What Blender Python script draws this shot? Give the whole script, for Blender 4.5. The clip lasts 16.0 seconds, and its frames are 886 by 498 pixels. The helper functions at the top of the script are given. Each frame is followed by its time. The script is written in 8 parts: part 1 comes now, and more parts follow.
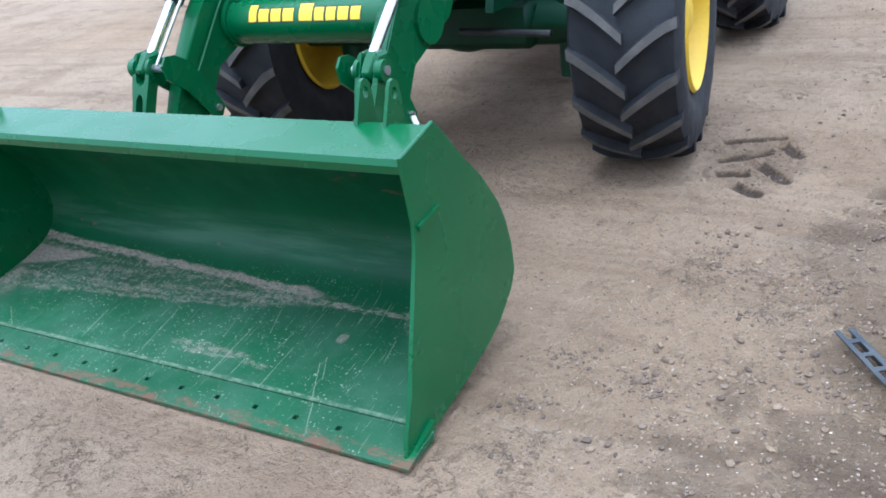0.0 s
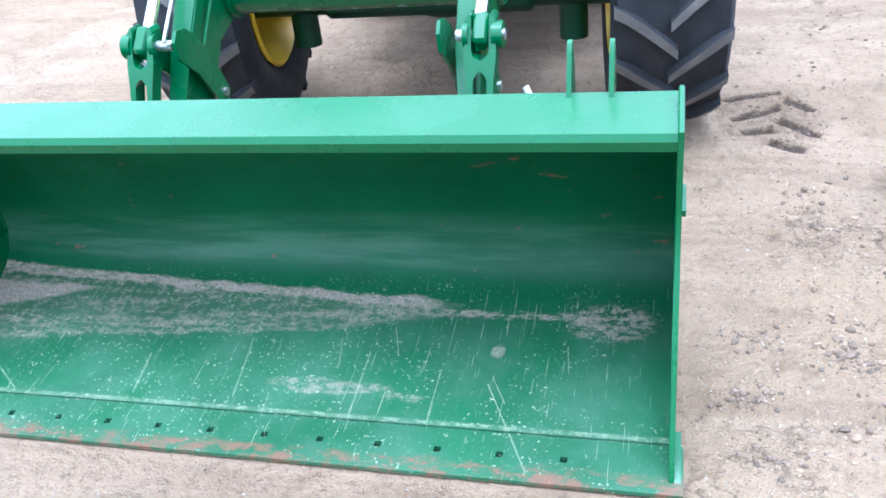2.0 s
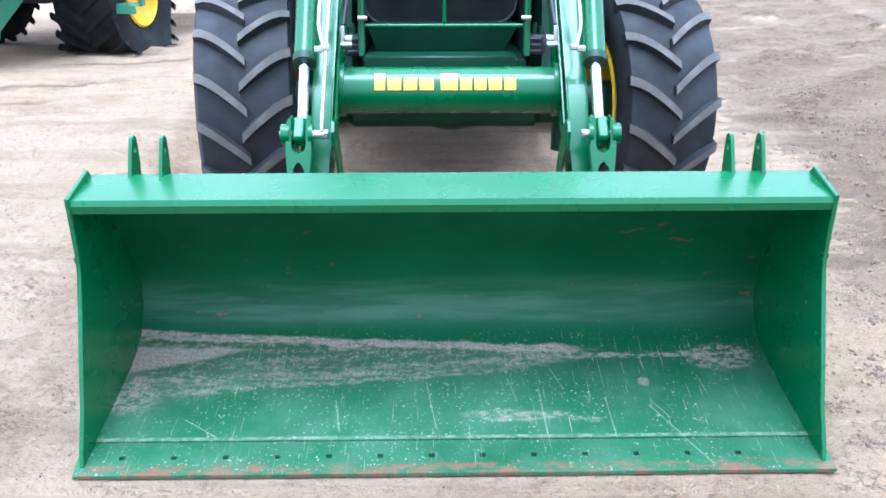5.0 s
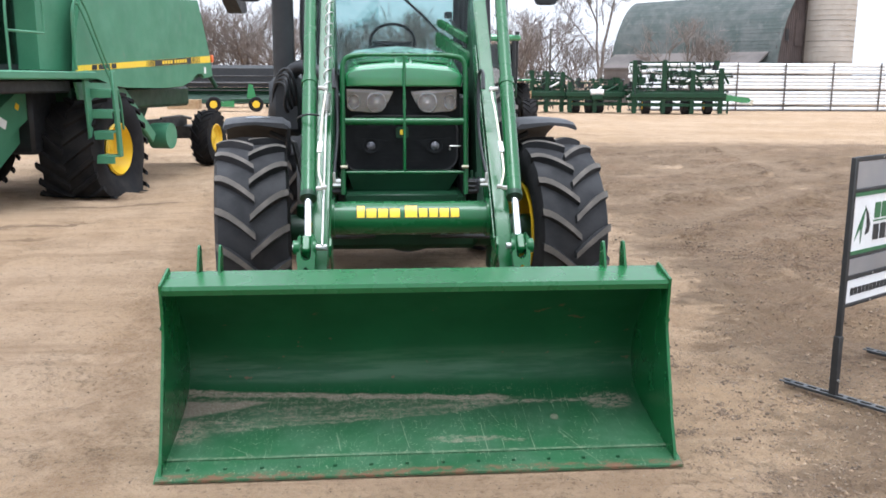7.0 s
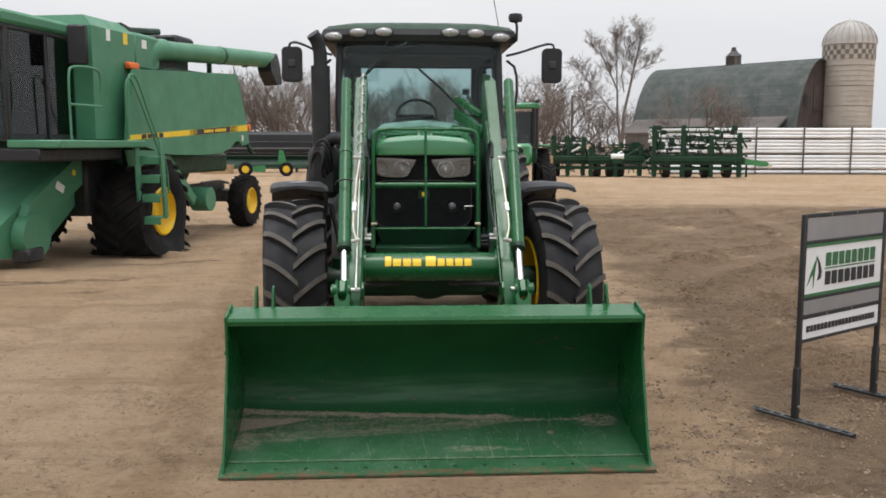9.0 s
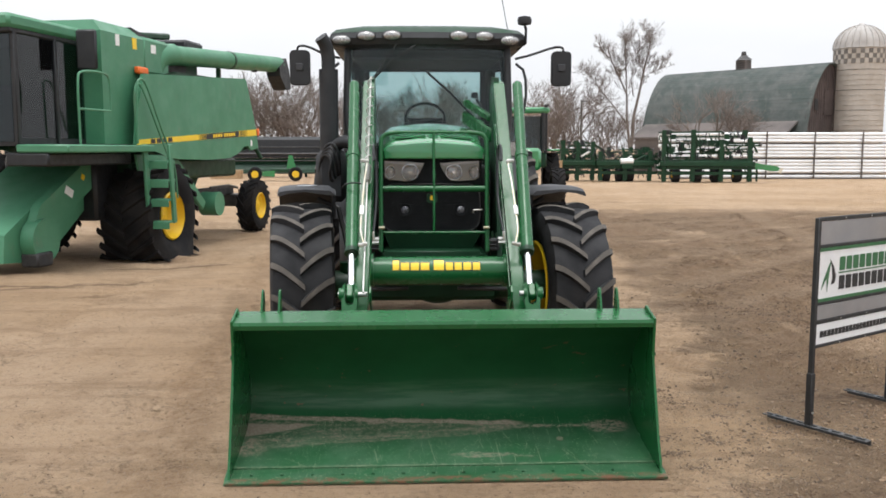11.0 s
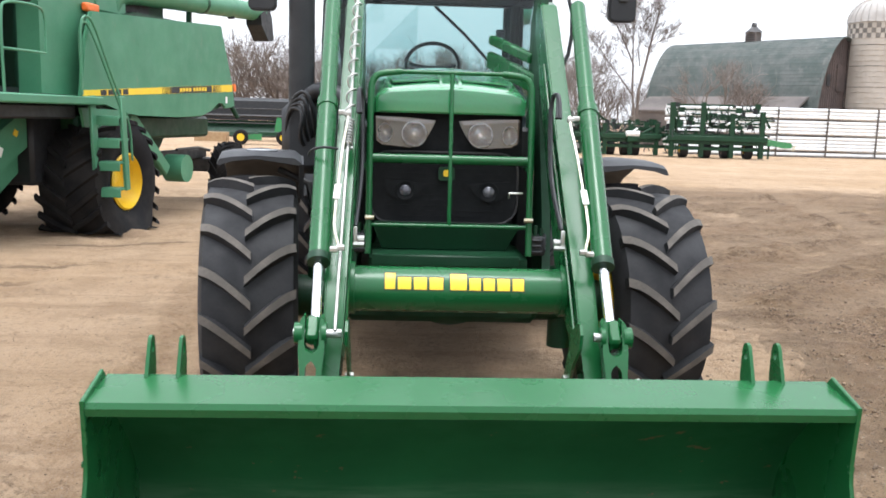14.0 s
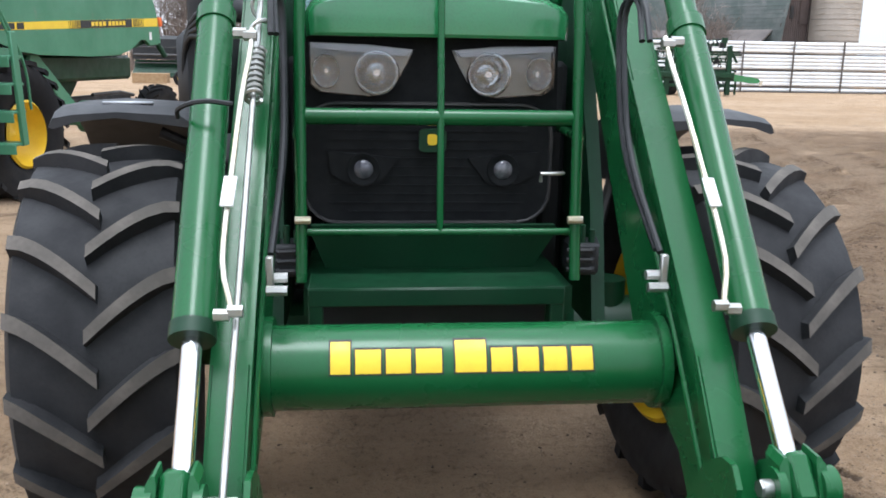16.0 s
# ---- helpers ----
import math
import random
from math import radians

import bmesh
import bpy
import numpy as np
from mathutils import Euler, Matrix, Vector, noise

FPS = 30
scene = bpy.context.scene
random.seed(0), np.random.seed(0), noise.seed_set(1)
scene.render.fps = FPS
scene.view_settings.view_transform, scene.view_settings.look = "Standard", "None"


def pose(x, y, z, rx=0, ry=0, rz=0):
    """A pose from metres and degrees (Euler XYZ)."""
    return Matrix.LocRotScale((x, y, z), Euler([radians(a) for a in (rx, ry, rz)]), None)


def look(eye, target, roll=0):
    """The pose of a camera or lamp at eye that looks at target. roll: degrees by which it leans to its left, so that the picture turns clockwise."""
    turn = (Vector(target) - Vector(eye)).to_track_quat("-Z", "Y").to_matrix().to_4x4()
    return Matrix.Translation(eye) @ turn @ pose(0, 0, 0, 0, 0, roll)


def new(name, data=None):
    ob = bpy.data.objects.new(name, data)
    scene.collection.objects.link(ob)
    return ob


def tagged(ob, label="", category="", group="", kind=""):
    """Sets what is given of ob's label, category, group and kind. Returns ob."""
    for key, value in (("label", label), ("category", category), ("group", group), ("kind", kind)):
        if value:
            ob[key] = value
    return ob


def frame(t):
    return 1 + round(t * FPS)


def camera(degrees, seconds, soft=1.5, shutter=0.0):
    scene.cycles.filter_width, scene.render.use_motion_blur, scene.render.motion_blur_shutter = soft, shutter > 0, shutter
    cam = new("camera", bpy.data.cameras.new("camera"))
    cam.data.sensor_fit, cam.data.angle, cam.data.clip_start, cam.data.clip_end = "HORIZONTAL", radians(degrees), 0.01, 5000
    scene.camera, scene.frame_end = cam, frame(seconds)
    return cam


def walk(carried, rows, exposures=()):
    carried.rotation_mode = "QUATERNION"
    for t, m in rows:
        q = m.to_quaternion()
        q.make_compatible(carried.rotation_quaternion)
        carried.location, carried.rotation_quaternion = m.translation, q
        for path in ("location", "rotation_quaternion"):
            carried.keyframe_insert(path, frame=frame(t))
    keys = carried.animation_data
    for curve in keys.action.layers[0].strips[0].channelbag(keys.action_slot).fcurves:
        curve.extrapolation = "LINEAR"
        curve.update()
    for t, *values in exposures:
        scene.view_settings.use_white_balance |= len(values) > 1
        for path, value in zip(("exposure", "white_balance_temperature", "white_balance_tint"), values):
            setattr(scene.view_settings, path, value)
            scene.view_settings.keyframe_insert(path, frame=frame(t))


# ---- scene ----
cam = camera(54.0, 16.0, soft=1.7, shutter=0.15)
LIGHTING = [(0.0, 0.72, 4780, 8), (1.0, 0.62, 4600, 7), (1.5, 0.97, 4580, 7), (2.0, 1.57, 4600, 9), (2.5, 1.67, 4550, 9), (3.0, 1.55, 4600, 9), (5.5, 1.45, 4700, 9), (6.5, 0.77, 5600, 10), (7.5, 0.46, 5850, 10), (8.0, -0.03, 6250, 10), (8.5, -0.58, 6300, 10), (9.0, -0.17, 6300, 10), (11.5, 0.14, 6250, 10), (12.5, 0.25, 6200, 10), (13.5, 0.57, 6050, 10), (14.0, 0.67, 6000, 10), (14.5, 0.43, 5930, 10), (15.0, 0.48, 5850, 10), (16.0, 0.42, 5700, 9)]
PATH = [
    (0, (2.453, -1.553, 1.594), (1.467, -0.031, 0.751), -8.2),
    (0.5, (2.168, -1.477, 1.589), (1.241, 0.025, 0.648), -9.2),
    (1, (1.82, -1.564, 1.603), (1.087, 0.023, 0.632), -8.7),
    (1.5, (1.516, -1.571, 1.57), (0.844, 0.058, 0.624), -10.2),
    (2, (1.173, -1.614, 1.59), (0.674, 0.073, 0.639), -6.5),
    (2.5, (0.81, -1.782, 1.569), (0.506, -0.049, 0.618), -5.2),
    (3, (0.542, -1.816, 1.555), (0.253, -0.055, 0.652), -5.9),
    (3.2, (0.406, -1.802, 1.567), (0.128, -0.04, 0.661), -5.8),
    (5.3, (-0.128, -2.542, 1.68), (-0.039, -0.652, 1.031), 0.1),
    (5.5, (-0.173, -2.687, 1.704), (-0.054, -0.786, 1.095), 0.1),
    (6, (-0.226, -3.047, 1.776), (-0.093, -1.1, 1.336), 0.7),
    (6.5, (-0.179, -3.391, 1.791), (-0.031, -1.433, 1.41), 1.4),
    (7, (-0.243, -3.721, 1.789), (-0.073, -1.765, 1.406), 0.3),
    (7.5, (-0.224, -3.947, 1.837), (-0.052, -1.983, 1.505), -0.1),
    (8, (-0.16, -4.175, 1.829), (-0.003, -2.196, 1.587), 0.8),
    (8.5, (-0.217, -4.474, 1.805), (-0.042, -2.491, 1.609), -0.4),
    (9, (-0.248, -4.64, 1.832), (-0.135, -2.658, 1.592), 0.1),
    (9.2, (-0.224, -4.668, 1.83), (-0.144, -2.681, 1.621), 0.1),
    (11.3, (-0.247, -4.536, 1.817), (-0.148, -2.553, 1.577), -0.0),
    (11.5, (-0.276, -4.446, 1.82), (-0.153, -2.466, 1.564), 0.1),
    (12, (-0.256, -4.221, 1.805), (-0.111, -2.245, 1.534), -0.1),
    (12.5, (-0.242, -3.805, 1.784), (-0.171, -1.829, 1.477), 0.5),
    (13, (-0.284, -3.293, 1.764), (-0.181, -1.329, 1.399), 1.0),
    (13.5, (-0.249, -2.867, 1.736), (-0.11, -0.893, 1.444), -0.4),
    (14, (-0.275, -2.315, 1.724), (-0.162, -0.34, 1.425), 1.6),
    (14.5, (-0.312, -1.816, 1.732), (-0.111, 0.141, 1.374), 1.4),
    (15, (-0.268, -1.353, 1.739), (-0.118, 0.602, 1.347), 0.0),
    (15.5, (-0.276, -0.864, 1.702), (-0.014, 1.066, 1.248), 1.1),
    (16, (-0.266, -0.472, 1.688), (-0.052, 1.469, 1.256), 1.0),
]
walk(cam, [(t, look(eye, target, roll)) for t, eye, target, roll in PATH],
     exposures=LIGHTING)

# ---- sky and light: an overcast spring day ----
world = bpy.data.worlds.new("overcast_sky")
scene.world = world
world.use_nodes = True
wn, wl = world.node_tree.nodes, world.node_tree.links
wn.clear()
w_out = wn.new("ShaderNodeOutputWorld")
w_bg = wn.new("ShaderNodeBackground")
w_sky = wn.new("ShaderNodeTexSky")
w_sky.sky_type, w_sky.sun_disc = "NISHITA", False
w_sky.sun_elevation, w_sky.sun_rotation = radians(78), radians(180)
w_sky.air_density, w_sky.dust_density = 1.0, 4.0
w_hsv = wn.new("ShaderNodeHueSaturation")
w_hsv.inputs["Saturation"].default_value = 0.25
w_co = wn.new("ShaderNodeTexCoord")
w_map = wn.new("ShaderNodeMapping")
w_map.inputs["Scale"].default_value = (1.0, 1.0, 3.2)
w_noise = wn.new("ShaderNodeTexNoise")
w_noise.inputs["Scale"].default_value = 1.7
w_noise.inputs["Detail"].default_value = 5
w_ramp = wn.new("ShaderNodeValToRGB")
w_ramp.color_ramp.elements[0].position, w_ramp.color_ramp.elements[0].color = 0.3, (8.1, 8.25, 8.5, 1)
w_ramp.color_ramp.elements[1].position, w_ramp.color_ramp.elements[1].color = 0.7, (9.7, 9.55, 9.4, 1)
w_mix = wn.new("ShaderNodeMix")
w_mix.data_type = "RGBA"
w_mix.inputs["Factor"].default_value = 0.9
wl.new(w_sky.outputs["Color"], w_hsv.inputs["Color"])
wl.new(w_co.outputs["Generated"], w_map.inputs["Vector"])
wl.new(w_map.outputs["Vector"], w_noise.inputs["Vector"])
wl.new(w_noise.outputs["Fac"], w_ramp.inputs["Fac"])
wl.new(w_hsv.outputs["Color"], w_mix.inputs["A"])
wl.new(w_ramp.outputs["Color"], w_mix.inputs["B"])
wl.new(w_bg.outputs["Background"], w_out.inputs["Surface"])
# an overcast dome is brightest overhead
w_sep = wn.new("ShaderNodeSeparateXYZ")
w_grad = wn.new("ShaderNodeMapRange")
for w_key, w_val in zip(("From Min", "From Max", "To Min", "To Max"), (0.0, 1.0, 0.95, 2.4)):
    w_grad.inputs[w_key].default_value = w_val
w_mul = wn.new("ShaderNodeVectorMath")
w_mul.operation = "SCALE"
wl.new(w_co.outputs["Generated"], w_sep.inputs["Vector"])
w_pow = wn.new("ShaderNodeMath")
w_pow.operation, w_pow.use_clamp = "POWER", True
w_pow.inputs[1].default_value = 1.5
wl.new(w_sep.outputs["Z"], w_pow.inputs[0])
wl.new(w_pow.outputs[0], w_grad.inputs["Value"])
wl.new(w_mix.outputs["Result"], w_mul.inputs[0])
wl.new(w_grad.outputs["Result"], w_mul.inputs["Scale"])
wl.new(w_mul.outputs["Vector"], w_bg.inputs["Color"])
w_bg.inputs["Strength"].default_value = 0.105

sun = new("sun", bpy.data.lights.new("sun", "SUN"))
sun.data.energy, sun.data.angle, sun.data.color = 1.6, radians(24), (1.0, 0.96, 0.9)
sun.matrix_world = look((0, -6.0, 30), (0, 0, 0))

# ---- materials ----
def principled(name):
    m = bpy.data.materials.new(name)
    m.use_nodes = True
    nt = m.node_tree
    return m, nt, nt.nodes["Principled BSDF"]


def coords(nt, scale=(1, 1, 1)):
    tc = nt.nodes.new("ShaderNodeTexCoord")
    mp = nt.nodes.new("ShaderNodeMapping")
    mp.inputs["Scale"].default_value = scale
    nt.links.new(tc.outputs["Object"], mp.inputs["Vector"])
    return mp.outputs["Vector"]


def noise_of(nt, vec, scale, detail=4, rough=0.55):
    n = nt.nodes.new("ShaderNodeTexNoise")
    n.inputs["Scale"].default_value, n.inputs["Detail"].default_value, n.inputs["Roughness"].default_value = scale, detail, rough
    nt.links.new(vec, n.inputs["Vector"])
    return n.outputs["Fac"]


def ramp(nt, fac, lo, hi, a=0.0, b=1.0):
    r = nt.nodes.new("ShaderNodeMapRange")
    r.interpolation_type = "SMOOTHSTEP"
    for k, v in zip(("From Min", "From Max", "To Min", "To Max"), (lo, hi, a, b)):
        r.inputs[k].default_value = v
    nt.links.new(fac, r.inputs["Value"])
    return r.outputs["Result"]


def math_of(nt, op, a, b=None):
    n = nt.nodes.new("ShaderNodeMath")
    n.operation = op
    for i, v in enumerate((a, b)):
        if v is None:
            continue
        if isinstance(v, (int, float)):
            n.inputs[i].default_value = v
        else:
            nt.links.new(v, n.inputs[i])
    return n.outputs[0]


def mixed(nt, fac, a, b):
    n = nt.nodes.new("ShaderNodeMix")
    n.data_type = "RGBA"
    if isinstance(fac, (int, float)):
        n.inputs["Factor"].default_value = fac
    else:
        nt.links.new(fac, n.inputs["Factor"])
    for k, v in (("A", a), ("B", b)):
        if isinstance(v, tuple):
            n.inputs[k].default_value = (*v, 1)
        else:
            nt.links.new(v, n.inputs[k])
    return n.outputs["Result"]


def bumped(nt, bsdf, height, strength, distance):
    b = nt.nodes.new("ShaderNodeBump")
    b.inputs["Strength"].default_value, b.inputs["Distance"].default_value = strength, distance
    nt.links.new(height, b.inputs["Height"])
    nt.links.new(b.outputs["Normal"], bsdf.inputs["Normal"])


def surface(name, c1, c2, scale=6.0, rough=0.5, metal=0.0, grain=60.0, bump=0.0, rough2=None, coat=0.0, dust=None, dust_lo=0.58, spec=0.5):
    """A surface that varies at two scales between c1 and c2, with fine relief and, if dust is given, patches of dust in that colour."""
    m, nt, b = principled(name)
    v = coords(nt)
    big, fine = noise_of(nt, v, scale), noise_of(nt, v, grain, 3)
    col = mixed(nt, ramp(nt, big, 0.35, 0.65), c1, c2)
    col = mixed(nt, ramp(nt, fine, 0.4, 0.8, 0.0, 0.35), col, tuple(x * 0.75 for x in c1))
    if dust:
        dn = noise_of(nt, coords(nt, (1, 1, 0.6)), scale * 1.7, 7, 0.68)
        col = mixed(nt, ramp(nt, dn, dust_lo, dust_lo + 0.17, 0.0, 0.6), col, dust)
    nt.links.new(col, b.inputs["Base Color"])
    nt.links.new(ramp(nt, noise_of(nt, v, scale * 2.3, 5), 0.3, 0.7, rough, rough2 if rough2 is not None else min(1.0, rough + 0.15)), b.inputs["Roughness"])
    b.inputs["Metallic"].default_value = metal
    b.inputs["Specular IOR Level"].default_value = spec
    b.inputs["Coat Weight"].default_value, b.inputs["Coat Roughness"].default_value = coat, 0.12
    if bump:
        bumped(nt, b, fine, bump, 0.004)
    return m


GREEN = (0.028, 0.19, 0.066)
M_GREEN = surface("green_paint", GREEN, (0.032, 0.21, 0.074), 3, 0.16, 0, 140, 0.012, 0.26, 0.9)
M_LOADER = surface("loader_green_paint", (0.0105, 0.088, 0.025), (0.0128, 0.1, 0.03), 2, 0.2, 0, 120, 0.015, 0.32, 0.06, spec=0.34)
M_OLDGREEN = surface("weathered_green_paint", (0.052, 0.188, 0.1), (0.068, 0.22, 0.122), 1.3, 0.38, 0, 40, 0.04, 0.58, 0.0, (0.15, 0.17, 0.12), 0.6)
# dark green; on mast, shelf and front panel it puts shade into the paint
M_DARKSHADEGREEN = surface("dark_and_shade_green", (0.003, 0.03, 0.011), (0.0042, 0.039, 0.0145), 3, 0.4, 0, 70, 0.04, spec=0.35)
M_YELLOW = surface("yellow_paint", (0.72, 0.47, 0.012), (0.66, 0.42, 0.012), 4, 0.38, 0, 60, 0.03, 0.5)
M_DECAL = surface("yellow_decal", (0.8, 0.56, 0.02), (0.78, 0.53, 0.02), 8, 0.35)
M_RUBBER = surface("tyre_rubber", (0.016, 0.016, 0.018), (0.028, 0.028, 0.03), 5, 0.62, 0, 90, 0.15, 0.8, spec=0.3)
M_LUG = surface("dusty_lug_rubber", (0.085, 0.076, 0.067), (0.135, 0.118, 0.103), 7, 0.9, 0, 70, 0.2)
M_OLDRUBBER = surface("old_muddy_rubber", (0.013, 0.013, 0.014), (0.024, 0.022, 0.021), 3, 0.85, 0, 40, 0.25, 0.95, 0, (0.055, 0.048, 0.04), 0.62, spec=0.12)
M_BLACK = surface("black_plastic", (0.01, 0.011, 0.013), (0.016, 0.017, 0.019), 5, 0.45, 0, 90, 0.06, 0.6, spec=0.45)
M_FENDER = surface("fender_plastic", (0.022, 0.023, 0.027), (0.03, 0.031, 0.035), 4, 0.5, 0, 120, 0.08, 0.62, 0, (0.09, 0.085, 0.08), 0.6)
M_GRILLE = surface("grille_black", (0.007, 0.008, 0.009), (0.011, 0.012, 0.013), 20, 0.55, 0, 200, 0.1, spec=0.14)
M_CHROME = surface("chrome", (0.82, 0.82, 0.84), (0.7, 0.7, 0.72), 8, 0.12, 1.0, 90, 0.0, 0.22)
M_ZINC = surface("zinc_steel", (0.5, 0.5, 0.48), (0.36, 0.36, 0.33), 12, 0.32, 0.9, 150, 0.05)
M_PIPE = surface("plated_hydraulic_pipe", (0.66, 0.6, 0.44), (0.7, 0.68, 0.6), 9, 0.28, 0.85, 90, 0.0)
M_STEEL = surface("dark_steel", (0.05, 0.05, 0.052), (0.085, 0.08, 0.078), 6, 0.5, 0.6, 60, 0.1)
M_WHITE = surface("white_label", (0.78, 0.78, 0.77), (0.72, 0.72, 0.71), 6, 0.5)
M_ORANGE = surface("orange_marker", (0.8, 0.16, 0.02), (0.7, 0.13, 0.02), 6, 0.4)
M_WOOD = surface("raw_lumber", (0.42, 0.29, 0.16), (0.34, 0.22, 0.12), 5, 0.8, 0, 50, 0.3)
M_SIGNBLACK = surface("sign_frame_black", (0.012, 0.012, 0.013), (0.02, 0.02, 0.02), 6, 0.5, 0, 80, 0.1, 0.65, 0, (0.13, 0.11, 0.09), 0.62)
M_SIGNGREY = surface("brushed_aluminium_panel", (0.4, 0.41, 0.43), (0.34, 0.35, 0.37), 2, 0.36, 0.75, 200, 0.04)
M_SIGNWHITE = surface("sign_white", (0.74, 0.74, 0.74), (0.69, 0.69, 0.69), 3, 0.5)
M_INK = surface("sign_black_ink", (0.015, 0.015, 0.016), (0.02, 0.02, 0.02), 6, 0.5)
M_INKGREEN = surface("sign_green_ink", (0.03, 0.12, 0.045), (0.035, 0.135, 0.05), 6, 0.5)
M_FOOT = surface("slotted_angle_steel", (0.055, 0.06, 0.065), (0.09, 0.09, 0.09), 8, 0.5, 0.5, 90, 0.1, 0.7, 0, (0.22, 0.18, 0.14), 0.56)
M_PVC = surface("white_pvc_pipe", (0.82, 0.83, 0.84), (0.75, 0.76, 0.77), 0.8, 0.4, 0, 12, 0.0, 0.55, 0, (0.42, 0.4, 0.36), 0.62)
M_STAKE = surface("weathered_stake", (0.09, 0.08, 0.07), (0.13, 0.115, 0.1), 4, 0.85, 0, 30, 0.3)
M_BARK = surface("grey_bark", (0.12, 0.095, 0.08), (0.17, 0.14, 0.12), 2.0, 0.95, 0, 12, 0.4)
M_TWIG = surface("bare_twigs", (0.14, 0.115, 0.1), (0.2, 0.165, 0.145), 0.8, 0.95)
M_BRUSH = surface("far_brush", (0.2, 0.16, 0.14), (0.27, 0.22, 0.19), 0.4, 0.95)
M_SHINGLE = surface("old_green_shingles", (0.062, 0.078, 0.072), (0.1, 0.108, 0.103), 0.9, 0.85, 0, 7, 0.3, 0.95, 0, (0.16, 0.155, 0.15), 0.54)
M_BARNWALL = surface("weathered_barn_boards", (0.1, 0.088, 0.083), (0.145, 0.125, 0.116), 0.7, 0.9, 0, 9, 0.3)
M_BARNRED = surface("dark_red_boards", (0.05, 0.038, 0.036), (0.075, 0.056, 0.052), 0.6, 0.9, 0, 8, 0.3)
M_STAVE = surface("concrete_staves", (0.43, 0.39, 0.345), (0.36, 0.325, 0.28), 0.6, 0.85, 0, 6, 0.25, 0.95, 0, (0.3, 0.27, 0.23), 0.56)
M_STAVEDARK = surface("dark_staves", (0.12, 0.11, 0.1), (0.17, 0.155, 0.14), 0.8, 0.85, 0, 6, 0.2)
M_DOME = surface("galvanised_dome", (0.4, 0.38, 0.36), (0.32, 0.3, 0.28), 0.7, 0.6, 0.0, 5, 0.1, 0.6, 0, (0.33, 0.27, 0.22), 0.55)
M_SEAT = surface("dark_cab_trim", (0.012, 0.012, 0.013), (0.02, 0.02, 0.022), 5, 0.75, 0, 60, 0.1)


def glass(name, tint, rough=0.02, ior=1.5):
    m, nt, b = principled(name)
    out = [n for n in nt.nodes if n.type == "OUTPUT_MATERIAL"][0]
    tr = nt.nodes.new("ShaderNodeBsdfTransparent")
    tr.inputs["Color"].default_value = (*tint, 1)
    gl = nt.nodes.new("ShaderNodeBsdfGlossy")
    gl.inputs["Roughness"].default_value = rough
    fr = nt.nodes.new("ShaderNodeFresnel")
    fr.inputs["IOR"].default_value = ior
    mx = nt.nodes.new("ShaderNodeMixShader")
    nt.links.new(fr.outputs["Fac"], mx.inputs["Fac"])
    nt.links.new(tr.outputs["BSDF"], mx.inputs[1])
    nt.links.new(gl.outputs["BSDF"], mx.inputs[2])
    nt.links.new(mx.outputs["Shader"], out.inputs["Surface"])
    return m


M_GLASS = glass("cab_glass", (0.6, 0.73, 0.73))
M_DARKGLASS = glass("dark_cab_glass", (0.32, 0.38, 0.39), 0.05, 1.55)
M_LENS = glass("lamp_lens", (0.93, 0.94, 0.95))
M_LAMPGLASS = surface("frosted_lamp", (0.36, 0.35, 0.34), (0.26, 0.26, 0.26), 30, 0.16, 0.5, 90)
M_FOGGLASS = surface("fog_lamp_glass", (0.1, 0.1, 0.12), (0.2, 0.2, 0.22), 40, 0.12, 0.3, 90)
M_REFLECTOR = surface("lamp_reflector", (0.93, 0.94, 0.95), (0.9, 0.91, 0.92), 4, 0.06, 1.0, 300, 0.0, 0.09)
M_LAMPBOWL = surface("lamp_housing_silver", (0.23, 0.24, 0.235), (0.26, 0.27, 0.265), 2, 0.3, 0.25, 300)
M_LAMPDARK = surface("lamp_bowl", (0.5, 0.52, 0.52), (0.44, 0.46, 0.46), 3, 0.1, 1.0, 300, 0.0, 0.13)


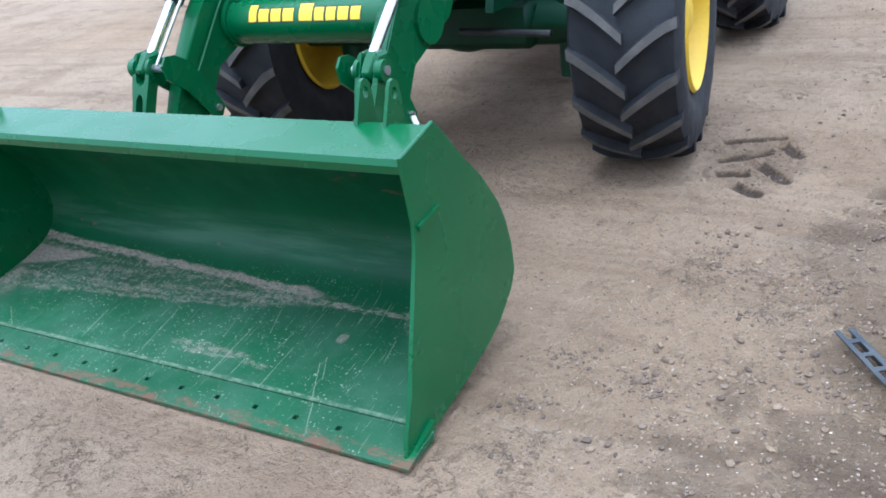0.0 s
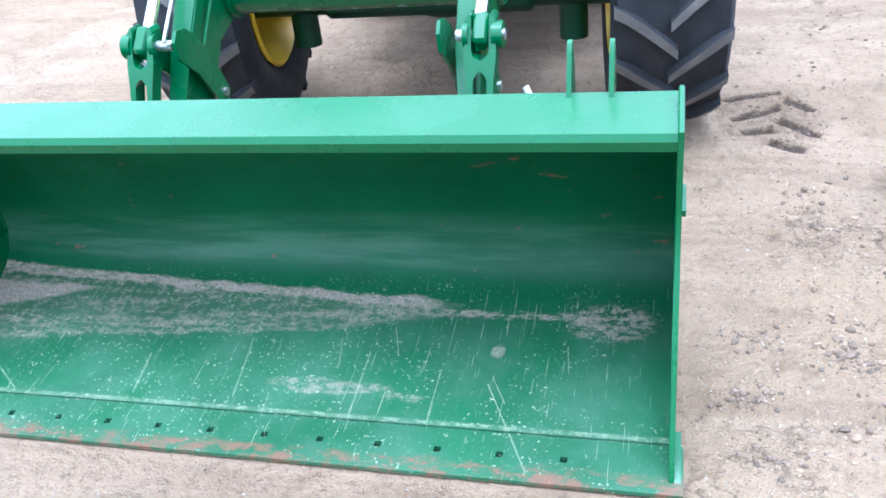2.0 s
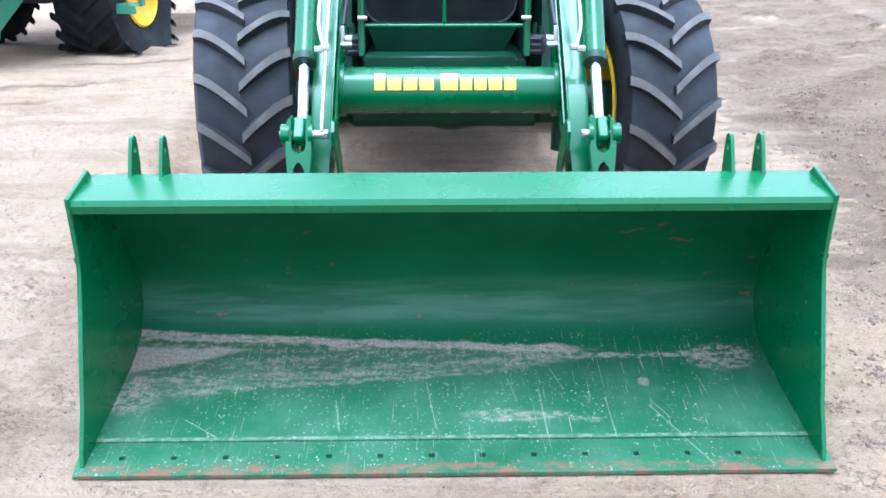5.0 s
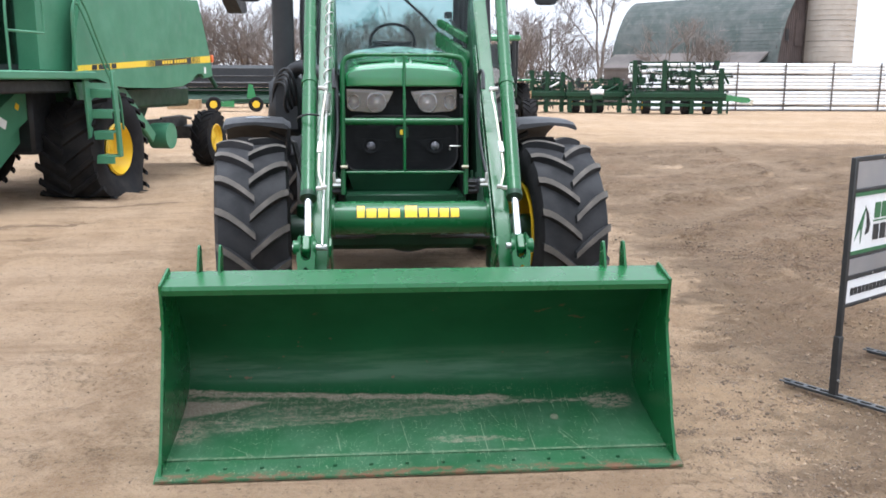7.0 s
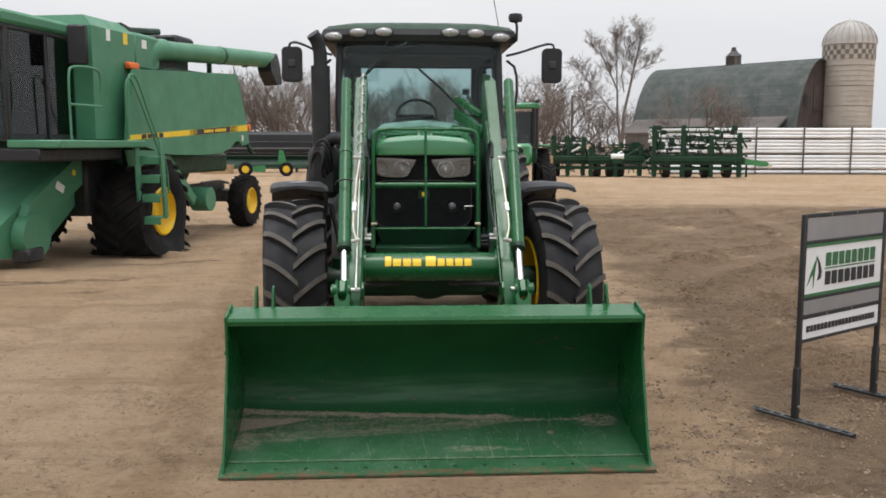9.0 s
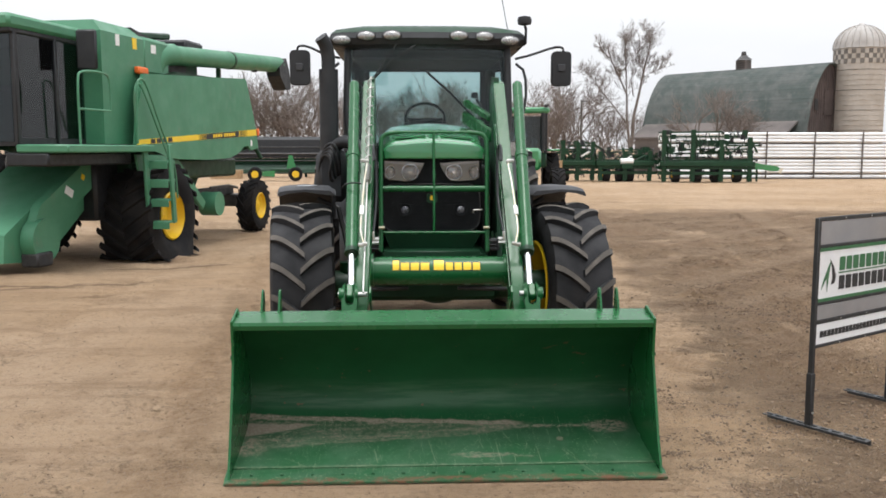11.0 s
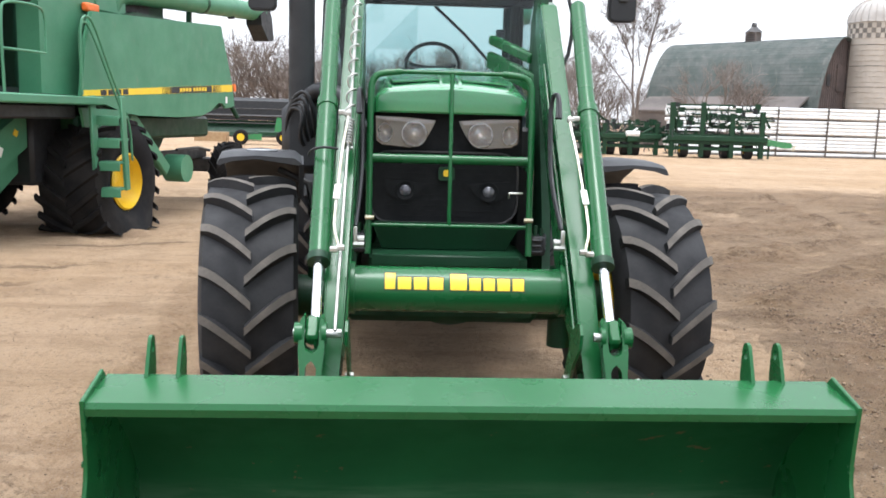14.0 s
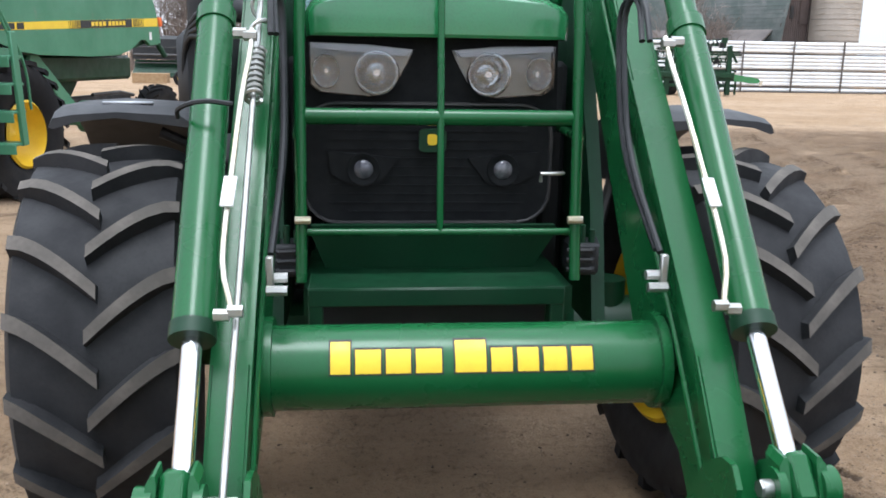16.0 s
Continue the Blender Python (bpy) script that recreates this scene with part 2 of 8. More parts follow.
def make_bucket_inside():
    """Green paint darkened by the hollow's shade, scratched and scuffed, a wedge of dried soil along the bend of the
    floor, rust at the cutting edge.
    """
    m, nt, b = principled("scuffed_shaded_bucket_paint")
    tc = nt.nodes.new("ShaderNodeTexCoord")
    sp = nt.nodes.new("ShaderNodeSeparateXYZ")
    nt.links.new(tc.outputs["Object"], sp.inputs["Vector"])
    x, y, z = sp.outputs
    v = coords(nt)
    M = lambda op, p, q=None: math_of(nt, op, p, q)
    def most(*many):
        out = many[0]
        for q in many[1:]:
            out = M("MAXIMUM", out, q)
        return out
    def times(*many):
        out = many[0]
        for q in many[1:]:
            out = M("MULTIPLY", out, q)
        return out
    # bucket green darkened: shade of the hollow put into the base colour
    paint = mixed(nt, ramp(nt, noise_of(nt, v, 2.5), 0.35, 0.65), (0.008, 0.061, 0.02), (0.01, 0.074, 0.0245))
    # u runs from the cutting edge back along the floor and up the bend
    flat = M("ADD", y, z)
    wob = M("SUBTRACT", noise_of(nt, coords(nt, (2.2, 4.5, 4.5)), 2.0, 7, 0.72), 0.5)
    u = M("ADD", flat, M("MULTIPLY", wob, 0.11))
    upper = M("ADD", M("MULTIPLY", x, -0.0676), 0.7985)
    right = M("MAXIMUM", x, 0.0)
    lower = M("ADD", M("ADD", M("MULTIPLY", x, 0.11), 0.588), M("MULTIPLY", M("MULTIPLY", right, right), 0.22))
    clot = noise_of(nt, coords(nt, (0.7, 1.2, 1.2)), 38, 8, 0.8)
    grains = noise_of(nt, v, 110, 4, 0.7)
    streaks = noise_of(nt, coords(nt, (1.0, 12, 8)), 1.9, 7, 0.7)
    below = M("SUBTRACT", upper, u)
    above = M("SUBTRACT", u, lower)
    speckle = times(ramp(nt, above, -0.03, 0.03), ramp(nt, below, -0.008, 0.01), ramp(nt, x, 0.58, 0.5),
                    ramp(nt, M("ADD", M("MULTIPLY", clot, 0.7), M("MULTIPLY", streaks, 0.4)), 0.52, 0.66, 0.08, 0.85))
    # caked soil: a strip under the upper border, a patch at the far end, a thin green lens between them
    strip = times(ramp(nt, M("ABSOLUTE", M("SUBTRACT", below, 0.022)), 0.034, 0.016), ramp(nt, x, 0.56, 0.4), ramp(nt, clot, 0.36, 0.52, 0.2, 1.0))
    slope = M("ADD", M("MULTIPLY", M("ADD", x, 1.22), 0.34), 0.6)
    patch = times(ramp(nt, M("SUBTRACT", u, slope), -0.02, 0.02), ramp(nt, below, 0.075, 0.095), ramp(nt, x, -0.45, -0.8, 0.0, 1.0), ramp(nt, clot, 0.3, 0.45, 0.5, 1.0))
    foot = times(ramp(nt, x, -0.98, -1.16), ramp(nt, M("ABSOLUTE", M("SUBTRACT", u, 0.47)), 0.16, 0.05), ramp(nt, clot, 0.44, 0.56))
    ray = M("ABSOLUTE", M("SUBTRACT", u, M("ADD", M("MULTIPLY", x, 0.09), 0.664)))
    line2 = times(ramp(nt, ray, 0.028, 0.008), ramp(nt, x, -0.75, -0.1), ramp(nt, x, 0.6, 0.5), ramp(nt, clot, 0.4, 0.58, 0.05, 0.75))
    low = times(ramp(nt, M("ABSOLUTE", above), 0.022, 0.006), ramp(nt, x, 0.5, 0.2), ramp(nt, clot, 0.42, 0.6, 0.0, 0.65))
    tail = times(ramp(nt, M("ABSOLUTE", M("SUBTRACT", u, M("ADD", M("MULTIPLY", x, -0.03), 0.728))), 0.026, 0.006), ramp(nt, x, 0.45, 0.55), ramp(nt, x, 1.0, 0.92), ramp(nt, clot, 0.43, 0.55, 0.0, 0.85))
    def blot(cx, cu, rx, ru, lo, hi, strength):
        a, c = M("DIVIDE", M("SUBTRACT", x, cx), rx), M("DIVIDE", M("SUBTRACT", u, cu), ru)
        return times(ramp(nt, M("ADD", M("MULTIPLY", a, a), M("MULTIPLY", c, c)), 1.25, 0.5), ramp(nt, clot, lo, hi, 0.0, strength))
    band = most(speckle, strip, patch, foot, line2, low, tail, blot(1.02, 0.69, 0.13, 0.09, 0.45, 0.55, 0.85), blot(0.22, 0.325, 0.2, 0.035, 0.42, 0.6, 0.55), blot(0.455, 0.295, 0.07, 0.02, 0.42, 0.6, 0.45), blot(0.698, 0.531, 0.022, 0.024, 0.2, 0.5, 0.5))
    # long scratches, each where it lies on the floor: from (x, u) to (x, u), half width
    def scratch(x0, u0, x1, u1, w):
        dx, du = x1 - x0, u1 - u0
        px, pu = M("SUBTRACT", x, x0), M("SUBTRACT", flat, u0)
        t = M("DIVIDE", M("ADD", M("MULTIPLY", px, dx), M("MULTIPLY", pu, du)), dx * dx + du * du)
        t = M("MINIMUM", M("MAXIMUM", t, 0.0), 1.0)
        qx, qu = M("SUBTRACT", px, M("MULTIPLY", t, dx)), M("SUBTRACT", pu, M("MULTIPLY", t, du))
        d = M("SQRT", M("ADD", M("MULTIPLY", qx, qx), M("MULTIPLY", qu, qu)))
        return ramp(nt, M("ADD", d, M("MULTIPLY", M("SUBTRACT", grains, 0.5), w * 2.2)), w * 0.85, w * 0.2, 0.0, 0.42)
    long = most(scratch(-0.412, 0.425, -0.387, 0.236, 0.0045), scratch(0.691, 0.378, 0.836, 0.047, 0.004), scratch(0.7, 0.41, 0.75, 0.3, 0.003),
                scratch(0.543, 0.417, 0.545, 0.19, 0.003), scratch(0.309, 0.498, 0.317, 0.208, 0.0035), scratch(0.9, 0.569, 0.913, 0.448, 0.003),
                scratch(-0.092, 0.53, -0.059, 0.249, 0.0035), scratch(0.204, 0.553, 0.228, 0.408, 0.003), scratch(0.363, 0.624, 0.399, 0.49, 0.003), scratch(-0.919, 0.312, -0.798, 0.214, 0.004))
    # flecks and fine scratches
    f1 = times(ramp(nt, noise_of(nt, v, 95, 3, 0.6), 0.62, 0.68), ramp(nt, noise_of(nt, v, 4.1, 4), 0.38, 0.56))
    f2 = times(ramp(nt, noise_of(nt, v, 42, 4, 0.7), 0.64, 0.7), ramp(nt, noise_of(nt, v, 2.3, 4), 0.42, 0.58, 0, 0.9))
    def scratches(angle, sx, sy, lo):
        mp = nt.nodes.new("ShaderNodeMapping")
        mp.inputs["Rotation"].default_value = (0, 0, radians(angle))
        mp.inputs["Scale"].default_value = (sx, sy, sy)
        nt.links.new(tc.outputs["Object"], mp.inputs["Vector"])
        return ramp(nt, noise_of(nt, mp.outputs["Vector"], 1.0, 2.5, 0.5), lo, lo + 0.03, 0, 0.6)
    scr = most(scratches(5, 190, 4.2, 0.7), scratches(16, 170, 4.6, 0.705), scratches(-9, 180, 4.0, 0.705), scratches(58, 160, 5.5, 0.73))
    dashes = ramp(nt, noise_of(nt, coords(nt, (5.5, 1, 1)), 1.0, 3, 0.6), 0.5, 0.6, 0.0, 1.0)
    seam = times(ramp(nt, M("ADD", M("ABSOLUTE", M("SUBTRACT", y, 0.158)), M("MULTIPLY", grains, 0.012)), 0.018, 0.008), M("MAXIMUM", M("MULTIPLY", dashes, 0.3), ramp(nt, clot, 0.46, 0.6, 0.1, 0.6)))
    marks = times(most(scr, long, f1, f2, seam), ramp(nt, z, 0.2, 0.13))
    # thin dust that also paints the floor's brighter light; a painted sheen low on the back sheet
    dust_lift = times(ramp(nt, z, 0.16, 0.1), ramp(nt, noise_of(nt, v, 3.3, 7, 0.65), 0.35, 0.7, 0.03, 0.14))
    back_sheen = times(ramp(nt, z, 0.19, 0.22), ramp(nt, z, 0.42, 0.29), ramp(nt, noise_of(nt, coords(nt, (0.8, 3, 9)), 2.0, 5, 0.65), 0.4, 0.66, 0.0, 0.12))
    rust_edge = times(ramp(nt, M("ADD", y, M("MULTIPLY", wob, 0.064)), 0.055, 0.03), ramp(nt, noise_of(nt, coords(nt, (6, 14, 8)), 1.6, 7, 0.8), 0.44, 0.6, 0, 0.85))
    chips = times(ramp(nt, noise_of(nt, coords(nt, (1, 1, 1.6)), 14, 3, 0.6), 0.68, 0.72, 0, 0.6), ramp(nt, z, 0.16, 0.22))
    col = mixed(nt, M("MAXIMUM", back_sheen, dust_lift), paint, (0.24, 0.33, 0.25))
    col = mixed(nt, band, col, mixed(nt, ramp(nt, grains, 0.4, 0.65), (0.2, 0.165, 0.122), (0.3, 0.26, 0.205)))
    col = mixed(nt, M("MULTIPLY", marks, 0.72), col, (0.34, 0.36, 0.25))
    col = mixed(nt, M("MAXIMUM", rust_edge, chips), col, (0.15, 0.065, 0.04))
    nt.links.new(col, b.inputs["Base Color"])
    nt.links.new(M("ADD", M("MULTIPLY", M("MAXIMUM", band, marks), 0.5), ramp(nt, noise_of(nt, v, 6, 4), 0.3, 0.7, 0.42, 0.56)), b.inputs["Roughness"])
    b.inputs["Specular IOR Level"].default_value = 0.24
    bumped(nt, b, M("ADD", M("MULTIPLY", band, 0.8), M("MULTIPLY", noise_of(nt, v, 5, 3), 0.9)), 0.25, 0.006)
    return m


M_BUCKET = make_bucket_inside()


# tyre tracks across the yard behind the sign: from (x, y) to (x, y), half width
YARD_TRACKS = ((3.3, 9.0, 10.2, 13.8, 0.34), (5.0, 12.7, 9.6, 16.2, 0.36), (3.1, 6.4, 7.4, 10.8, 0.3), (3.7, 5.5, 8.8, 9.4, 0.3), (9.6, 19.6, 8.0, 12.0, 0.4), (4.2, 16.5, 9.0, 17.6, 0.4))


# prints of tyre lugs beside the front wheel: from (x, y) to (x, y)
LUG_PRINTS = ((1.45, 2.84, 1.71, 2.93), (1.49, 2.57, 1.69, 2.7), (1.72, 2.82, 1.82, 2.66), (1.67, 2.52, 1.8, 2.36), (1.61, 2.26, 1.72, 2.17), (1.52, 2.38, 1.63, 2.42))


def make_soil():
    """Sandy yard soil: pale packed tracks, churned brown ground beside the sign, cracks, crumbs and fine grit."""
    m, nt, b = principled("sandy_yard_soil")
    tc = nt.nodes.new("ShaderNodeTexCoord")
    sp = nt.nodes.new("ShaderNodeSeparateXYZ")
    nt.links.new(tc.outputs["Object"], sp.inputs["Vector"])
    x, y, z = sp.outputs
    v = coords(nt)
    M = lambda op, p, q=None: math_of(nt, op, p, q)
    tan, pale, brown, dark = (0.475, 0.325, 0.195), (0.55, 0.395, 0.26), (0.325, 0.213, 0.124), (0.15, 0.1, 0.062)
    big = noise_of(nt, v, 0.22, 6, 0.6)
    mid = noise_of(nt, v, 1.6, 7, 0.65)
    fine = noise_of(nt, v, 22, 6, 0.7)
    grit = noise_of(nt, v, 120, 3, 0.6)
    small = noise_of(nt, v, 5.5, 8, 0.72)
    crumb = noise_of(nt, coords(nt, (1, 1.3, 1)), 42, 5, 0.75)
    streak = noise_of(nt, coords(nt, (0.12, 1.1, 1)), 1.0, 6, 0.6)
    col = mixed(nt, ramp(nt, big, 0.36, 0.64), tan, pale)
    col = mixed(nt, ramp(nt, mid, 0.46, 0.68, 0, 0.5), col, brown)
    col = mixed(nt, ramp(nt, small, 0.54, 0.68, 0, 0.55), col, brown)
    col = mixed(nt, ramp(nt, streak, 0.5, 0.72, 0, 0.3), col, brown)
    # wheel tracks, dark and pale, in several directions across the yard
    for angle, lo, sc, tone in ((32, 0.54, 2.3, brown), (-24, 0.56, 2.3, brown), (64, 0.57, 1.7, brown), (12, 0.57, 2.0, pale), (-50, 0.57, 1.6, pale)):
        tm = nt.nodes.new("ShaderNodeMapping")
        tm.inputs["Rotation"].default_value = (0, 0, radians(angle))
        tm.inputs["Scale"].default_value = (0.1, sc, 1)
        tm.inputs["Location"].default_value = (angle * 0.37, angle * 0.11, 0)
        nt.links.new(tc.outputs["Object"], tm.inputs["Vector"])
        col = mixed(nt, ramp(nt, noise_of(nt, tm.outputs["Vector"], 1.0, 7, 0.7), lo, lo + 0.1, 0, 0.45), col, tone)
    # damp scuffed patches, drawn out along the drive
    scuff = M("MULTIPLY", ramp(nt, noise_of(nt, coords(nt, (0.55, 2.4, 1)), 1.5, 8, 0.72), 0.575, 0.66), ramp(nt, fine, 0.36, 0.56, 0.3, 1.0))
    col = mixed(nt, M("MULTIPLY", scuff, 0.42), col, (0.191, 0.122, 0.0739))
    # thin damp streaks where a wheel turned on the drive
    for ax, ay, bx, by, wide in ((-5.6, 6.8, -3.7, 7.5, 0.13), (-4.3, 6.2, -3.9, 6.42, 0.1), (-7.5, 7.4, -4.6, 7.0, 0.12), (-4.9, 9.2, -2.6, 9.9, 0.16)):
        n = math.hypot(bx - ax, by - ay)
        across = M("ABSOLUTE", M("ADD", M("MULTIPLY", M("SUBTRACT", x, ax), -(by - ay) / n), M("MULTIPLY", M("SUBTRACT", y, ay), (bx - ax) / n)))
        length = M("ADD", M("MULTIPLY", M("SUBTRACT", x, ax), (bx - ax) / n), M("MULTIPLY", M("SUBTRACT", y, ay), (by - ay) / n))
        off = M("ADD", across, M("MULTIPLY", M("SUBTRACT", small, 0.5), 0.7))
        span = M("MULTIPLY", ramp(nt, length, -0.3, 0.3), ramp(nt, length, n + 0.3, n - 0.3))
        col = mixed(nt, M("MULTIPLY", span, ramp(nt, off, wide, wide * 0.3, 0, 0.7)), col, (0.17, 0.11, 0.067))
    # a worn wheel track that passes beside the bucket
    track = M("ABSOLUTE", M("ADD", M("SUBTRACT", x, M("MULTIPLY", y, -0.09)), 1.6))
    track = M("ADD", track, M("MULTIPLY", M("SUBTRACT", noise_of(nt, v, 1.8, 7, 0.7), 0.5), 0.7))
    col = mixed(nt, M("MULTIPLY", ramp(nt, track, 0.3, 0.08, 0, 0.75), ramp(nt, small, 0.4, 0.58, 0.35, 1.0)), col, brown)
    # churned ground on the sign's side, out to the far drive
    side = M("SUBTRACT", x, M("ADD", M("MULTIPLY", y, 0.13), 2.1))
    side = M("ADD", side, M("MULTIPLY", M("SUBTRACT", noise_of(nt, v, 0.9, 10, 0.78), 0.5), 3.4))
    churn = M("MULTIPLY", ramp(nt, side, -0.25, 0.6), ramp(nt, M("ADD", y, M("MULTIPLY", streak, 4)), 24.5, 21))
    churn = M("MULTIPLY", churn, M("MULTIPLY", ramp(nt, x, 18, 12), ramp(nt, M("ADD", y, M("MULTIPLY", mid, 3.0)), -0.4, 1.8)))
    # drier tan soil shows through in patches
    churn = M("MULTIPLY", churn, ramp(nt, noise_of(nt, coords(nt, (0.7, 1.3, 1)), 0.8, 9, 0.76), 0.4, 0.56, 0.3, 1.0))
    # browner soft soil pressed by the front wheel
    px, py = M("SUBTRACT", x, 1.65), M("MULTIPLY", M("SUBTRACT", y, 2.58), 0.6)
    pd = M("ADD", M("SQRT", M("ADD", M("MULTIPLY", px, px), M("MULTIPLY", py, py))), M("MULTIPLY", M("SUBTRACT", noise_of(nt, v, 5, 5, 0.7), 0.5), 0.35))
    churn = M("MAXIMUM", churn, ramp(nt, pd, 0.28, 0.12, 0, 0.4))
    rough = noise_of(nt, coords(nt, (1, 1.5, 1)), 2.4, 10, 0.78)
    lumps = noise_of(nt, coords(nt, (1, 1.4, 1)), 8.5, 8, 0.75)
    col = mixed(nt, M("MULTIPLY", churn, ramp(nt, rough, 0.4, 0.54, 0.3, 0.95)), col, (0.43, 0.285, 0.176))
    # dark crumbs, and noise tone that paints shaded hollows between clods
    crumb_shade = ramp(nt, noise_of(nt, coords(nt, (0.8, 1.2, 1)), 0.85, 6, 0.66), 0.48, 0.6, 0.1, 0.95)
    col = mixed(nt, M("MULTIPLY", M("MULTIPLY", churn, crumb_shade), ramp(nt, lumps, 0.46, 0.56, 0.0, 0.9)), col, (0.215, 0.139, 0.086))
    col = mixed(nt, M("MULTIPLY", M("MULTIPLY", churn, crumb_shade), ramp(nt, crumb, 0.52, 0.6, 0.0, 0.75)), col, (0.1, 0.066, 0.044))
    col = mixed(nt, M("MULTIPLY", churn, ramp(nt, lumps, 0.44, 0.36, 0.0, 0.75)), col, (0.449, 0.309, 0.199))
    # pale tyre tracks pressed across the churned soil, dark crumbs thrown up beside them
    worn = noise_of(nt, v, 2.2, 8, 0.72)
    edge = M("MULTIPLY", M("SUBTRACT", worn, 0.5), 0.9)
    for ax, ay, bx, by, wide in YARD_TRACKS:
        n = math.hypot(bx - ax, by - ay)
        across = M("ADD", M("MULTIPLY", M("SUBTRACT", x, ax), -(by - ay) / n), M("MULTIPLY", M("SUBTRACT", y, ay), (bx - ax) / n))
        length = M("ADD", M("MULTIPLY", M("SUBTRACT", x, ax), (bx - ax) / n), M("MULTIPLY", M("SUBTRACT", y, ay), (by - ay) / n))
        off = M("ADD", M("ABSOLUTE", across), edge)
        span = M("MULTIPLY", ramp(nt, length, -0.6, 0.3), ramp(nt, length, n + 0.6, n - 0.3))
        thrown = M("MULTIPLY", M("MULTIPLY", span, ramp(nt, M("ABSOLUTE", M("SUBTRACT", off, wide + 0.22)), 0.24, 0.06)), ramp(nt, lumps, 0.47, 0.56, 0.0, 0.7))
        col = mixed(nt, M("MULTIPLY", thrown, ramp(nt, crumb, 0.44, 0.56, 0.1, 0.9)), col, (0.2, 0.131, 0.081))
        col = mixed(nt, M("MULTIPLY", M("MULTIPLY", span, ramp(nt, off, wide, wide * 0.45, 0, 0.85)), ramp(nt, fine, 0.64, 0.4, 0.35, 1.0)), col, (0.5, 0.35, 0.225))
    # darker soil colour along the lug prints
    for ax, ay, bx, by in LUG_PRINTS:
        n = math.hypot(bx - ax, by - ay)
        across = M("ABSOLUTE", M("ADD", M("MULTIPLY", M("SUBTRACT", x, ax), -(by - ay) / n), M("MULTIPLY", M("SUBTRACT", y, ay), (bx - ax) / n)))
        length = M("ADD", M("MULTIPLY", M("SUBTRACT", x, ax), (bx - ax) / n), M("MULTIPLY", M("SUBTRACT", y, ay), (by - ay) / n))
        along_it = M("ABSOLUTE", M("SUBTRACT", length, n / 2))
        off = M("ADD", M("MAXIMUM", across, M("SUBTRACT", along_it, n / 2 - 0.02)), M("MULTIPLY", M("SUBTRACT", fine, 0.5), 0.04))
        col = mixed(nt, ramp(nt, off, 0.05, 0.03, 0, 0.9), col, (0.085, 0.057, 0.038))
    # fine cracks and lifted flakes, in patches
    patch = ramp(nt, noise_of(nt, v, 1.1, 5, 0.6), 0.5, 0.6)
    ridge = M("ABSOLUTE", M("SUBTRACT", noise_of(nt, v, 3.2, 6, 0.66), 0.5))
    crack = M("MULTIPLY", ramp(nt, ridge, 0.014, 0.003), patch)
    col = mixed(nt, ramp(nt, fine, 0.5, 0.76, 0, 0.55), col, dark)
    col = mixed(nt, M("MULTIPLY", crack, 0.55), col, dark)
    col = mixed(nt, M("MULTIPLY", ramp(nt, crumb, 0.62, 0.7, 0, 0.6), ramp(nt, mid, 0.4, 0.6, 0.3, 1.0)), col, dark)
    col = mixed(nt, ramp(nt, grit, 0.55, 0.72, 0, 0.5), col, (0.477, 0.412, 0.358))
    col = mixed(nt, ramp(nt, grit, 0.45, 0.28, 0, 0.5), col, dark)
    nt.links.new(col, b.inputs["Base Color"])
    b.inputs["Roughness"].default_value = 0.97
    b.inputs["Specular IOR Level"].default_value = 0.2
    h = M("ADD", M("MULTIPLY", fine, 1.2), M("MULTIPLY", grit, 0.35))
    h = M("SUBTRACT", h, M("MULTIPLY", crack, 0.9))
    h = M("ADD", h, M("MULTIPLY", crumb, 0.7))
    h = M("ADD", h, M("MULTIPLY", M("MULTIPLY", churn, M("ADD", rough, lumps)), 7.5))
    bumped(nt, b, M("ADD", h, M("MULTIPLY", small, 2.8)), 1.0, 0.036)
    return m


M_SOIL = make_soil()


def make_random_stone(name, a, c):
    m, nt, b = principled(name)
    geo = nt.nodes.new("ShaderNodeNewGeometry")
    col = mixed(nt, geo.outputs["Random Per Island"], a, c)
    col = mixed(nt, ramp(nt, noise_of(nt, coords(nt), 90, 3), 0.4, 0.7, 0, 0.4), col, tuple(q * 0.6 for q in a))
    nt.links.new(col, b.inputs["Base Color"])
    b.inputs["Roughness"].default_value = 0.9
    return m


M_STONE = make_random_stone("pale_pebbles", (0.16, 0.12, 0.08), (0.45, 0.37, 0.28))
M_CRUMB = make_random_stone("soil_crumbs", (0.17, 0.118, 0.073), (0.3, 0.212, 0.137))
M_DAMP = make_random_stone("damp_clods", (0.1, 0.069, 0.046), (0.2, 0.138, 0.09))
M_CLOD = make_random_stone("soil_clods", (0.15, 0.102, 0.062), (0.28, 0.192, 0.12))

# ---- building helpers ----
def mesh_of(name, bm, smooth=38):
    me = bpy.data.meshes.new(name)
    bmesh.ops.recalc_face_normals(bm, faces=bm.faces)
    bm.to_mesh(me)
    bm.free()
    me.polygons.foreach_set("use_smooth", [True] * len(me.polygons))
    me.set_sharp_from_angle(angle=radians(smooth))
    return me


def part(name, bm, material, parent, label="", smooth=38):
    """One bmesh as one mesh object under a thing or a part."""
    ob = new(name, mesh_of(name, bm, smooth))
    ob.data.materials.append(material)
    ob.parent = parent
    return tagged(ob, label)


def thing(name, label, category, m=None, group="", kind=""):
    ob = new(name)
    ob.empty_display_size = 0.2
    if m is not None:
        ob.matrix_world = m
    return tagged(ob, label, category, group, kind)


def B():
    return bmesh.new()


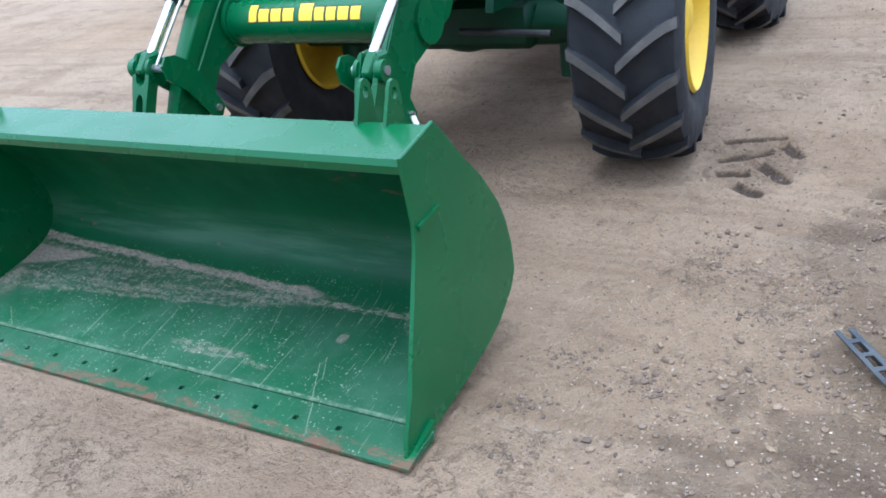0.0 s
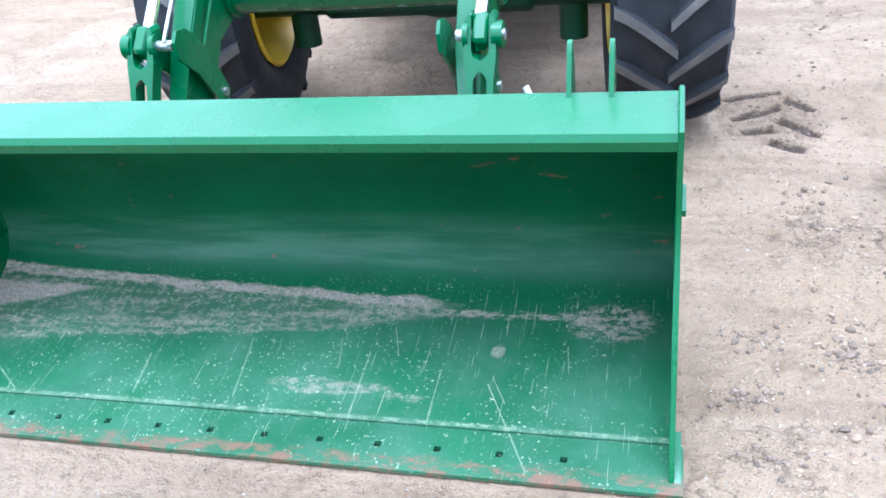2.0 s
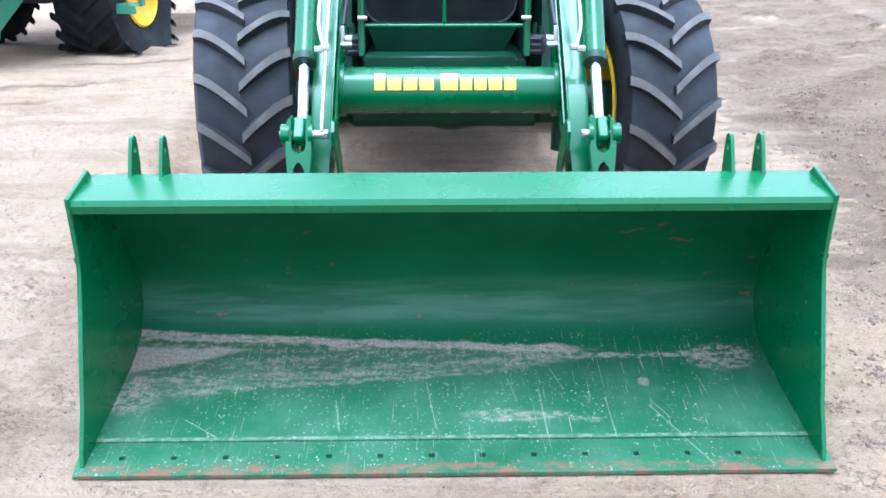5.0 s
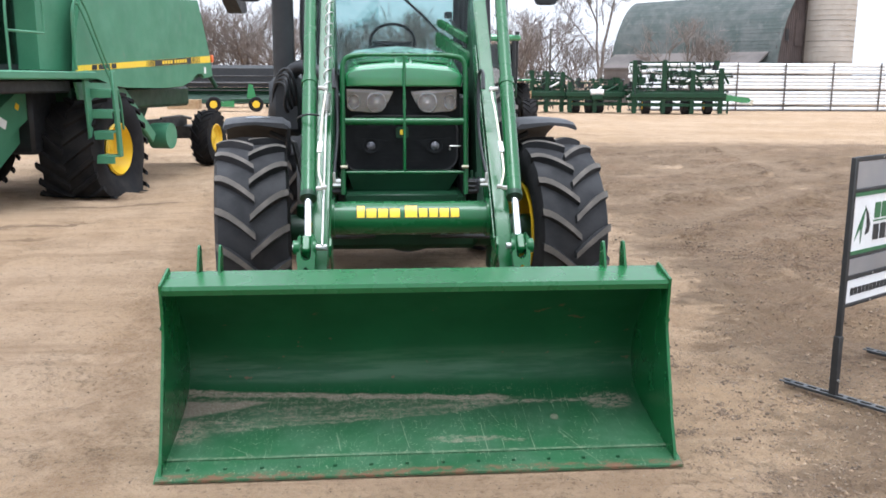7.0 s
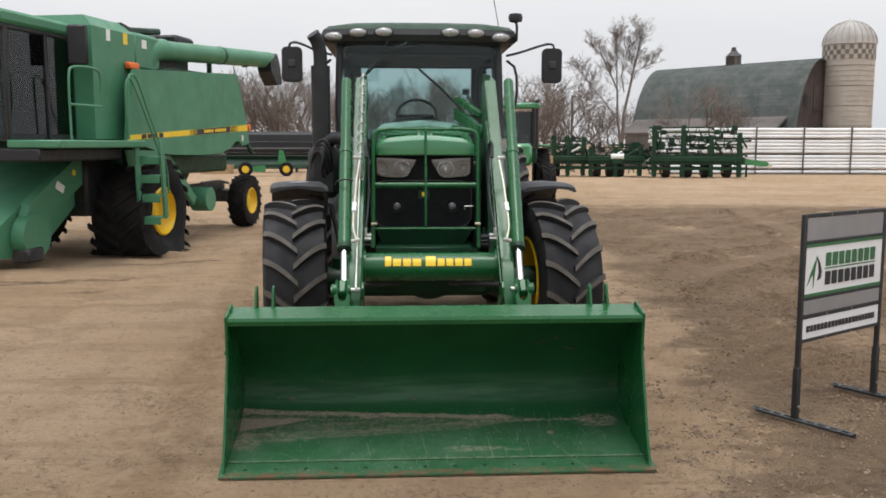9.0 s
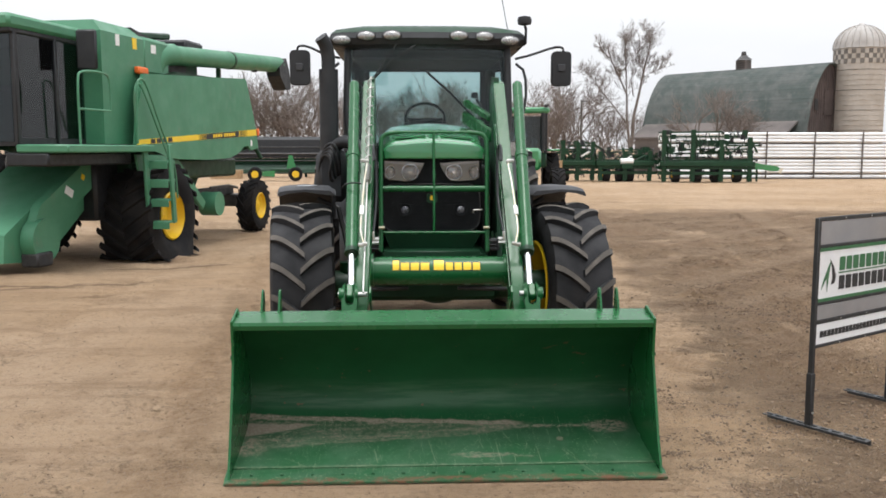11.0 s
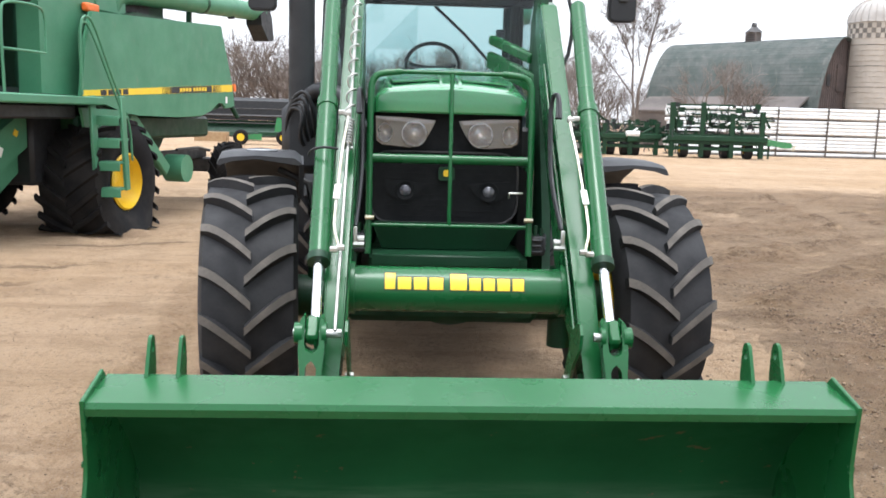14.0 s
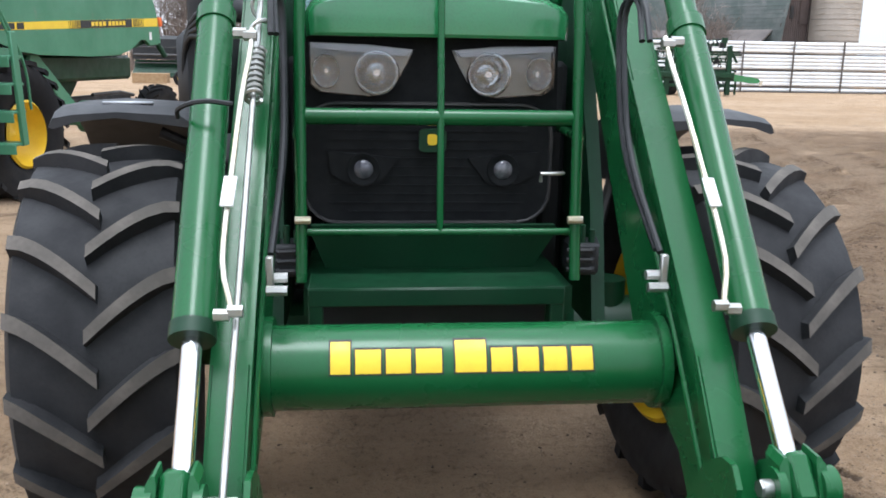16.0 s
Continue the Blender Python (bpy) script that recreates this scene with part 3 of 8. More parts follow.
def add_box(bm, c, s, rot=None, bevel=0.0):
    """A box of size s round c, turned by the Euler degrees rot."""
    m = pose(*c, *(rot or (0, 0, 0))) @ Matrix.Diagonal((*s, 1))
    g = bmesh.ops.create_cube(bm, size=1, matrix=m)
    if bevel:
        edges = {e for v in g["verts"] for e in v.link_edges}
        bmesh.ops.bevel(bm, geom=list(edges), offset=bevel, segments=1, affect="EDGES")
    return bm


def add_rod(bm, p, q, r, seg=12, r2=None):
    p, q = Vector(p), Vector(q)
    d = q - p
    m = Matrix.Translation((p + q) / 2) @ d.to_track_quat("Z", "Y").to_matrix().to_4x4()
    bmesh.ops.create_cone(bm, cap_ends=True, segments=seg, radius1=r, radius2=r if r2 is None else r2, depth=d.length, matrix=m)
    return bm


def add_tube(bm, pts, r, seg=8, smooth=0):
    """A pipe along points; smooth: rounds of corner cutting."""
    pts = [Vector(p) for p in pts]
    for _ in range(smooth):
        out = [pts[0]]
        for a, b in zip(pts, pts[1:]):
            out += [a.lerp(b, 0.25), a.lerp(b, 0.75)]
        pts = out + [pts[-1]]
    rings, up = [], None
    for i, p in enumerate(pts):
        d = (pts[min(i + 1, len(pts) - 1)] - pts[max(i - 1, 0)]).normalized()
        if up is None:
            up = d.orthogonal().normalized()
        up = (up - d * up.dot(d)).normalized()
        side = d.cross(up)
        rad = r[i] if isinstance(r, (list, tuple)) else r
        rings.append([bm.verts.new(p + (up * math.cos(k * math.tau / seg) + side * math.sin(k * math.tau / seg)) * rad) for k in range(seg)])
    for a, b in zip(rings, rings[1:]):
        for k in range(seg):
            bm.faces.new((a[k], a[(k + 1) % seg], b[(k + 1) % seg], b[k]))
    bm.faces.new(rings[0][::-1])
    bm.faces.new(rings[-1])
    return bm


def add_prism(bm, poly, x0, x1, axis="x"):
    """A flat outline (y, z) drawn out from x0 to x1; axis y or z: outlines (x, z) or (x, y)."""
    def at(p, d):
        return {"x": (d, p[0], p[1]), "y": (p[0], d, p[1]), "z": (p[0], p[1], d)}[axis]
    a = [bm.verts.new(at(p, x0)) for p in poly]
    b = [bm.verts.new(at(p, x1)) for p in poly]
    n = len(poly)
    bm.faces.new(a)
    bm.faces.new(b[::-1])
    for i in range(n):
        bm.faces.new((a[i], b[i], b[(i + 1) % n], a[(i + 1) % n]))
    return bm


def add_sheet(bm, line, x0, x1, t):
    """A bent plate: a line of (y, z), thickness t to its left, from x0 to x1."""
    off = []
    for i, p in enumerate(line):
        a, b = line[max(i - 1, 0)], line[min(i + 1, len(line) - 1)]
        d = Vector((b[0] - a[0], b[1] - a[1])).normalized()
        off.append((p[0] - d.y * t, p[1] + d.x * t))
    return add_prism(bm, list(line) + off[::-1], x0, x1)


def add_lathe(bm, prof, c=(0, 0, 0), seg=40, axis="x", caps=(True, True)):
    """A profile of (along, radius) turned round an axis through c."""
    rings = []
    for u, r in prof:
        ring = []
        for k in range(seg):
            a = k * math.tau / seg
            p = {"x": (u, -r * math.cos(a), r * math.sin(a)), "y": (r * math.cos(a), u, r * math.sin(a)), "z": (r * math.cos(a), r * math.sin(a), u)}[axis]
            ring.append(bm.verts.new((c[0] + p[0], c[1] + p[1], c[2] + p[2])))
        rings.append(ring)
    for a, b in zip(rings, rings[1:]):
        for k in range(seg):
            bm.faces.new((a[k], b[k], b[(k + 1) % seg], a[(k + 1) % seg]))
    if caps[0]:
        bm.faces.new(rings[0])
    if caps[1]:
        bm.faces.new(rings[-1][::-1])
    return bm


def moved(bm, m):
    bmesh.ops.transform(bm, matrix=m, verts=bm.verts)
    return bm


def arc(cx, cy, r, a0, a1, n):
    return [(cx + r * math.cos(radians(a0 + (a1 - a0) * i / n)), cy + r * math.sin(radians(a0 + (a1 - a0) * i / n))) for i in range(n + 1)]


def tyre_profile(w, R, rim):
    h = w / 2
    half = [(h * 0.84, rim), (h * 0.95, rim + (R - rim) * 0.2), (h, rim + (R - rim) * 0.5), (h * 0.99, rim + (R - rim) * 0.76), (h * 0.9, rim + (R - rim) * 0.92), (h * 0.5, R * 0.985), (0, R)]
    return [(-x, r) for x, r in half] + [(x, r) for x, r in half[-2::-1]]


def lug_mesh(name, w, R, high, thick, sweep, side):
    """One tread lug, from the middle of the tread to the shoulder, its worn dusty top in its own material."""
    bm = B()
    rows, n = [], 6
    for i in range(n + 1):
        s = i / n
        x = side * (-0.016 + s * (w / 2 + 0.006))
        th = sweep * (1 - (1 - s) ** 1.3)
        base = R - 0.01 - (0.02 + 0.08 * max(0, s - 0.7) / 0.3) * (s > 0.7) - 0.05 * max(0, s - 0.85) / 0.15
        top = R + high - 0.04 * s ** 4
        wt = thick * (1.02 + 0.2 * s)
        row = []
        for r, k in ((base, -0.75), (top, -0.5), (top, 0.5), (base, 0.75)):
            a = th + k * wt / R
            row.append(bm.verts.new((x, -r * math.cos(a), r * math.sin(a))))
        rows.append(row)
    for a, b in zip(rows, rows[1:]):
        for k in range(3):
            f = bm.faces.new((a[k], a[k + 1], b[k + 1], b[k]))
            f.material_index = 1 if k == 1 else 0
    bm.faces.new(rows[0])
    bm.faces.new(rows[-1][::-1])
    me = mesh_of(name, bm, 30)
    me.materials.append(M_RUBBER)
    me.materials.append(M_LUG)
    return me


def add_wheel(name, parent, c, w, R, rim, lugs, out, rim_mat, phase=0.0, high=0.05, sweep=0.36, thick=0.05, rubber=None, yaw=0.0):
    """A driven wheel: tyre part with rim, hub and tread lugs as sub-parts. out: the side (+1, -1) of the dished rim."""
    core = R - high
    tyre = new(name, mesh_of(name, add_lathe(B(), tyre_profile(w, core, rim), seg=56, caps=(False, False))))
    tyre.data.materials.append(rubber or M_RUBBER)
    tyre.parent, tyre.location, tyre.rotation_euler = parent, c, (0, 0, radians(yaw))
    h = w / 2
    o = out
    prof = [(o * h * 0.9, rim * 1.02), (o * h * 0.96, rim * 0.98), (o * h * 0.8, rim * 0.9), (o * h * 0.45, rim * 0.84), (o * h * 0.3, rim * 0.6), (o * h * 0.52, rim * 0.5), (o * h * 0.55, rim * 0.2), (o * h * 0.4, 0.02)]
    part("rim", add_lathe(B(), prof, seg=40, caps=(False, True)), rim_mat, tyre)
    back = [(-o * h * 0.9, rim * 1.02), (-o * h * 0.95, rim * 0.97), (-o * h * 0.5, rim * 0.9), (o * h * 0.2, rim * 0.86), (o * h * 0.22, rim * 0.3)]
    part("inner_rim", add_lathe(B(), back, seg=40, caps=(False, True)), rim_mat, tyre)
    hub = add_lathe(B(), [(o * h * 0.3, rim * 0.28), (o * h * 0.75, rim * 0.26), (o * h * 0.8, rim * 0.2), (o * h * 0.8, 0.01)], seg=24)
    for k in range(8):
        a = k * math.tau / 8
        add_rod(hub, (o * h * 0.45, math.cos(a) * rim * 0.4, math.sin(a) * rim * 0.4), (o * h * 0.62, math.cos(a) * rim * 0.4, math.sin(a) * rim * 0.4), 0.014, 6)
    part("hub", hub, rim_mat, tyre)
    for side in (-1, 1):
        me = lug_mesh("lug", w, core, high, thick, sweep, side)
        for k in range(lugs):
            lug = new("lug", me)
            lug.parent = tyre
            lug.rotation_euler = (-(k + (0.5 if side > 0 else 0)) * math.tau / lugs - phase, 0, 0)
    return tyre

# ---- the yard: one sheet of sandy soil to the horizon ----
def lattice(seed, n=64):
    return np.random.RandomState(seed).rand(n, n)


def value_noise(x, y, size, seed):
    g = lattice(seed)
    n = len(g)
    u, v = x / size, y / size
    i, j = np.floor(u).astype(int), np.floor(v).astype(int)
    fu, fv = u - i, v - j
    fu, fv = fu * fu * (3 - 2 * fu), fv * fv * (3 - 2 * fv)
    a, b = g[i % n, j % n], g[(i + 1) % n, j % n]
    c, d = g[i % n, (j + 1) % n], g[(i + 1) % n, (j + 1) % n]
    return (a * (1 - fu) + b * fu) * (1 - fv) + (c * (1 - fu) + d * fu) * fv - 0.5


def churned(x, y):
    d = x - (2.1 + 0.13 * y) + 1.6 * value_noise(x, y, 0.9, 11) + 0.9 * value_noise(x, y, 0.33, 12)
    return np.clip((d + 0.15) / 0.5, 0, 1) * np.clip((22 - y) / 3, 0, 1) * np.clip((y + 1.0) / 2.0, 0, 1) * np.clip((16 - x) / 3, 0, 1)


def soil_height(x, y):
    """Height of the soil: low swells, ruts along the yard, lug prints beside the front wheel, rough churned soil by the sign."""
    near = np.clip((40 - np.hypot(x, y)) / 25, 0, 1)
    h = 0.03 * value_noise(x, y, 2.7, 1) + 0.016 * value_noise(x, y, 0.8, 2) + 0.01 * value_noise(x, y, 0.27, 3) + 0.006 * value_noise(x, y, 0.11, 4)
    c = churned(x, y)
    h += 0.04 * np.maximum(0, value_noise(x, y, 0.5, 21) - 0.1) * 4 * (np.abs(value_noise(x, y, 0.055, 22)) + 0.6 * np.abs(value_noise(x, y, 0.13, 23)))
    clump = np.clip(0.55 + 2.2 * value_noise(x, y, 0.75, 14), 0.1, 1)
    h += 1.5 * c * clump * (0.09 * np.abs(value_noise(x, y, 0.37, 5)) + 0.085 * np.abs(value_noise(x, y, 0.16, 6)) + 0.05 * np.abs(value_noise(x, y, 0.083, 13)) - 0.045)
    for x0, bend, depth in ((-1.75, 0.2, 0.03), (-3.6, 0.5, 0.025), (2.15, -0.25, 0.02), (5.6, 0.8, 0.04), (7.4, 0.8, 0.04)):
        d = x - (x0 + bend * np.sin(y * 0.21 + x0))
        rut = np.exp(-(d / 0.2) ** 2)
        h -= depth * rut * (1 + 0.5 * np.sin(y * 24 + np.abs(d) * 16))
    # ruts that cross the yard behind the tractor
    for y0, slope, depth in ((9.5, -0.12, 0.06), (11.6, -0.1, 0.06), (15.0, 0.08, 0.07), (17.5, 0.1, 0.07), (21.0, 0.0, 0.06), (24.5, -0.05, 0.06)):
        d = y - (y0 + slope * x + 0.5 * np.sin(x * 0.33 + y0))
        h -= depth * np.exp(-(d / 0.35) ** 2) - 0.4 * depth * np.exp(-((np.abs(d) - 0.55) / 0.25) ** 2)
    # tyre tracks across the churned soil: pressed flat, with low banks and lug marks
    for ax, ay, bx, by, wide in YARD_TRACKS:
        n = math.hypot(bx - ax, by - ay)
        d = (-(by - ay) * (x - ax) + (bx - ax) * (y - ay)) / n
        u = ((bx - ax) * (x - ax) + (by - ay) * (y - ay)) / n
        span = np.clip((u + 0.6) / 0.9, 0, 1) * np.clip((n + 0.6 - u) / 0.9, 0, 1)
        off = np.abs(d + 0.25 * value_noise(x, y, 0.9, 41))
        press = span * np.clip((wide + 0.08 - off) / 0.16, 0, 1)
        h = h * (1 - 0.75 * press) - press * (0.022 - 0.01 * np.sin(u * 21 + off * 9))
        h += span * 0.055 * np.exp(-((off - wide - 0.2) / 0.14) ** 2) * (0.7 + 1.2 * value_noise(x, y, 0.21, 42))
    # packed flat under the machines
    for cx, cy, rx, ry in ((0, 0.4, 1.6, 0.75), (1.1, 2.65, 0.3, 0.4), (-1.1, 2.65, 0.3, 0.4), (1.25, 5.45, 0.6, 0.5), (-1.25, 5.45, 0.6, 0.5), (2.39, 0.79, 0.5, 0.5), (3.23, 1.34, 0.5, 0.5)):
        e = np.clip(1.6 - np.sqrt(((x - cx) / rx) ** 2 + ((y - cy) / ry) ** 2), 0, 1)
        h = h * (1 - e) - 0.004 * e
    # lug prints in the soft soil beside the front wheel
    px, py = x - 1.64, y - 2.58
    h += 0.01 * np.exp(-(px / 0.24) ** 4 - (py / 0.45) ** 4) * (0.6 + value_noise(x, y, 0.1, 9))
    for ax, ay, bx, by in LUG_PRINTS:
        lx, ly = bx - ax, by - ay
        t = np.clip(((x - ax) * lx + (y - ay) * ly) / (lx * lx + ly * ly), 0, 1)
        e = np.hypot(x - ax - t * lx, y - ay - t * ly) + 0.016 * value_noise(x, y, 0.07, 31)
        h += -0.024 * np.clip((0.044 - e) / 0.02, 0, 1) + 0.007 * np.exp(-((e - 0.064) / 0.02) ** 2)
    # the yard dips a little under the old combine
    return h * near - 0.004 - 0.13 * np.exp(-(((x + 5.2) / 3.2) ** 4 + ((y - 13.0) / 4.6) ** 4))


def axis_steps(a, b, step, far, below, above):
    mid = list(np.arange(a, b + step / 2, step))
    def run(start, sign, grow):
        out, s = [start], step
        while abs(out[-1]) < far:
            s *= grow
            out.append(out[-1] + sign * s)
        return out[1:]
    return np.array(run(a, -1, below)[::-1] + mid + run(b, 1, above))


def build_ground():
    gx, gy = axis_steps(-2.6, 5.6, 0.021, 2500, 1.05, 1.03), axis_steps(-1.0, 7.4, 0.021, 2500, 1.12, 1.02)
    X, Y = np.meshgrid(gx, gy)
    Z = soil_height(X, Y)
    co = np.stack([X, Y, Z], -1).reshape(-1, 3)
    w, h = len(gx), len(gy)
    i = (np.arange(h - 1)[:, None] * w + np.arange(w - 1)[None, :]).reshape(-1)
    quads = np.stack([i, i + 1, i + w + 1, i + w], -1)
    me = bpy.data.meshes.new("ground")
    me.from_pydata(co, [], quads)
    me.polygons.foreach_set("use_smooth", [True] * len(me.polygons))
    me.materials.append(M_SOIL)
    return tagged(new("ground", me), "sandy tan yard soil with ruts, grit and churned patches", "ground", kind="structure")


def scatter(name, label, category, material, count, where, sizes, seed, flat=0.6, skew=2.6):
    """Loose stones or clods strewn on the soil, as one object."""
    rnd = random.Random(seed)
    bm0 = B()
    bmesh.ops.create_icosphere(bm0, subdivisions=1, radius=1)
    bm0.verts.ensure_lookup_table()
    base = np.array([v.co for v in bm0.verts])
    tris = np.array([[v.index for v in f.verts] for f in bm0.faces])
    bm0.free()
    rs = np.random.RandomState(seed)
    verts, faces, n = [], [], 0
    spots = [where(rnd) for _ in range(count)]
    heights = soil_height(np.array([q[0] for q in spots]), np.array([q[1] for q in spots]))
    for (x, y), z in zip(spots, heights):
        s = sizes[0] * (sizes[1] / sizes[0]) ** (rnd.random() ** skew)
        jit = base * (0.72 + 0.5 * rs.rand(len(base), 1))
        a = rnd.random() * math.tau
        r = np.array([[math.cos(a), -math.sin(a), 0], [math.sin(a), math.cos(a), 0], [0, 0, 1]])
        jit = (jit * np.array([1, 0.55 + 0.45 * rnd.random(), flat * (0.7 + 0.5 * rnd.random())])) @ r.T
        verts.append(jit * s + np.array([x, y, z + s * flat * 0.25]))
        faces.append(tris + n)
        n += len(base)
    me = bpy.data.meshes.new(name)
    me.from_pydata(np.concatenate(verts), [], np.concatenate(faces))
    me.materials.append(material)
    return tagged(new(name, me), label, category, kind="stuff")


build_ground()


def free_of_machines(x, y):
    return not (abs(x) < 1.28 and -0.03 < y < 0.95)


def near_yard(r):
    while True:
        x, y = r.uniform(-4.2, 5.2), -1.8 + 9.5 * r.random() ** 1.4
        if free_of_machines(x, y):
            return x, y


def right_of_bucket(r):
    while True:
        x, y = r.gauss(2.1, 0.75), r.gauss(0.9, 1.2)
        if free_of_machines(x, y):
            return x, y


CHURN_X, CHURN_Y = np.meshgrid(np.linspace(1.6, 5.6, 81), np.linspace(-1.2, 7.0, 165))
CHURN = churned(CHURN_X, CHURN_Y) * np.clip(0.35 + 2.6 * value_noise(CHURN_X, CHURN_Y, 0.55, 51) + 1.2 * value_noise(CHURN_X, CHURN_Y, 0.2, 52), 0.03, 1)


def in_churned(r):
    while True:
        x, y = r.uniform(1.6, 5.6), r.uniform(-1.2, 7.0)
        if free_of_machines(x, y) and r.random() < CHURN[int((y + 1.2) / 0.05), int((x - 1.6) / 0.05)] + 0.03:
            return x, y


def by_wheel(r):
    return r.gauss(1.66, 0.14), r.gauss(2.55, 0.26)


def by_foot(r):
    return r.gauss(2.25, 0.28), r.gauss(0.3, 0.4)


CLOD_PATCHES = ((1.4, 0.42, 0.05), (1.47, 0.2, 0.06), (1.42, 0.72, 0.06), (1.7, 0.62, 0.05), (1.62, -0.12, 0.06), (1.86, -0.2, 0.09), (2.02, -0.02, 0.07), (1.95, 1.15, 0.06), (1.72, 1.5, 0.07), (2.12, 1.45, 0.06), (1.5, -0.35, 0.07), (2.2, 0.75, 0.08))


def in_patches(r):
    x, y, d = r.choice(CLOD_PATCHES)
    return r.gauss(x, d), r.gauss(y, d * 0.7)


scatter("clod_patches", "small patches of dark broken soil beside the bucket", "soil clods", M_DAMP, 1500, in_patches, (0.002, 0.013), 41, 0.6, 2.2)
scatter("pebbles", "small pale pebbles and grit strewn on the soil", "pebbles", M_STONE, 15000, near_yard, (0.0015, 0.0066), 3, skew=2.6)
scatter("soil_crumbs", "small dry crumbs of tan soil on the yard", "soil crumbs", M_CRUMB, 11000, near_yard, (0.002, 0.009), 13, 0.6)
scatter("dark_crumbs", "small dark crumbs of damp soil on the yard", "soil crumbs", M_DAMP, 6000, near_yard, (0.002, 0.009), 23, 0.6)
scatter("bucket_side_crumbs", "dry crumbs and flakes of soil beside the bucket", "soil crumbs", M_CRUMB, 6500, right_of_bucket, (0.002, 0.009), 14, 0.6)
scatter("gravel", "pale gravel bits scattered beside the bucket", "gravel", M_STONE, 9000, right_of_bucket, (0.0014, 0.0058), 4, skew=2.4)
scatter("soil_clods", "brown clods of churned soil near the sign", "soil clods", M_CLOD, 8000, in_churned, (0.0025, 0.019), 5, 0.75)
scatter("damp_clods", "dark damp clods of churned soil near the sign", "soil clods", M_DAMP, 7000, in_churned, (0.0025, 0.019), 25, 0.75)
scatter("soil_plates", "flat broken plates of dried soil by the sign foot", "soil plates", M_CLOD, 45, by_foot, (0.006, 0.028), 26, 0.55, 2.2)
scatter("wheel_clods", "brown crumbs of soil in lug prints beside the wheel", "soil clods", M_DAMP, 150, by_wheel, (0.003, 0.013), 6, 0.5)

# ---- the loader bucket, flat on the ground ----
HALF = 1.19
SHELL = [(0.15, 0.034), (0.38, 0.068), (0.55, 0.102), (0.64, 0.13), (0.70, 0.162), (0.745, 0.21), (0.772, 0.275), (0.776, 0.34), (0.76, 0.41), (0.722, 0.49), (0.665, 0.575), (0.585, 0.66), (0.51, 0.74), (0.445, 0.81)]
SIDE = [(0.03, 0.012), (0.05, 0.072), (0.108, 0.19), (0.142, 0.31), (0.198, 0.47), (0.246, 0.605), (0.252, 0.66), (0.243, 0.75), (0.23, 0.858), (0.418, 0.902), (0.453, 0.863), (0.546, 0.754), (0.652, 0.645), (0.742, 0.52), (0.776, 0.452), (0.799, 0.35), (0.806, 0.25), (0.77, 0.19), (0.67, 0.122), (0.59, 0.092), (0.39, 0.045), (0.17, 0.012)]


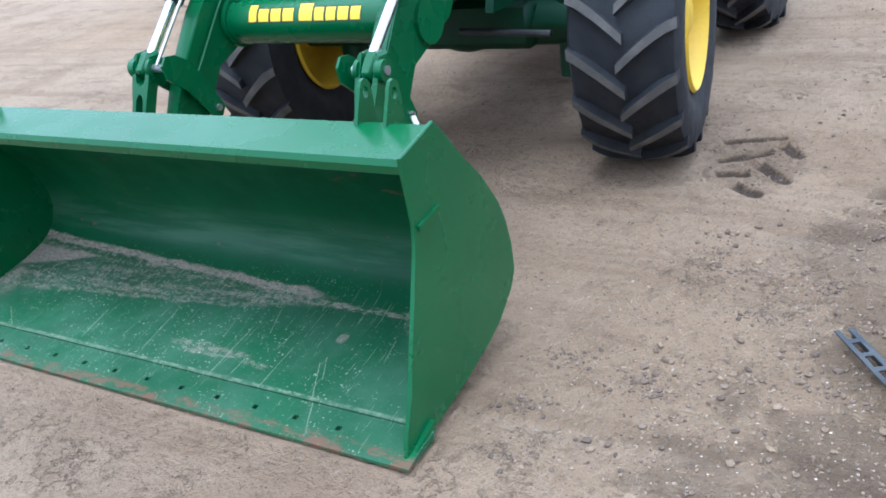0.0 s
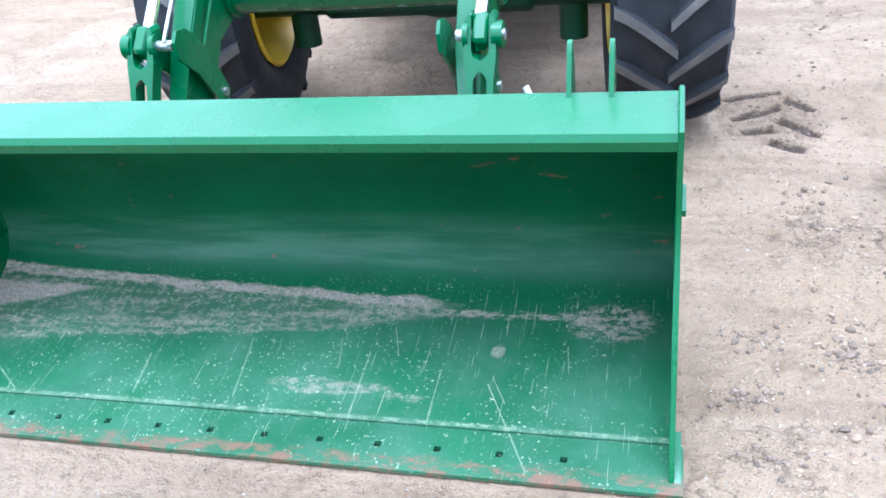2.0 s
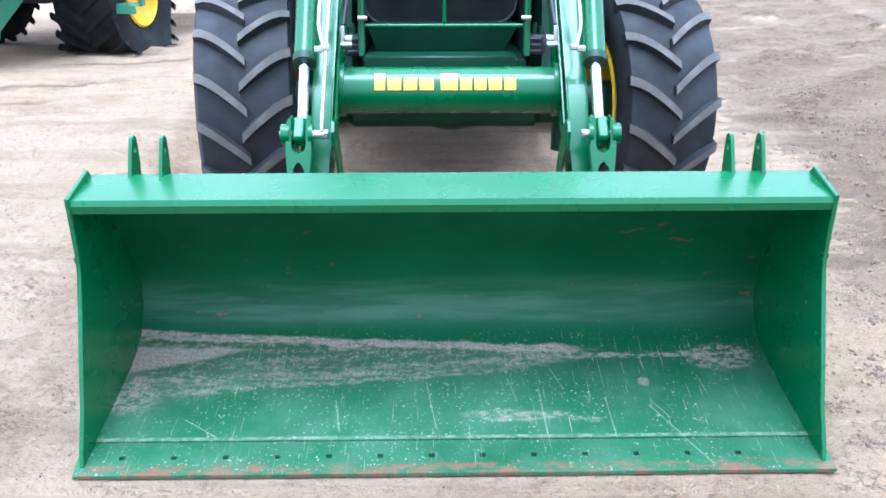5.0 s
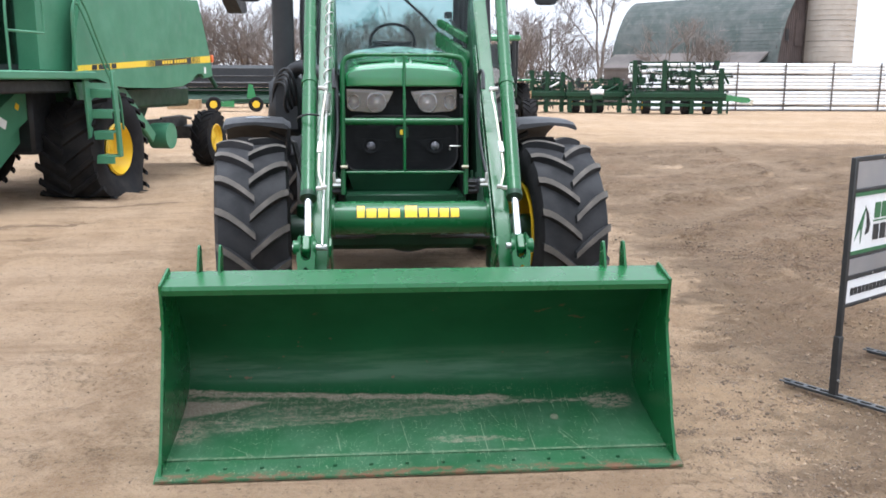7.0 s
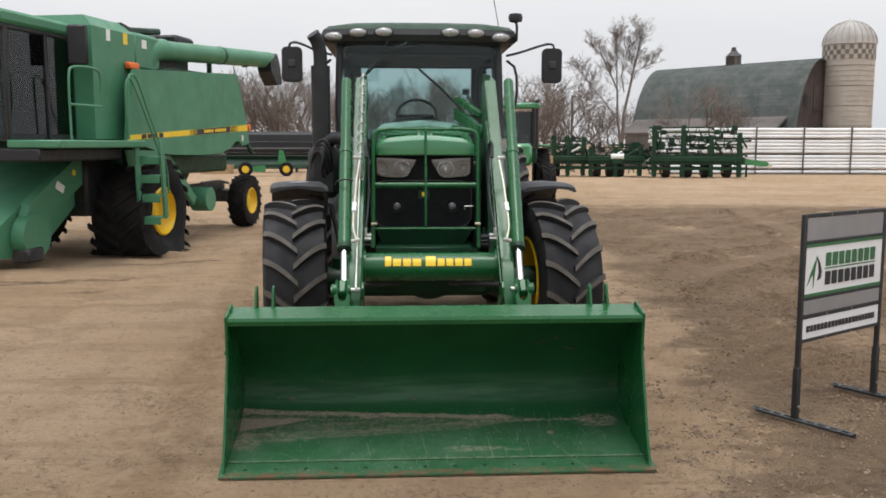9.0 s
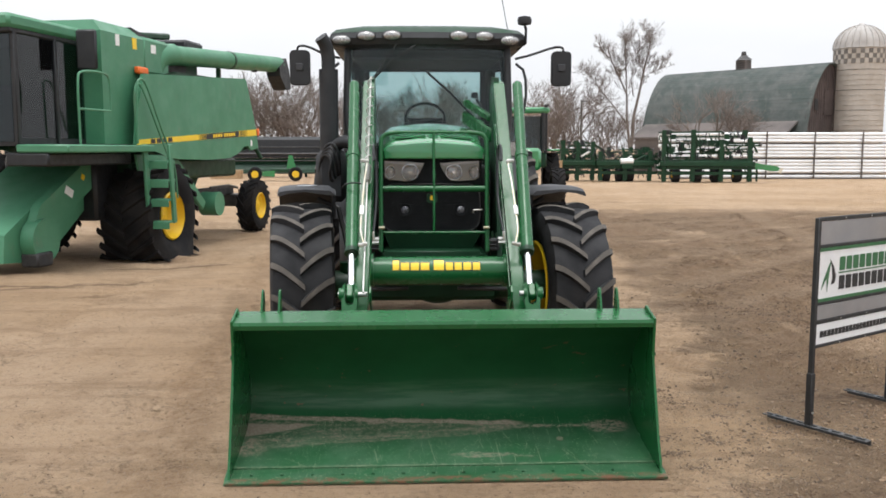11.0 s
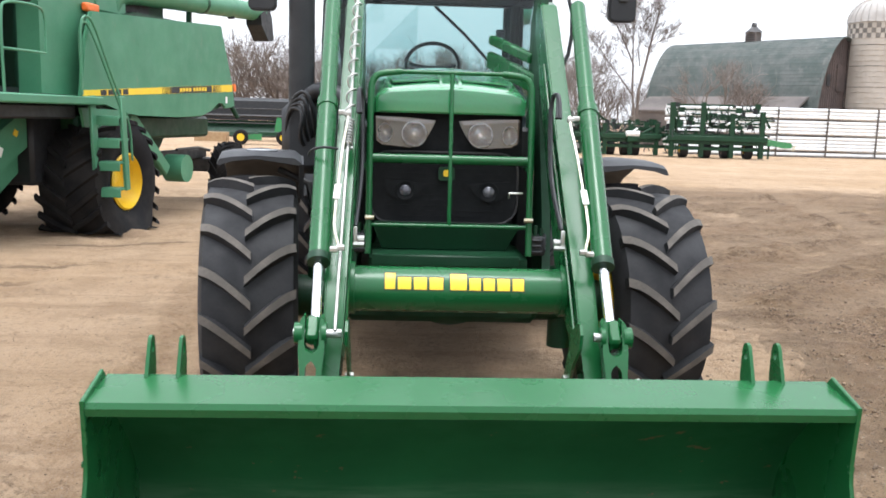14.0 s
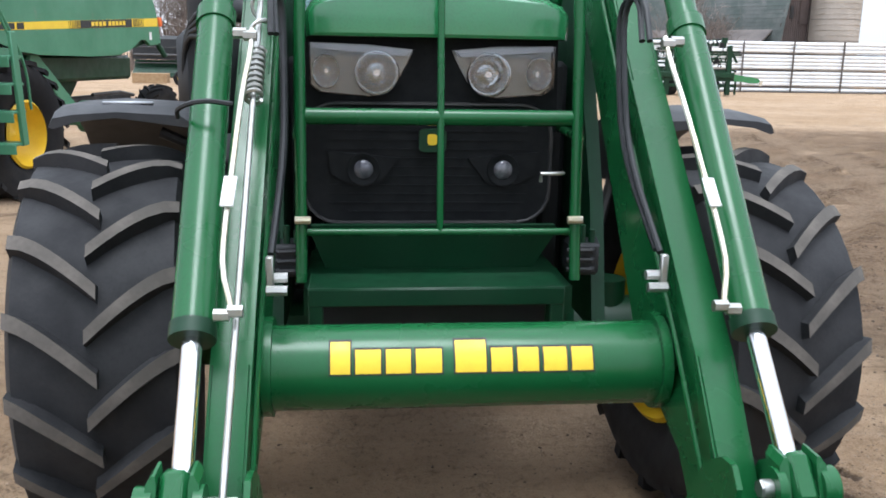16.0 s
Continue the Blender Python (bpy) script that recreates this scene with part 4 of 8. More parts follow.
def build_bucket():
    root = thing("loader_bucket", "green steel loader bucket with scratched soil-stained floor, resting on the ground", "loader bucket")
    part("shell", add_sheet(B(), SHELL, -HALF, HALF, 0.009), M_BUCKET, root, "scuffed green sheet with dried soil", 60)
    # cutting edge with its row of square holes
    bm = B()
    holes = [0.93 - 0.1675 * k for k in range(13)][::-1]
    a = 0.0095
    xs = [-1.213] + [q for x in holes for q in (x - a, x + a)] + [1.226]
    ys = [0.0, 0.075 - a, 0.075 + a, 0.152]
    top = lambda y: 0.02 + 0.1 * y if y > 0 else 0.012
    def solid(i, j):
        return 0 <= i < len(xs) - 1 and 0 <= j < 3 and not (j == 1 and i % 2 == 1)
    for i in range(len(xs) - 1):
        for j in range(3):
            if not solid(i, j):
                continue
            x0, x1, y0, y1 = xs[i], xs[i + 1], ys[j], ys[j + 1]
            pts = [(x0, y0), (x1, y0), (x1, y1), (x0, y1)]
            lo = [bm.verts.new((x, y, top(y) - 0.018 if y > 0 else 0.0)) for x, y in pts]
            hi = [bm.verts.new((x, y, top(y))) for x, y in pts]
            bm.faces.new(lo[::-1]), bm.faces.new(hi)
            for k, (di, dj) in enumerate(((0, -1), (1, 0), (0, 1), (-1, 0))):
                if not solid(i + di, j + dj):
                    bm.faces.new((lo[k], lo[(k + 1) % 4], hi[(k + 1) % 4], hi[k]))
    bmesh.ops.remove_doubles(bm, verts=bm.verts, dist=1e-5)
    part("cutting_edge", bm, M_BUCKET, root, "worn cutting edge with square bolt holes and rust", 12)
    # top beam: folded lip along the front, sloping top plate
    beam = [(0.244, 0.806), (0.237, 0.832), (0.245, 0.85), (0.452, 0.877), (0.474, 0.86), (0.462, 0.812), (0.432, 0.804)]
    part("top_beam", add_prism(B(), beam, -HALF, HALF), M_LOADER, root, "glossy green top beam", 25)
    for s in (-1, 1):
        bm = add_prism(B(), SIDE, s * HALF, s * (HALF + 0.014))
        bmesh.ops.bevel(bm, geom=[e for e in bm.edges if abs(e.verts[0].co.x - e.verts[1].co.x) < 1e-6], offset=0.003, segments=1, affect="EDGES")
        side = part("side_plate", bm, M_LOADER, root, "green side plate", 25)
        part("side_rib", add_prism(B(), [(0.262, 0.636), (0.376, 0.652), (0.374, 0.668), (0.26, 0.652)], s * (HALF + 0.0145), s * (HALF + 0.024)), M_LOADER, side)
        part("edge_cutter", add_prism(B(), [(0.0, 0.0), (0.035, 0.02), (0.13, 0.05), (0.175, 0.062), (0.18, 0.045), (0.15, 0.0)], s * (HALF + 0.0145), s * (HALF + 0.03)), M_LOADER, side)
    # paired lugs on the top beam, each with a hole
    for x in (-1.06, -0.96, 0.931, 1.033):
        bm = B()
        ring = [(0.47, 0.845), (0.447, 0.864), (0.422, 0.871), (0.437, 0.907), (0.46, 0.957), (0.468, 0.978), (0.48, 0.993), (0.496, 0.997), (0.512, 0.989), (0.52, 0.974), (0.525, 0.928), (0.525, 0.86), (0.5, 0.845)]
        hole = [(0.492 + 0.014 * math.cos(k * math.tau / 13 - 2.2), 0.956 + 0.018 * math.sin(k * math.tau / 13 - 2.2)) for k in range(13)]
        n = len(ring)
        v = {}
        for s, xx in ((0, x - 0.006), (1, x + 0.006)):
            v[s] = ([bm.verts.new((xx, *p)) for p in ring], [bm.verts.new((xx, *p)) for p in hole])
        # match the hole's ring to the outline by angle
        for s in (0, 1):
            o, h = v[s]
            ang = lambda p: math.atan2(p.co.z - 0.956, p.co.y - 0.492)
            oo, hh = sorted(o, key=ang), sorted(h, key=ang)
            v[s] = (oo, hh)
            for k in range(n):
                bm.faces.new((oo[k], oo[(k + 1) % n], hh[(k + 1) % n], hh[k]))
        for which in (0, 1):
            a, b = v[0][which], v[1][which]
            for k in range(n):
                bm.faces.new((a[k], b[k], b[(k + 1) % n], a[(k + 1) % n]))
        part("mounting_lug", bm, M_LOADER, root, "green lug with a pin hole", 30)
    # hooks and uprights on the back of the shell
    for x in (-0.62, 0.62):
        part("back_bracket", add_prism(B(), [(0.48, 0.8), (0.6, 0.82), (0.7, 0.74), (0.83, 0.48), (0.87, 0.27), (0.81, 0.29), (0.74, 0.52), (0.6, 0.69)], x - 0.07, x - 0.055), M_LOADER, root)
        part("back_bracket", add_prism(B(), [(0.48, 0.8), (0.6, 0.82), (0.7, 0.74), (0.83, 0.48), (0.87, 0.27), (0.81, 0.29), (0.74, 0.52), (0.6, 0.69)], x + 0.055, x + 0.07), M_LOADER, root)
    return root


build_bucket()


# ---- the front loader ----
def along(p, q, t):
    return tuple(a + (b - a) * t for a, b in zip(p, q))


WIDE = 0.968     # the arms stand a little closer together than drawn


def build_loader():
    root = thing("front_loader", "green front loader with chrome cylinder rods, lowered to the ground", "loader", pose(0.01, -0.085, -0.006) @ pose(0, 1.35, 0, 0, 0, -0.4) @ pose(0, -1.35, 0) @ Matrix.Diagonal((WIDE, 1, 1, 1)))
    # torque tube between the arms
    part("cross_tube", add_rod(B(), (-0.5, 1.588, 0.968), (0.5, 1.588, 0.968), 0.101, 40), M_LOADER, root, "glossy green cross tube")
    build_lettering(root)
    for s in (-1, 1):
        xa, xb = s * 0.495, s * 0.585
        # bent arm of welded plate
        arm = [(1.0, 0.36), (1.1, 0.34), (1.17, 0.42), (1.42, 0.82), (1.74, 0.93), (2.2, 1.5), (2.78, 2.2), (2.8, 2.32), (2.72, 2.38), (2.6, 2.35), (1.94, 1.64), (1.36, 1.06), (1.2, 0.86), (0.99, 0.46)]
        bm = add_prism(B(), arm, xa, xb)
        for v in bm.verts:
            if v.co.z < 0.6 and abs(v.co.x) < 0.5:
                v.co.x = s * 0.53
        bmesh.ops.bevel(bm, geom=[e for e in bm.edges if abs(e.verts[0].co.x - e.verts[1].co.x) < 1e-6], offset=0.008, segments=2, affect="EDGES")
        a = part("arm", bm, M_LOADER, root, "welded green loader arm", 30)
        part("weld_ridge", add_tube(B(), [(s * 0.493, 1.25, 0.8), (s * 0.493, 1.47, 1.05), (s * 0.493, 1.98, 1.56), (s * 0.493, 2.4, 2.02)], 0.006, 6), M_LOADER, a)
        part("tube_flange", add_rod(B(), (s * 0.47, 1.59, 0.972), (s * 0.494, 1.59, 0.972), 0.118, 32), M_LOADER, root)
        part("knee_disc", add_rod(B(), (s * 0.586, 1.56, 0.965), (s * 0.604, 1.56, 0.965), 0.1, 28), M_LOADER, root)
        # bucket cylinder: barrel, collar, rounded head, chrome rod
        p0, p1 = (s * 0.614, 1.345, 1.138), (s * (0.655 if s < 0 else 0.68), 2.5, 2.34)
        bm = add_rod(B(), p0, along(p0, p1, 0.53), 0.046, 28)
        bmesh.ops.bevel(bm, geom=[e for e in bm.edges if len(e.link_faces) == 2 and any(len(f.verts) > 6 for f in e.link_faces)], offset=0.004, segments=1, affect="EDGES")
        barrel = part("cylinder_barrel", bm, M_LOADER, root, "green hydraulic cylinder barrel")
        bm = add_rod(B(), along(p0, p1, 0.53), along(p0, p1, 0.985), 0.041, 28)
        bmesh.ops.create_uvsphere(bm, u_segments=20, v_segments=12, radius=0.041, matrix=Matrix.Translation(along(p0, p1, 0.985)))
        part("barrel_head", bm, M_LOADER, barrel)
        part("collar", add_rod(B(), along(p0, p1, 0.515), along(p0, p1, 0.545), 0.051, 28), M_LOADER, barrel)
        part("gland", add_rod(B(), along(p0, p1, -0.012), along(p0, p1, 0.008), 0.05, 28), M_DARKSHADEGREEN, barrel)
        q = (s * 0.603, 1.125, 0.93)
        part("cylinder_rod", add_rod(B(), along(p0, p1, 0.01), q, 0.0215, 24), M_CHROME, root, "chrome rod")
        part("rod_end", add_box(B(), (s * 0.613, 1.1, 0.895), (0.054, 0.07, 0.105), (-42, 0, 0), 0.012), M_LOADER, root)
        # clevis pin and its bosses
        part("clevis_pin", add_rod(B(), (s * (0.512 if s < 0 else 0.535), 1.09, 0.885), (s * 0.69, 1.09, 0.885), 0.018, 16), M_ZINC, root, "zinc pin")
        for x0, x1 in ((0.556, 0.574), (0.65, 0.684)):
            part("pin_boss", add_rod(B(), (s * x0, 1.09, 0.885), (s * x1, 1.09, 0.885), 0.042, 24), M_LOADER, root)
        # cast link from the pin down to the bucket: two rails and cross webs
        bm = B()
        cast = ((0.95, 0.038, 0.032), (0.935, 0.049, 0.029), (0.85, 0.052, 0.029), (0.832, 0.052, 0.023), (0.82, 0.051, 0.0), (0.792, 0.048, 0.0), (0.78, 0.047, 0.014), (0.765, 0.045, 0.022), (0.64, 0.039, 0.023), (0.615, 0.037, 0.018), (0.6, 0.036, 0.0), (0.5, 0.035, 0.0))
        for side in (-1, 1):
            for (z0, o0, i0), (z1, o1, i1) in zip(cast, cast[1:]):
                add_prism(bm, [(s * 0.613 + side * px, pz) for px, pz in ((o0, z0), (i0, z0), (i1, z1), (o1, z1))], -0.03, 0.03, "y")
        bmesh.ops.remove_doubles(bm, verts=bm.verts, dist=1e-5)
        tilt = Matrix(((1, 0, 0, 0), (0, 1, 0.42, 1.09 - 0.42 * 0.885), (0, 0, 1, 0), (0, 0, 0, 1)))
        moved(bm, tilt)
        part("bucket_link", bm, M_LOADER, root, "cast green bucket link", 30)
        # bell-crank plates on the inner side
        plate = [(1.06, 0.9), (1.09, 0.935), (1.14, 0.93), (1.22, 0.88), (1.32, 0.72), (1.36, 0.64), (1.33, 0.6), (1.27, 0.62), (1.17, 0.76), (1.07, 0.84)]
        for x0, x1 in ((0.47, 0.482), (0.594, 0.606)):
            bm = add_prism(B(), plate, s * x0, s * x1)
            link = part("guide_link", bm, M_LOADER, root)
            part("bolt", add_rod(B(), (s * (x0 - 0.012), 1.315, 0.645), (s * (x1 + 0.012), 1.315, 0.645), 0.016, 6), M_ZINC, link, "zinc bolt")
        part("pin_nut", add_rod(B(), (s * (0.496 if s < 0 else 0.53), 1.09, 0.885), (s * (0.522 if s < 0 else 0.545), 1.09, 0.885), 0.018, 6), M_ZINC, root, "zinc nut")
        # tool carrier behind the bucket
        part("carrier_upright", add_box(B(), (s * 0.6, 0.975, 0.42), (0.09, 0.09, 0.46), (-12, 0, 0), 0.01), M_LOADER, root)
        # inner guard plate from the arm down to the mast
        # mast plate and post: shade between arm and hood put into the green
        part("mast", add_prism(B(), [(2.2, 0.85), (2.75, 0.85), (3.05, 1.6), (3.0, 2.3), (2.86, 2.42), (2.66, 2.4), (2.6, 1.9), (2.3, 1.25)], s * 0.5, s * 0.545), M_DARKSHADEGREEN, root, "green loader mast plate", 30)
        part("mast_post", add_box(B(), (s * 0.56, 2.98, 1.75), (0.11, 0.16, 1.2), (8, 0, 0), 0.01), M_DARKSHADEGREEN, root)
        # plated hydraulic pipe up the arm's face, with fittings and a paper tag
        pipe = [(s * 0.528, 1.31, 1.185), (s * 0.53, 1.32, 1.2), (s * 0.552, 1.365, 1.262), (s * 0.553, 1.42, 1.33), (s * 0.547, 1.5, 1.425), (s * 0.541, 1.6, 1.54), (s * 0.535, 1.67, 1.62), (s * 0.522, 1.73, 1.7), (s * 0.522, 1.77, 1.75)]
        hp = part("hydraulic_pipe", add_tube(B(), pipe, 0.0065, 8, 1), M_PIPE, root, "thin plated hydraulic pipe")
        for c in ((s * 0.548, 1.31, 1.183), (s * 0.52, 1.312, 1.19), (s * 0.525, 1.755, 1.735), (s * 0.55, 1.76, 1.74)):
            part("fitting", add_rod(B(), (c[0] - 0.016, c[1], c[2]), (c[0] + 0.016, c[1], c[2]), 0.013, 6), M_ZINC, hp)
        part("paper_tag", add_box(B(), (s * 0.548, 1.47, 1.408), (0.03, 0.006, 0.075), (-40, 0, s * 6), 0.002), M_WHITE, hp, "white paper tag")
        for z, y in ((1.2, 1.54), (1.175, 1.52)):
            part("hose_coupling", add_rod(B(), (s * 0.478, y, z), (s * 0.43, y, z - 0.0), 0.012, 8), M_ZINC, root, "zinc hose coupling")
        part("coupling_block", add_box(B(), (s * 0.47, 1.53, 1.21), (0.018, 0.02, 0.085), None, 0.003), M_ZINC, root)
        # black hoses along the arm's inner side
        for k in range(2):
            part("hydraulic_hose", add_tube(B(), [(s * (0.475 - 0.01 * k), 1.75 + 0.03 * k, 1.74), (s * 0.48, 1.83 + 0.04 * k, 1.86), (s * 0.465, 1.95 + 0.04 * k, 1.84), (s * 0.46, 1.9 + 0.05 * k, 1.66), (s * 0.455, 1.8 + 0.05 * k, 1.45), (s * 0.47, 1.56 + 0.03 * k, 1.25)], 0.0085, 8, 2), M_BLACK, root, "black hydraulic hose")
        part("hose_tie", add_tube(B(), [(s * 0.7 - s * 0.0, 1.72, 1.545), (s * 0.69, 1.665, 1.57), (s * 0.628, 1.64, 1.59), (s * 0.56, 1.66, 1.58)], 0.006, 6, 2), M_BLACK, root) if s < 0 else None
    part("hose_end", add_tube(B(), [(0.735, 1.14, 0.7), (0.742, 1.135, 0.685), (0.765, 1.13, 0.645), (0.785, 1.13, 0.59), (0.79, 1.13, 0.5)], 0.011, 8, 1), M_WHITE, root, "white plastic hose end")
    # level indicator on one side: a thin zinc rod, then a spring
    rod = part("level_indicator", add_rod(B(), (-0.522, 1.075, 0.9), (-0.522, 1.86, 1.70), 0.0075, 10), M_ZINC, root, "thin zinc level-indicator rod")
    d = (Vector((-0.522, 1.86, 1.70)) - Vector((-0.522, 1.075, 0.9))).normalized()
    def coil(a, b, turns, r, w):
        bm, pts = B(), []
        n = turns * 10
        s1 = Vector((1, 0, 0))
        s2 = d.cross(s1)
        for i in range(n + 1):
            t = i / n
            pts.append(Vector(a).lerp(Vector(b), t) + (s1 * math.cos(t * turns * math.tau) + s2 * math.sin(t * turns * math.tau)) * r)
        return add_tube(bm, pts, w, 6)
    e = Vector((-0.522, 1.86, 1.70))
    part("spring", coil(e - d * 0.16, e, 9, 0.02, 0.0055), M_ZINC, rod, "coiled spring")
    part("long_spring", coil(e, e + d * 0.95, 9, 0.022, 0.0055), M_ZINC, rod, "open coiled spring")
    part("upper_rod", add_rod(B(), e, e + d * 0.97, 0.008, 8), M_ZINC, rod)
    return root


def build_lettering(root):
    """The maker's name on the cross tube, as plain yellow blocks with dark edges."""
    y0, z0, R = 1.588, 0.968, 0.101
    widths = [0.045, 0.058, 0.057, 0.06, 0.0, 0.072, 0.05, 0.05, 0.055, 0.05]
    highs = [0.063, 0.049, 0.049, 0.049, 0, 0.063, 0.049, 0.049, 0.049, 0.049]
    x = -0.322 / WIDE
    for w, h in zip(widths, highs):
        w = w / WIDE
        if w == 0:
            x += 0.02
            continue
        for lift, grow, mat, nm in ((0.0012, 0.004, M_INK, "letter_edge"), (0.0022, 0.0, M_DECAL, "letter_block")):
            bm = B()
            n = 5
            rows = []
            for i in range(n + 1):
                zz = 0.018 - grow + (h + 2 * grow) * i / n
                a = math.asin(max(-0.99, min(0.99, zz / R)))
                rr = R + lift
                rows.append([bm.verts.new((x - grow + dx, y0 - rr * math.cos(a), z0 + rr * math.sin(a))) for dx in (0, w + 2 * grow)])
            for a, b in zip(rows, rows[1:]):
                bm.faces.new((a[0], a[1], b[1], b[0]))
            part(nm, bm, mat, root, "yellow decal block" if mat is M_DECAL else "")
        x += w + 0.012


build_loader()

# ---- the tractor ----
def rounded(w, h, r, n=4, cx=0.0, cz=0.0):
    pts = []
    for sx, sz, a in ((1, -1, -90), (1, 1, 0), (-1, 1, 90), (-1, -1, 180)):
        pts += arc(cx + sx * (w / 2 - r), cz + sz * (h / 2 - r), r, a, a + 90, n)
    return pts


def add_loft(bm, rings, cap=True):
    vs = [[bm.verts.new(p) for p in ring] for ring in rings]
    n = len(vs[0])
    for a, b in zip(vs, vs[1:]):
        for k in range(n):
            bm.faces.new((a[k], a[(k + 1) % n], b[(k + 1) % n], b[k]))
    if cap:
        bm.faces.new(vs[0][::-1])
        bm.faces.new(vs[-1])
    return bm


def build_tractor():
    root = thing("tractor", "green utility tractor with cab, black fenders and yellow wheel rims", "tractor", pose(0.0, -0.045, -0.04) @ pose(0, 2.0, 0, 0, 0, -0.4) @ pose(0, -2.0, 0))
    for s in (-1, 1):
        add_wheel("front_tyre", root, (-1.075 if s < 0 else 1.1, 2.64 if s < 0 else 2.71, 0.727), 0.5, 0.69, 0.36, 17, s, M_YELLOW, phase=0.13 if s < 0 else 0.45, yaw=7, sweep=0.275, thick=0.039, high=0.04)
        add_wheel("rear_tyre", root, (s * 0.99, 5.5, 0.955), 0.46, 0.92, 0.5, 20, s, M_YELLOW, phase=0.05, thick=0.045, sweep=0.25)
        # front fender: arched black plastic with a raised front lip
        bm = B()
        top = [(2.5, 1.435), (2.55, 1.455), (2.7, 1.468), (2.85, 1.465), (3.02, 1.435), (3.2, 1.36), (3.36, 1.24), (3.45, 1.12)]
        rings = []
        for y, z in top:
            ring = []
            for x, dz in ((0.81, -0.03), (0.85, 0.0), (1.06, 0.012), (1.2, 0.002), (1.26, -0.01), (1.275, -0.04), (1.26, -0.045), (1.19, -0.022), (1.06, -0.008), (0.83, -0.04)):
                ring.append((s * x, y, z + dz))
            rings.append(ring)
        turn = pose(s * 1.11, 2.69, 0, 0, 0, 7) @ pose(-s * 1.11, -2.69 + 0.12, 0.08)
        fender = part("front_fender", moved(add_loft(bm, rings), turn), M_FENDER, root, "black plastic front fender", 50)
        part("fender_skirt", moved(add_prism(B(), [(2.52, 1.4), (2.6, 1.44), (2.95, 1.43), (3.2, 1.33), (3.1, 1.16), (2.6, 1.2)], s * 0.8, s * 0.825), turn), M_FENDER, fender)
        part("fender_handle", moved(add_box(B(), (s * 1.03, 2.6, 1.472), (0.17, 0.02, 0.012), None, 0.004), turn), M_SIGNGREY, fender) if s < 0 else None
        part("fender_stay", add_tube(B(), [(s * 0.55, 2.9, 0.85), (s * 0.72, 2.95, 1.0), (s * 0.8, 2.98, 1.35), (s * 0.98, 2.98, 1.43)], 0.022, 8), M_STEEL, root)
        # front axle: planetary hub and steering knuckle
        part("axle_end", add_rod(B(), (s * 0.45, 2.69, 0.727), (s * 0.98, 2.69, 0.727), 0.12, 24), M_DARKSHADEGREEN, root)
        part("knuckle", add_rod(B(), (s * 0.7, 2.69, 0.45), (s * 0.7, 2.69, 0.92), 0.07, 16), M_DARKSHADEGREEN, root)
        part("steering_rod", add_rod(B(), (s * 0.2, 2.42, 0.74), (s * 0.7, 2.44, 0.72), 0.018, 10), M_STEEL, root)
        # rear fender and cab steps
        bm = B()
        rings = []
        for k in range(9):
            a = radians(15 + 17 * k)
            y, z = 5.5 - 0.99 * math.cos(a), 0.9 + 0.99 * math.sin(a)
            rings.append([(s * 0.7, y, z), (s * 0.98, y, z), (s * 1.0, y, z - 0.03), (s * 0.7, y, z - 0.03)])
        part("rear_fender", add_loft(bm, rings), M_BLACK, root)
        # mirrors on folding arms
        mx = 1.295 if s > 0 else 1.235
        arm = part("mirror_arm", add_tube(B(), [(s * 0.86, 4.16, 2.74), (s * 1.0, 4.12, 2.77), (s * (mx - 0.06), 4.1, 2.85), (s * (mx + 0.02), 4.1, 2.85), (s * (mx + 0.035), 4.1, 2.81), (s * (mx + 0.035), 4.1, 2.66)], 0.012, 8, 1), M_BLACK, root)
        bm = add_prism(B(), rounded(0.195, 0.335, 0.045, 4, s * mx, 2.633), 4.0, 4.07, "y")
        bmesh.ops.bevel(bm, geom=[e for e in bm.edges if abs(e.verts[0].co.y - e.verts[1].co.y) < 1e-6], offset=0.012, segments=2, affect="EDGES")
        part("mirror", bm, M_BLACK, arm, "black mirror housing", 30)
        part("mirror_mount", add_box(B(), (s * mx, 3.995, 2.64), (0.07, 0.02, 0.07), None, 0.006), M_FENDER, arm)
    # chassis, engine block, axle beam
    part("axle_beam", add_box(B(), (0, 2.69, 0.74), (1.1, 0.3, 0.26), None, 0.04), M_DARKSHADEGREEN, root)
    # frame, transmission and differential enlarged, mostly unseen, to block light beneath
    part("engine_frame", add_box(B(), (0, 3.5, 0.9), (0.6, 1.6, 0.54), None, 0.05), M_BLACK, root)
    part("transmission", add_box(B(), (0, 4.9, 0.76), (1.2, 1.7, 0.72), None, 0.05), M_DARKSHADEGREEN, root)
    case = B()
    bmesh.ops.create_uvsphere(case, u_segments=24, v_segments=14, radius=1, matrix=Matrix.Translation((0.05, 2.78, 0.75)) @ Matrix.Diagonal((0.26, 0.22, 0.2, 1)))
    part("differential", case, M_DARKSHADEGREEN, root)
    part("rear_axle", add_rod(B(), (-0.95, 5.5, 0.9), (0.95, 5.5, 0.9), 0.16, 20), M_DARKSHADEGREEN, root)
    # black filler boxes, added to darken the gaps beside the engine
    for s in (-1, 1):
        part("engine_side_filler", add_box(B(), (s * 0.435, 3.2, 1.32), (0.09, 1.3, 0.8), None, 0.02), M_BLACK, root, "black filler box beside the engine")
    part("fuel_tank", add_box(B(), (-0.6, 4.2, 0.85), (0.5, 1.2, 0.8), None, 0.08), M_BLACK, root)
    part("step_box", add_box(B(), (0.62, 4.2, 0.8), (0.45, 1.1, 0.75), None, 0.05), M_BLACK, root)
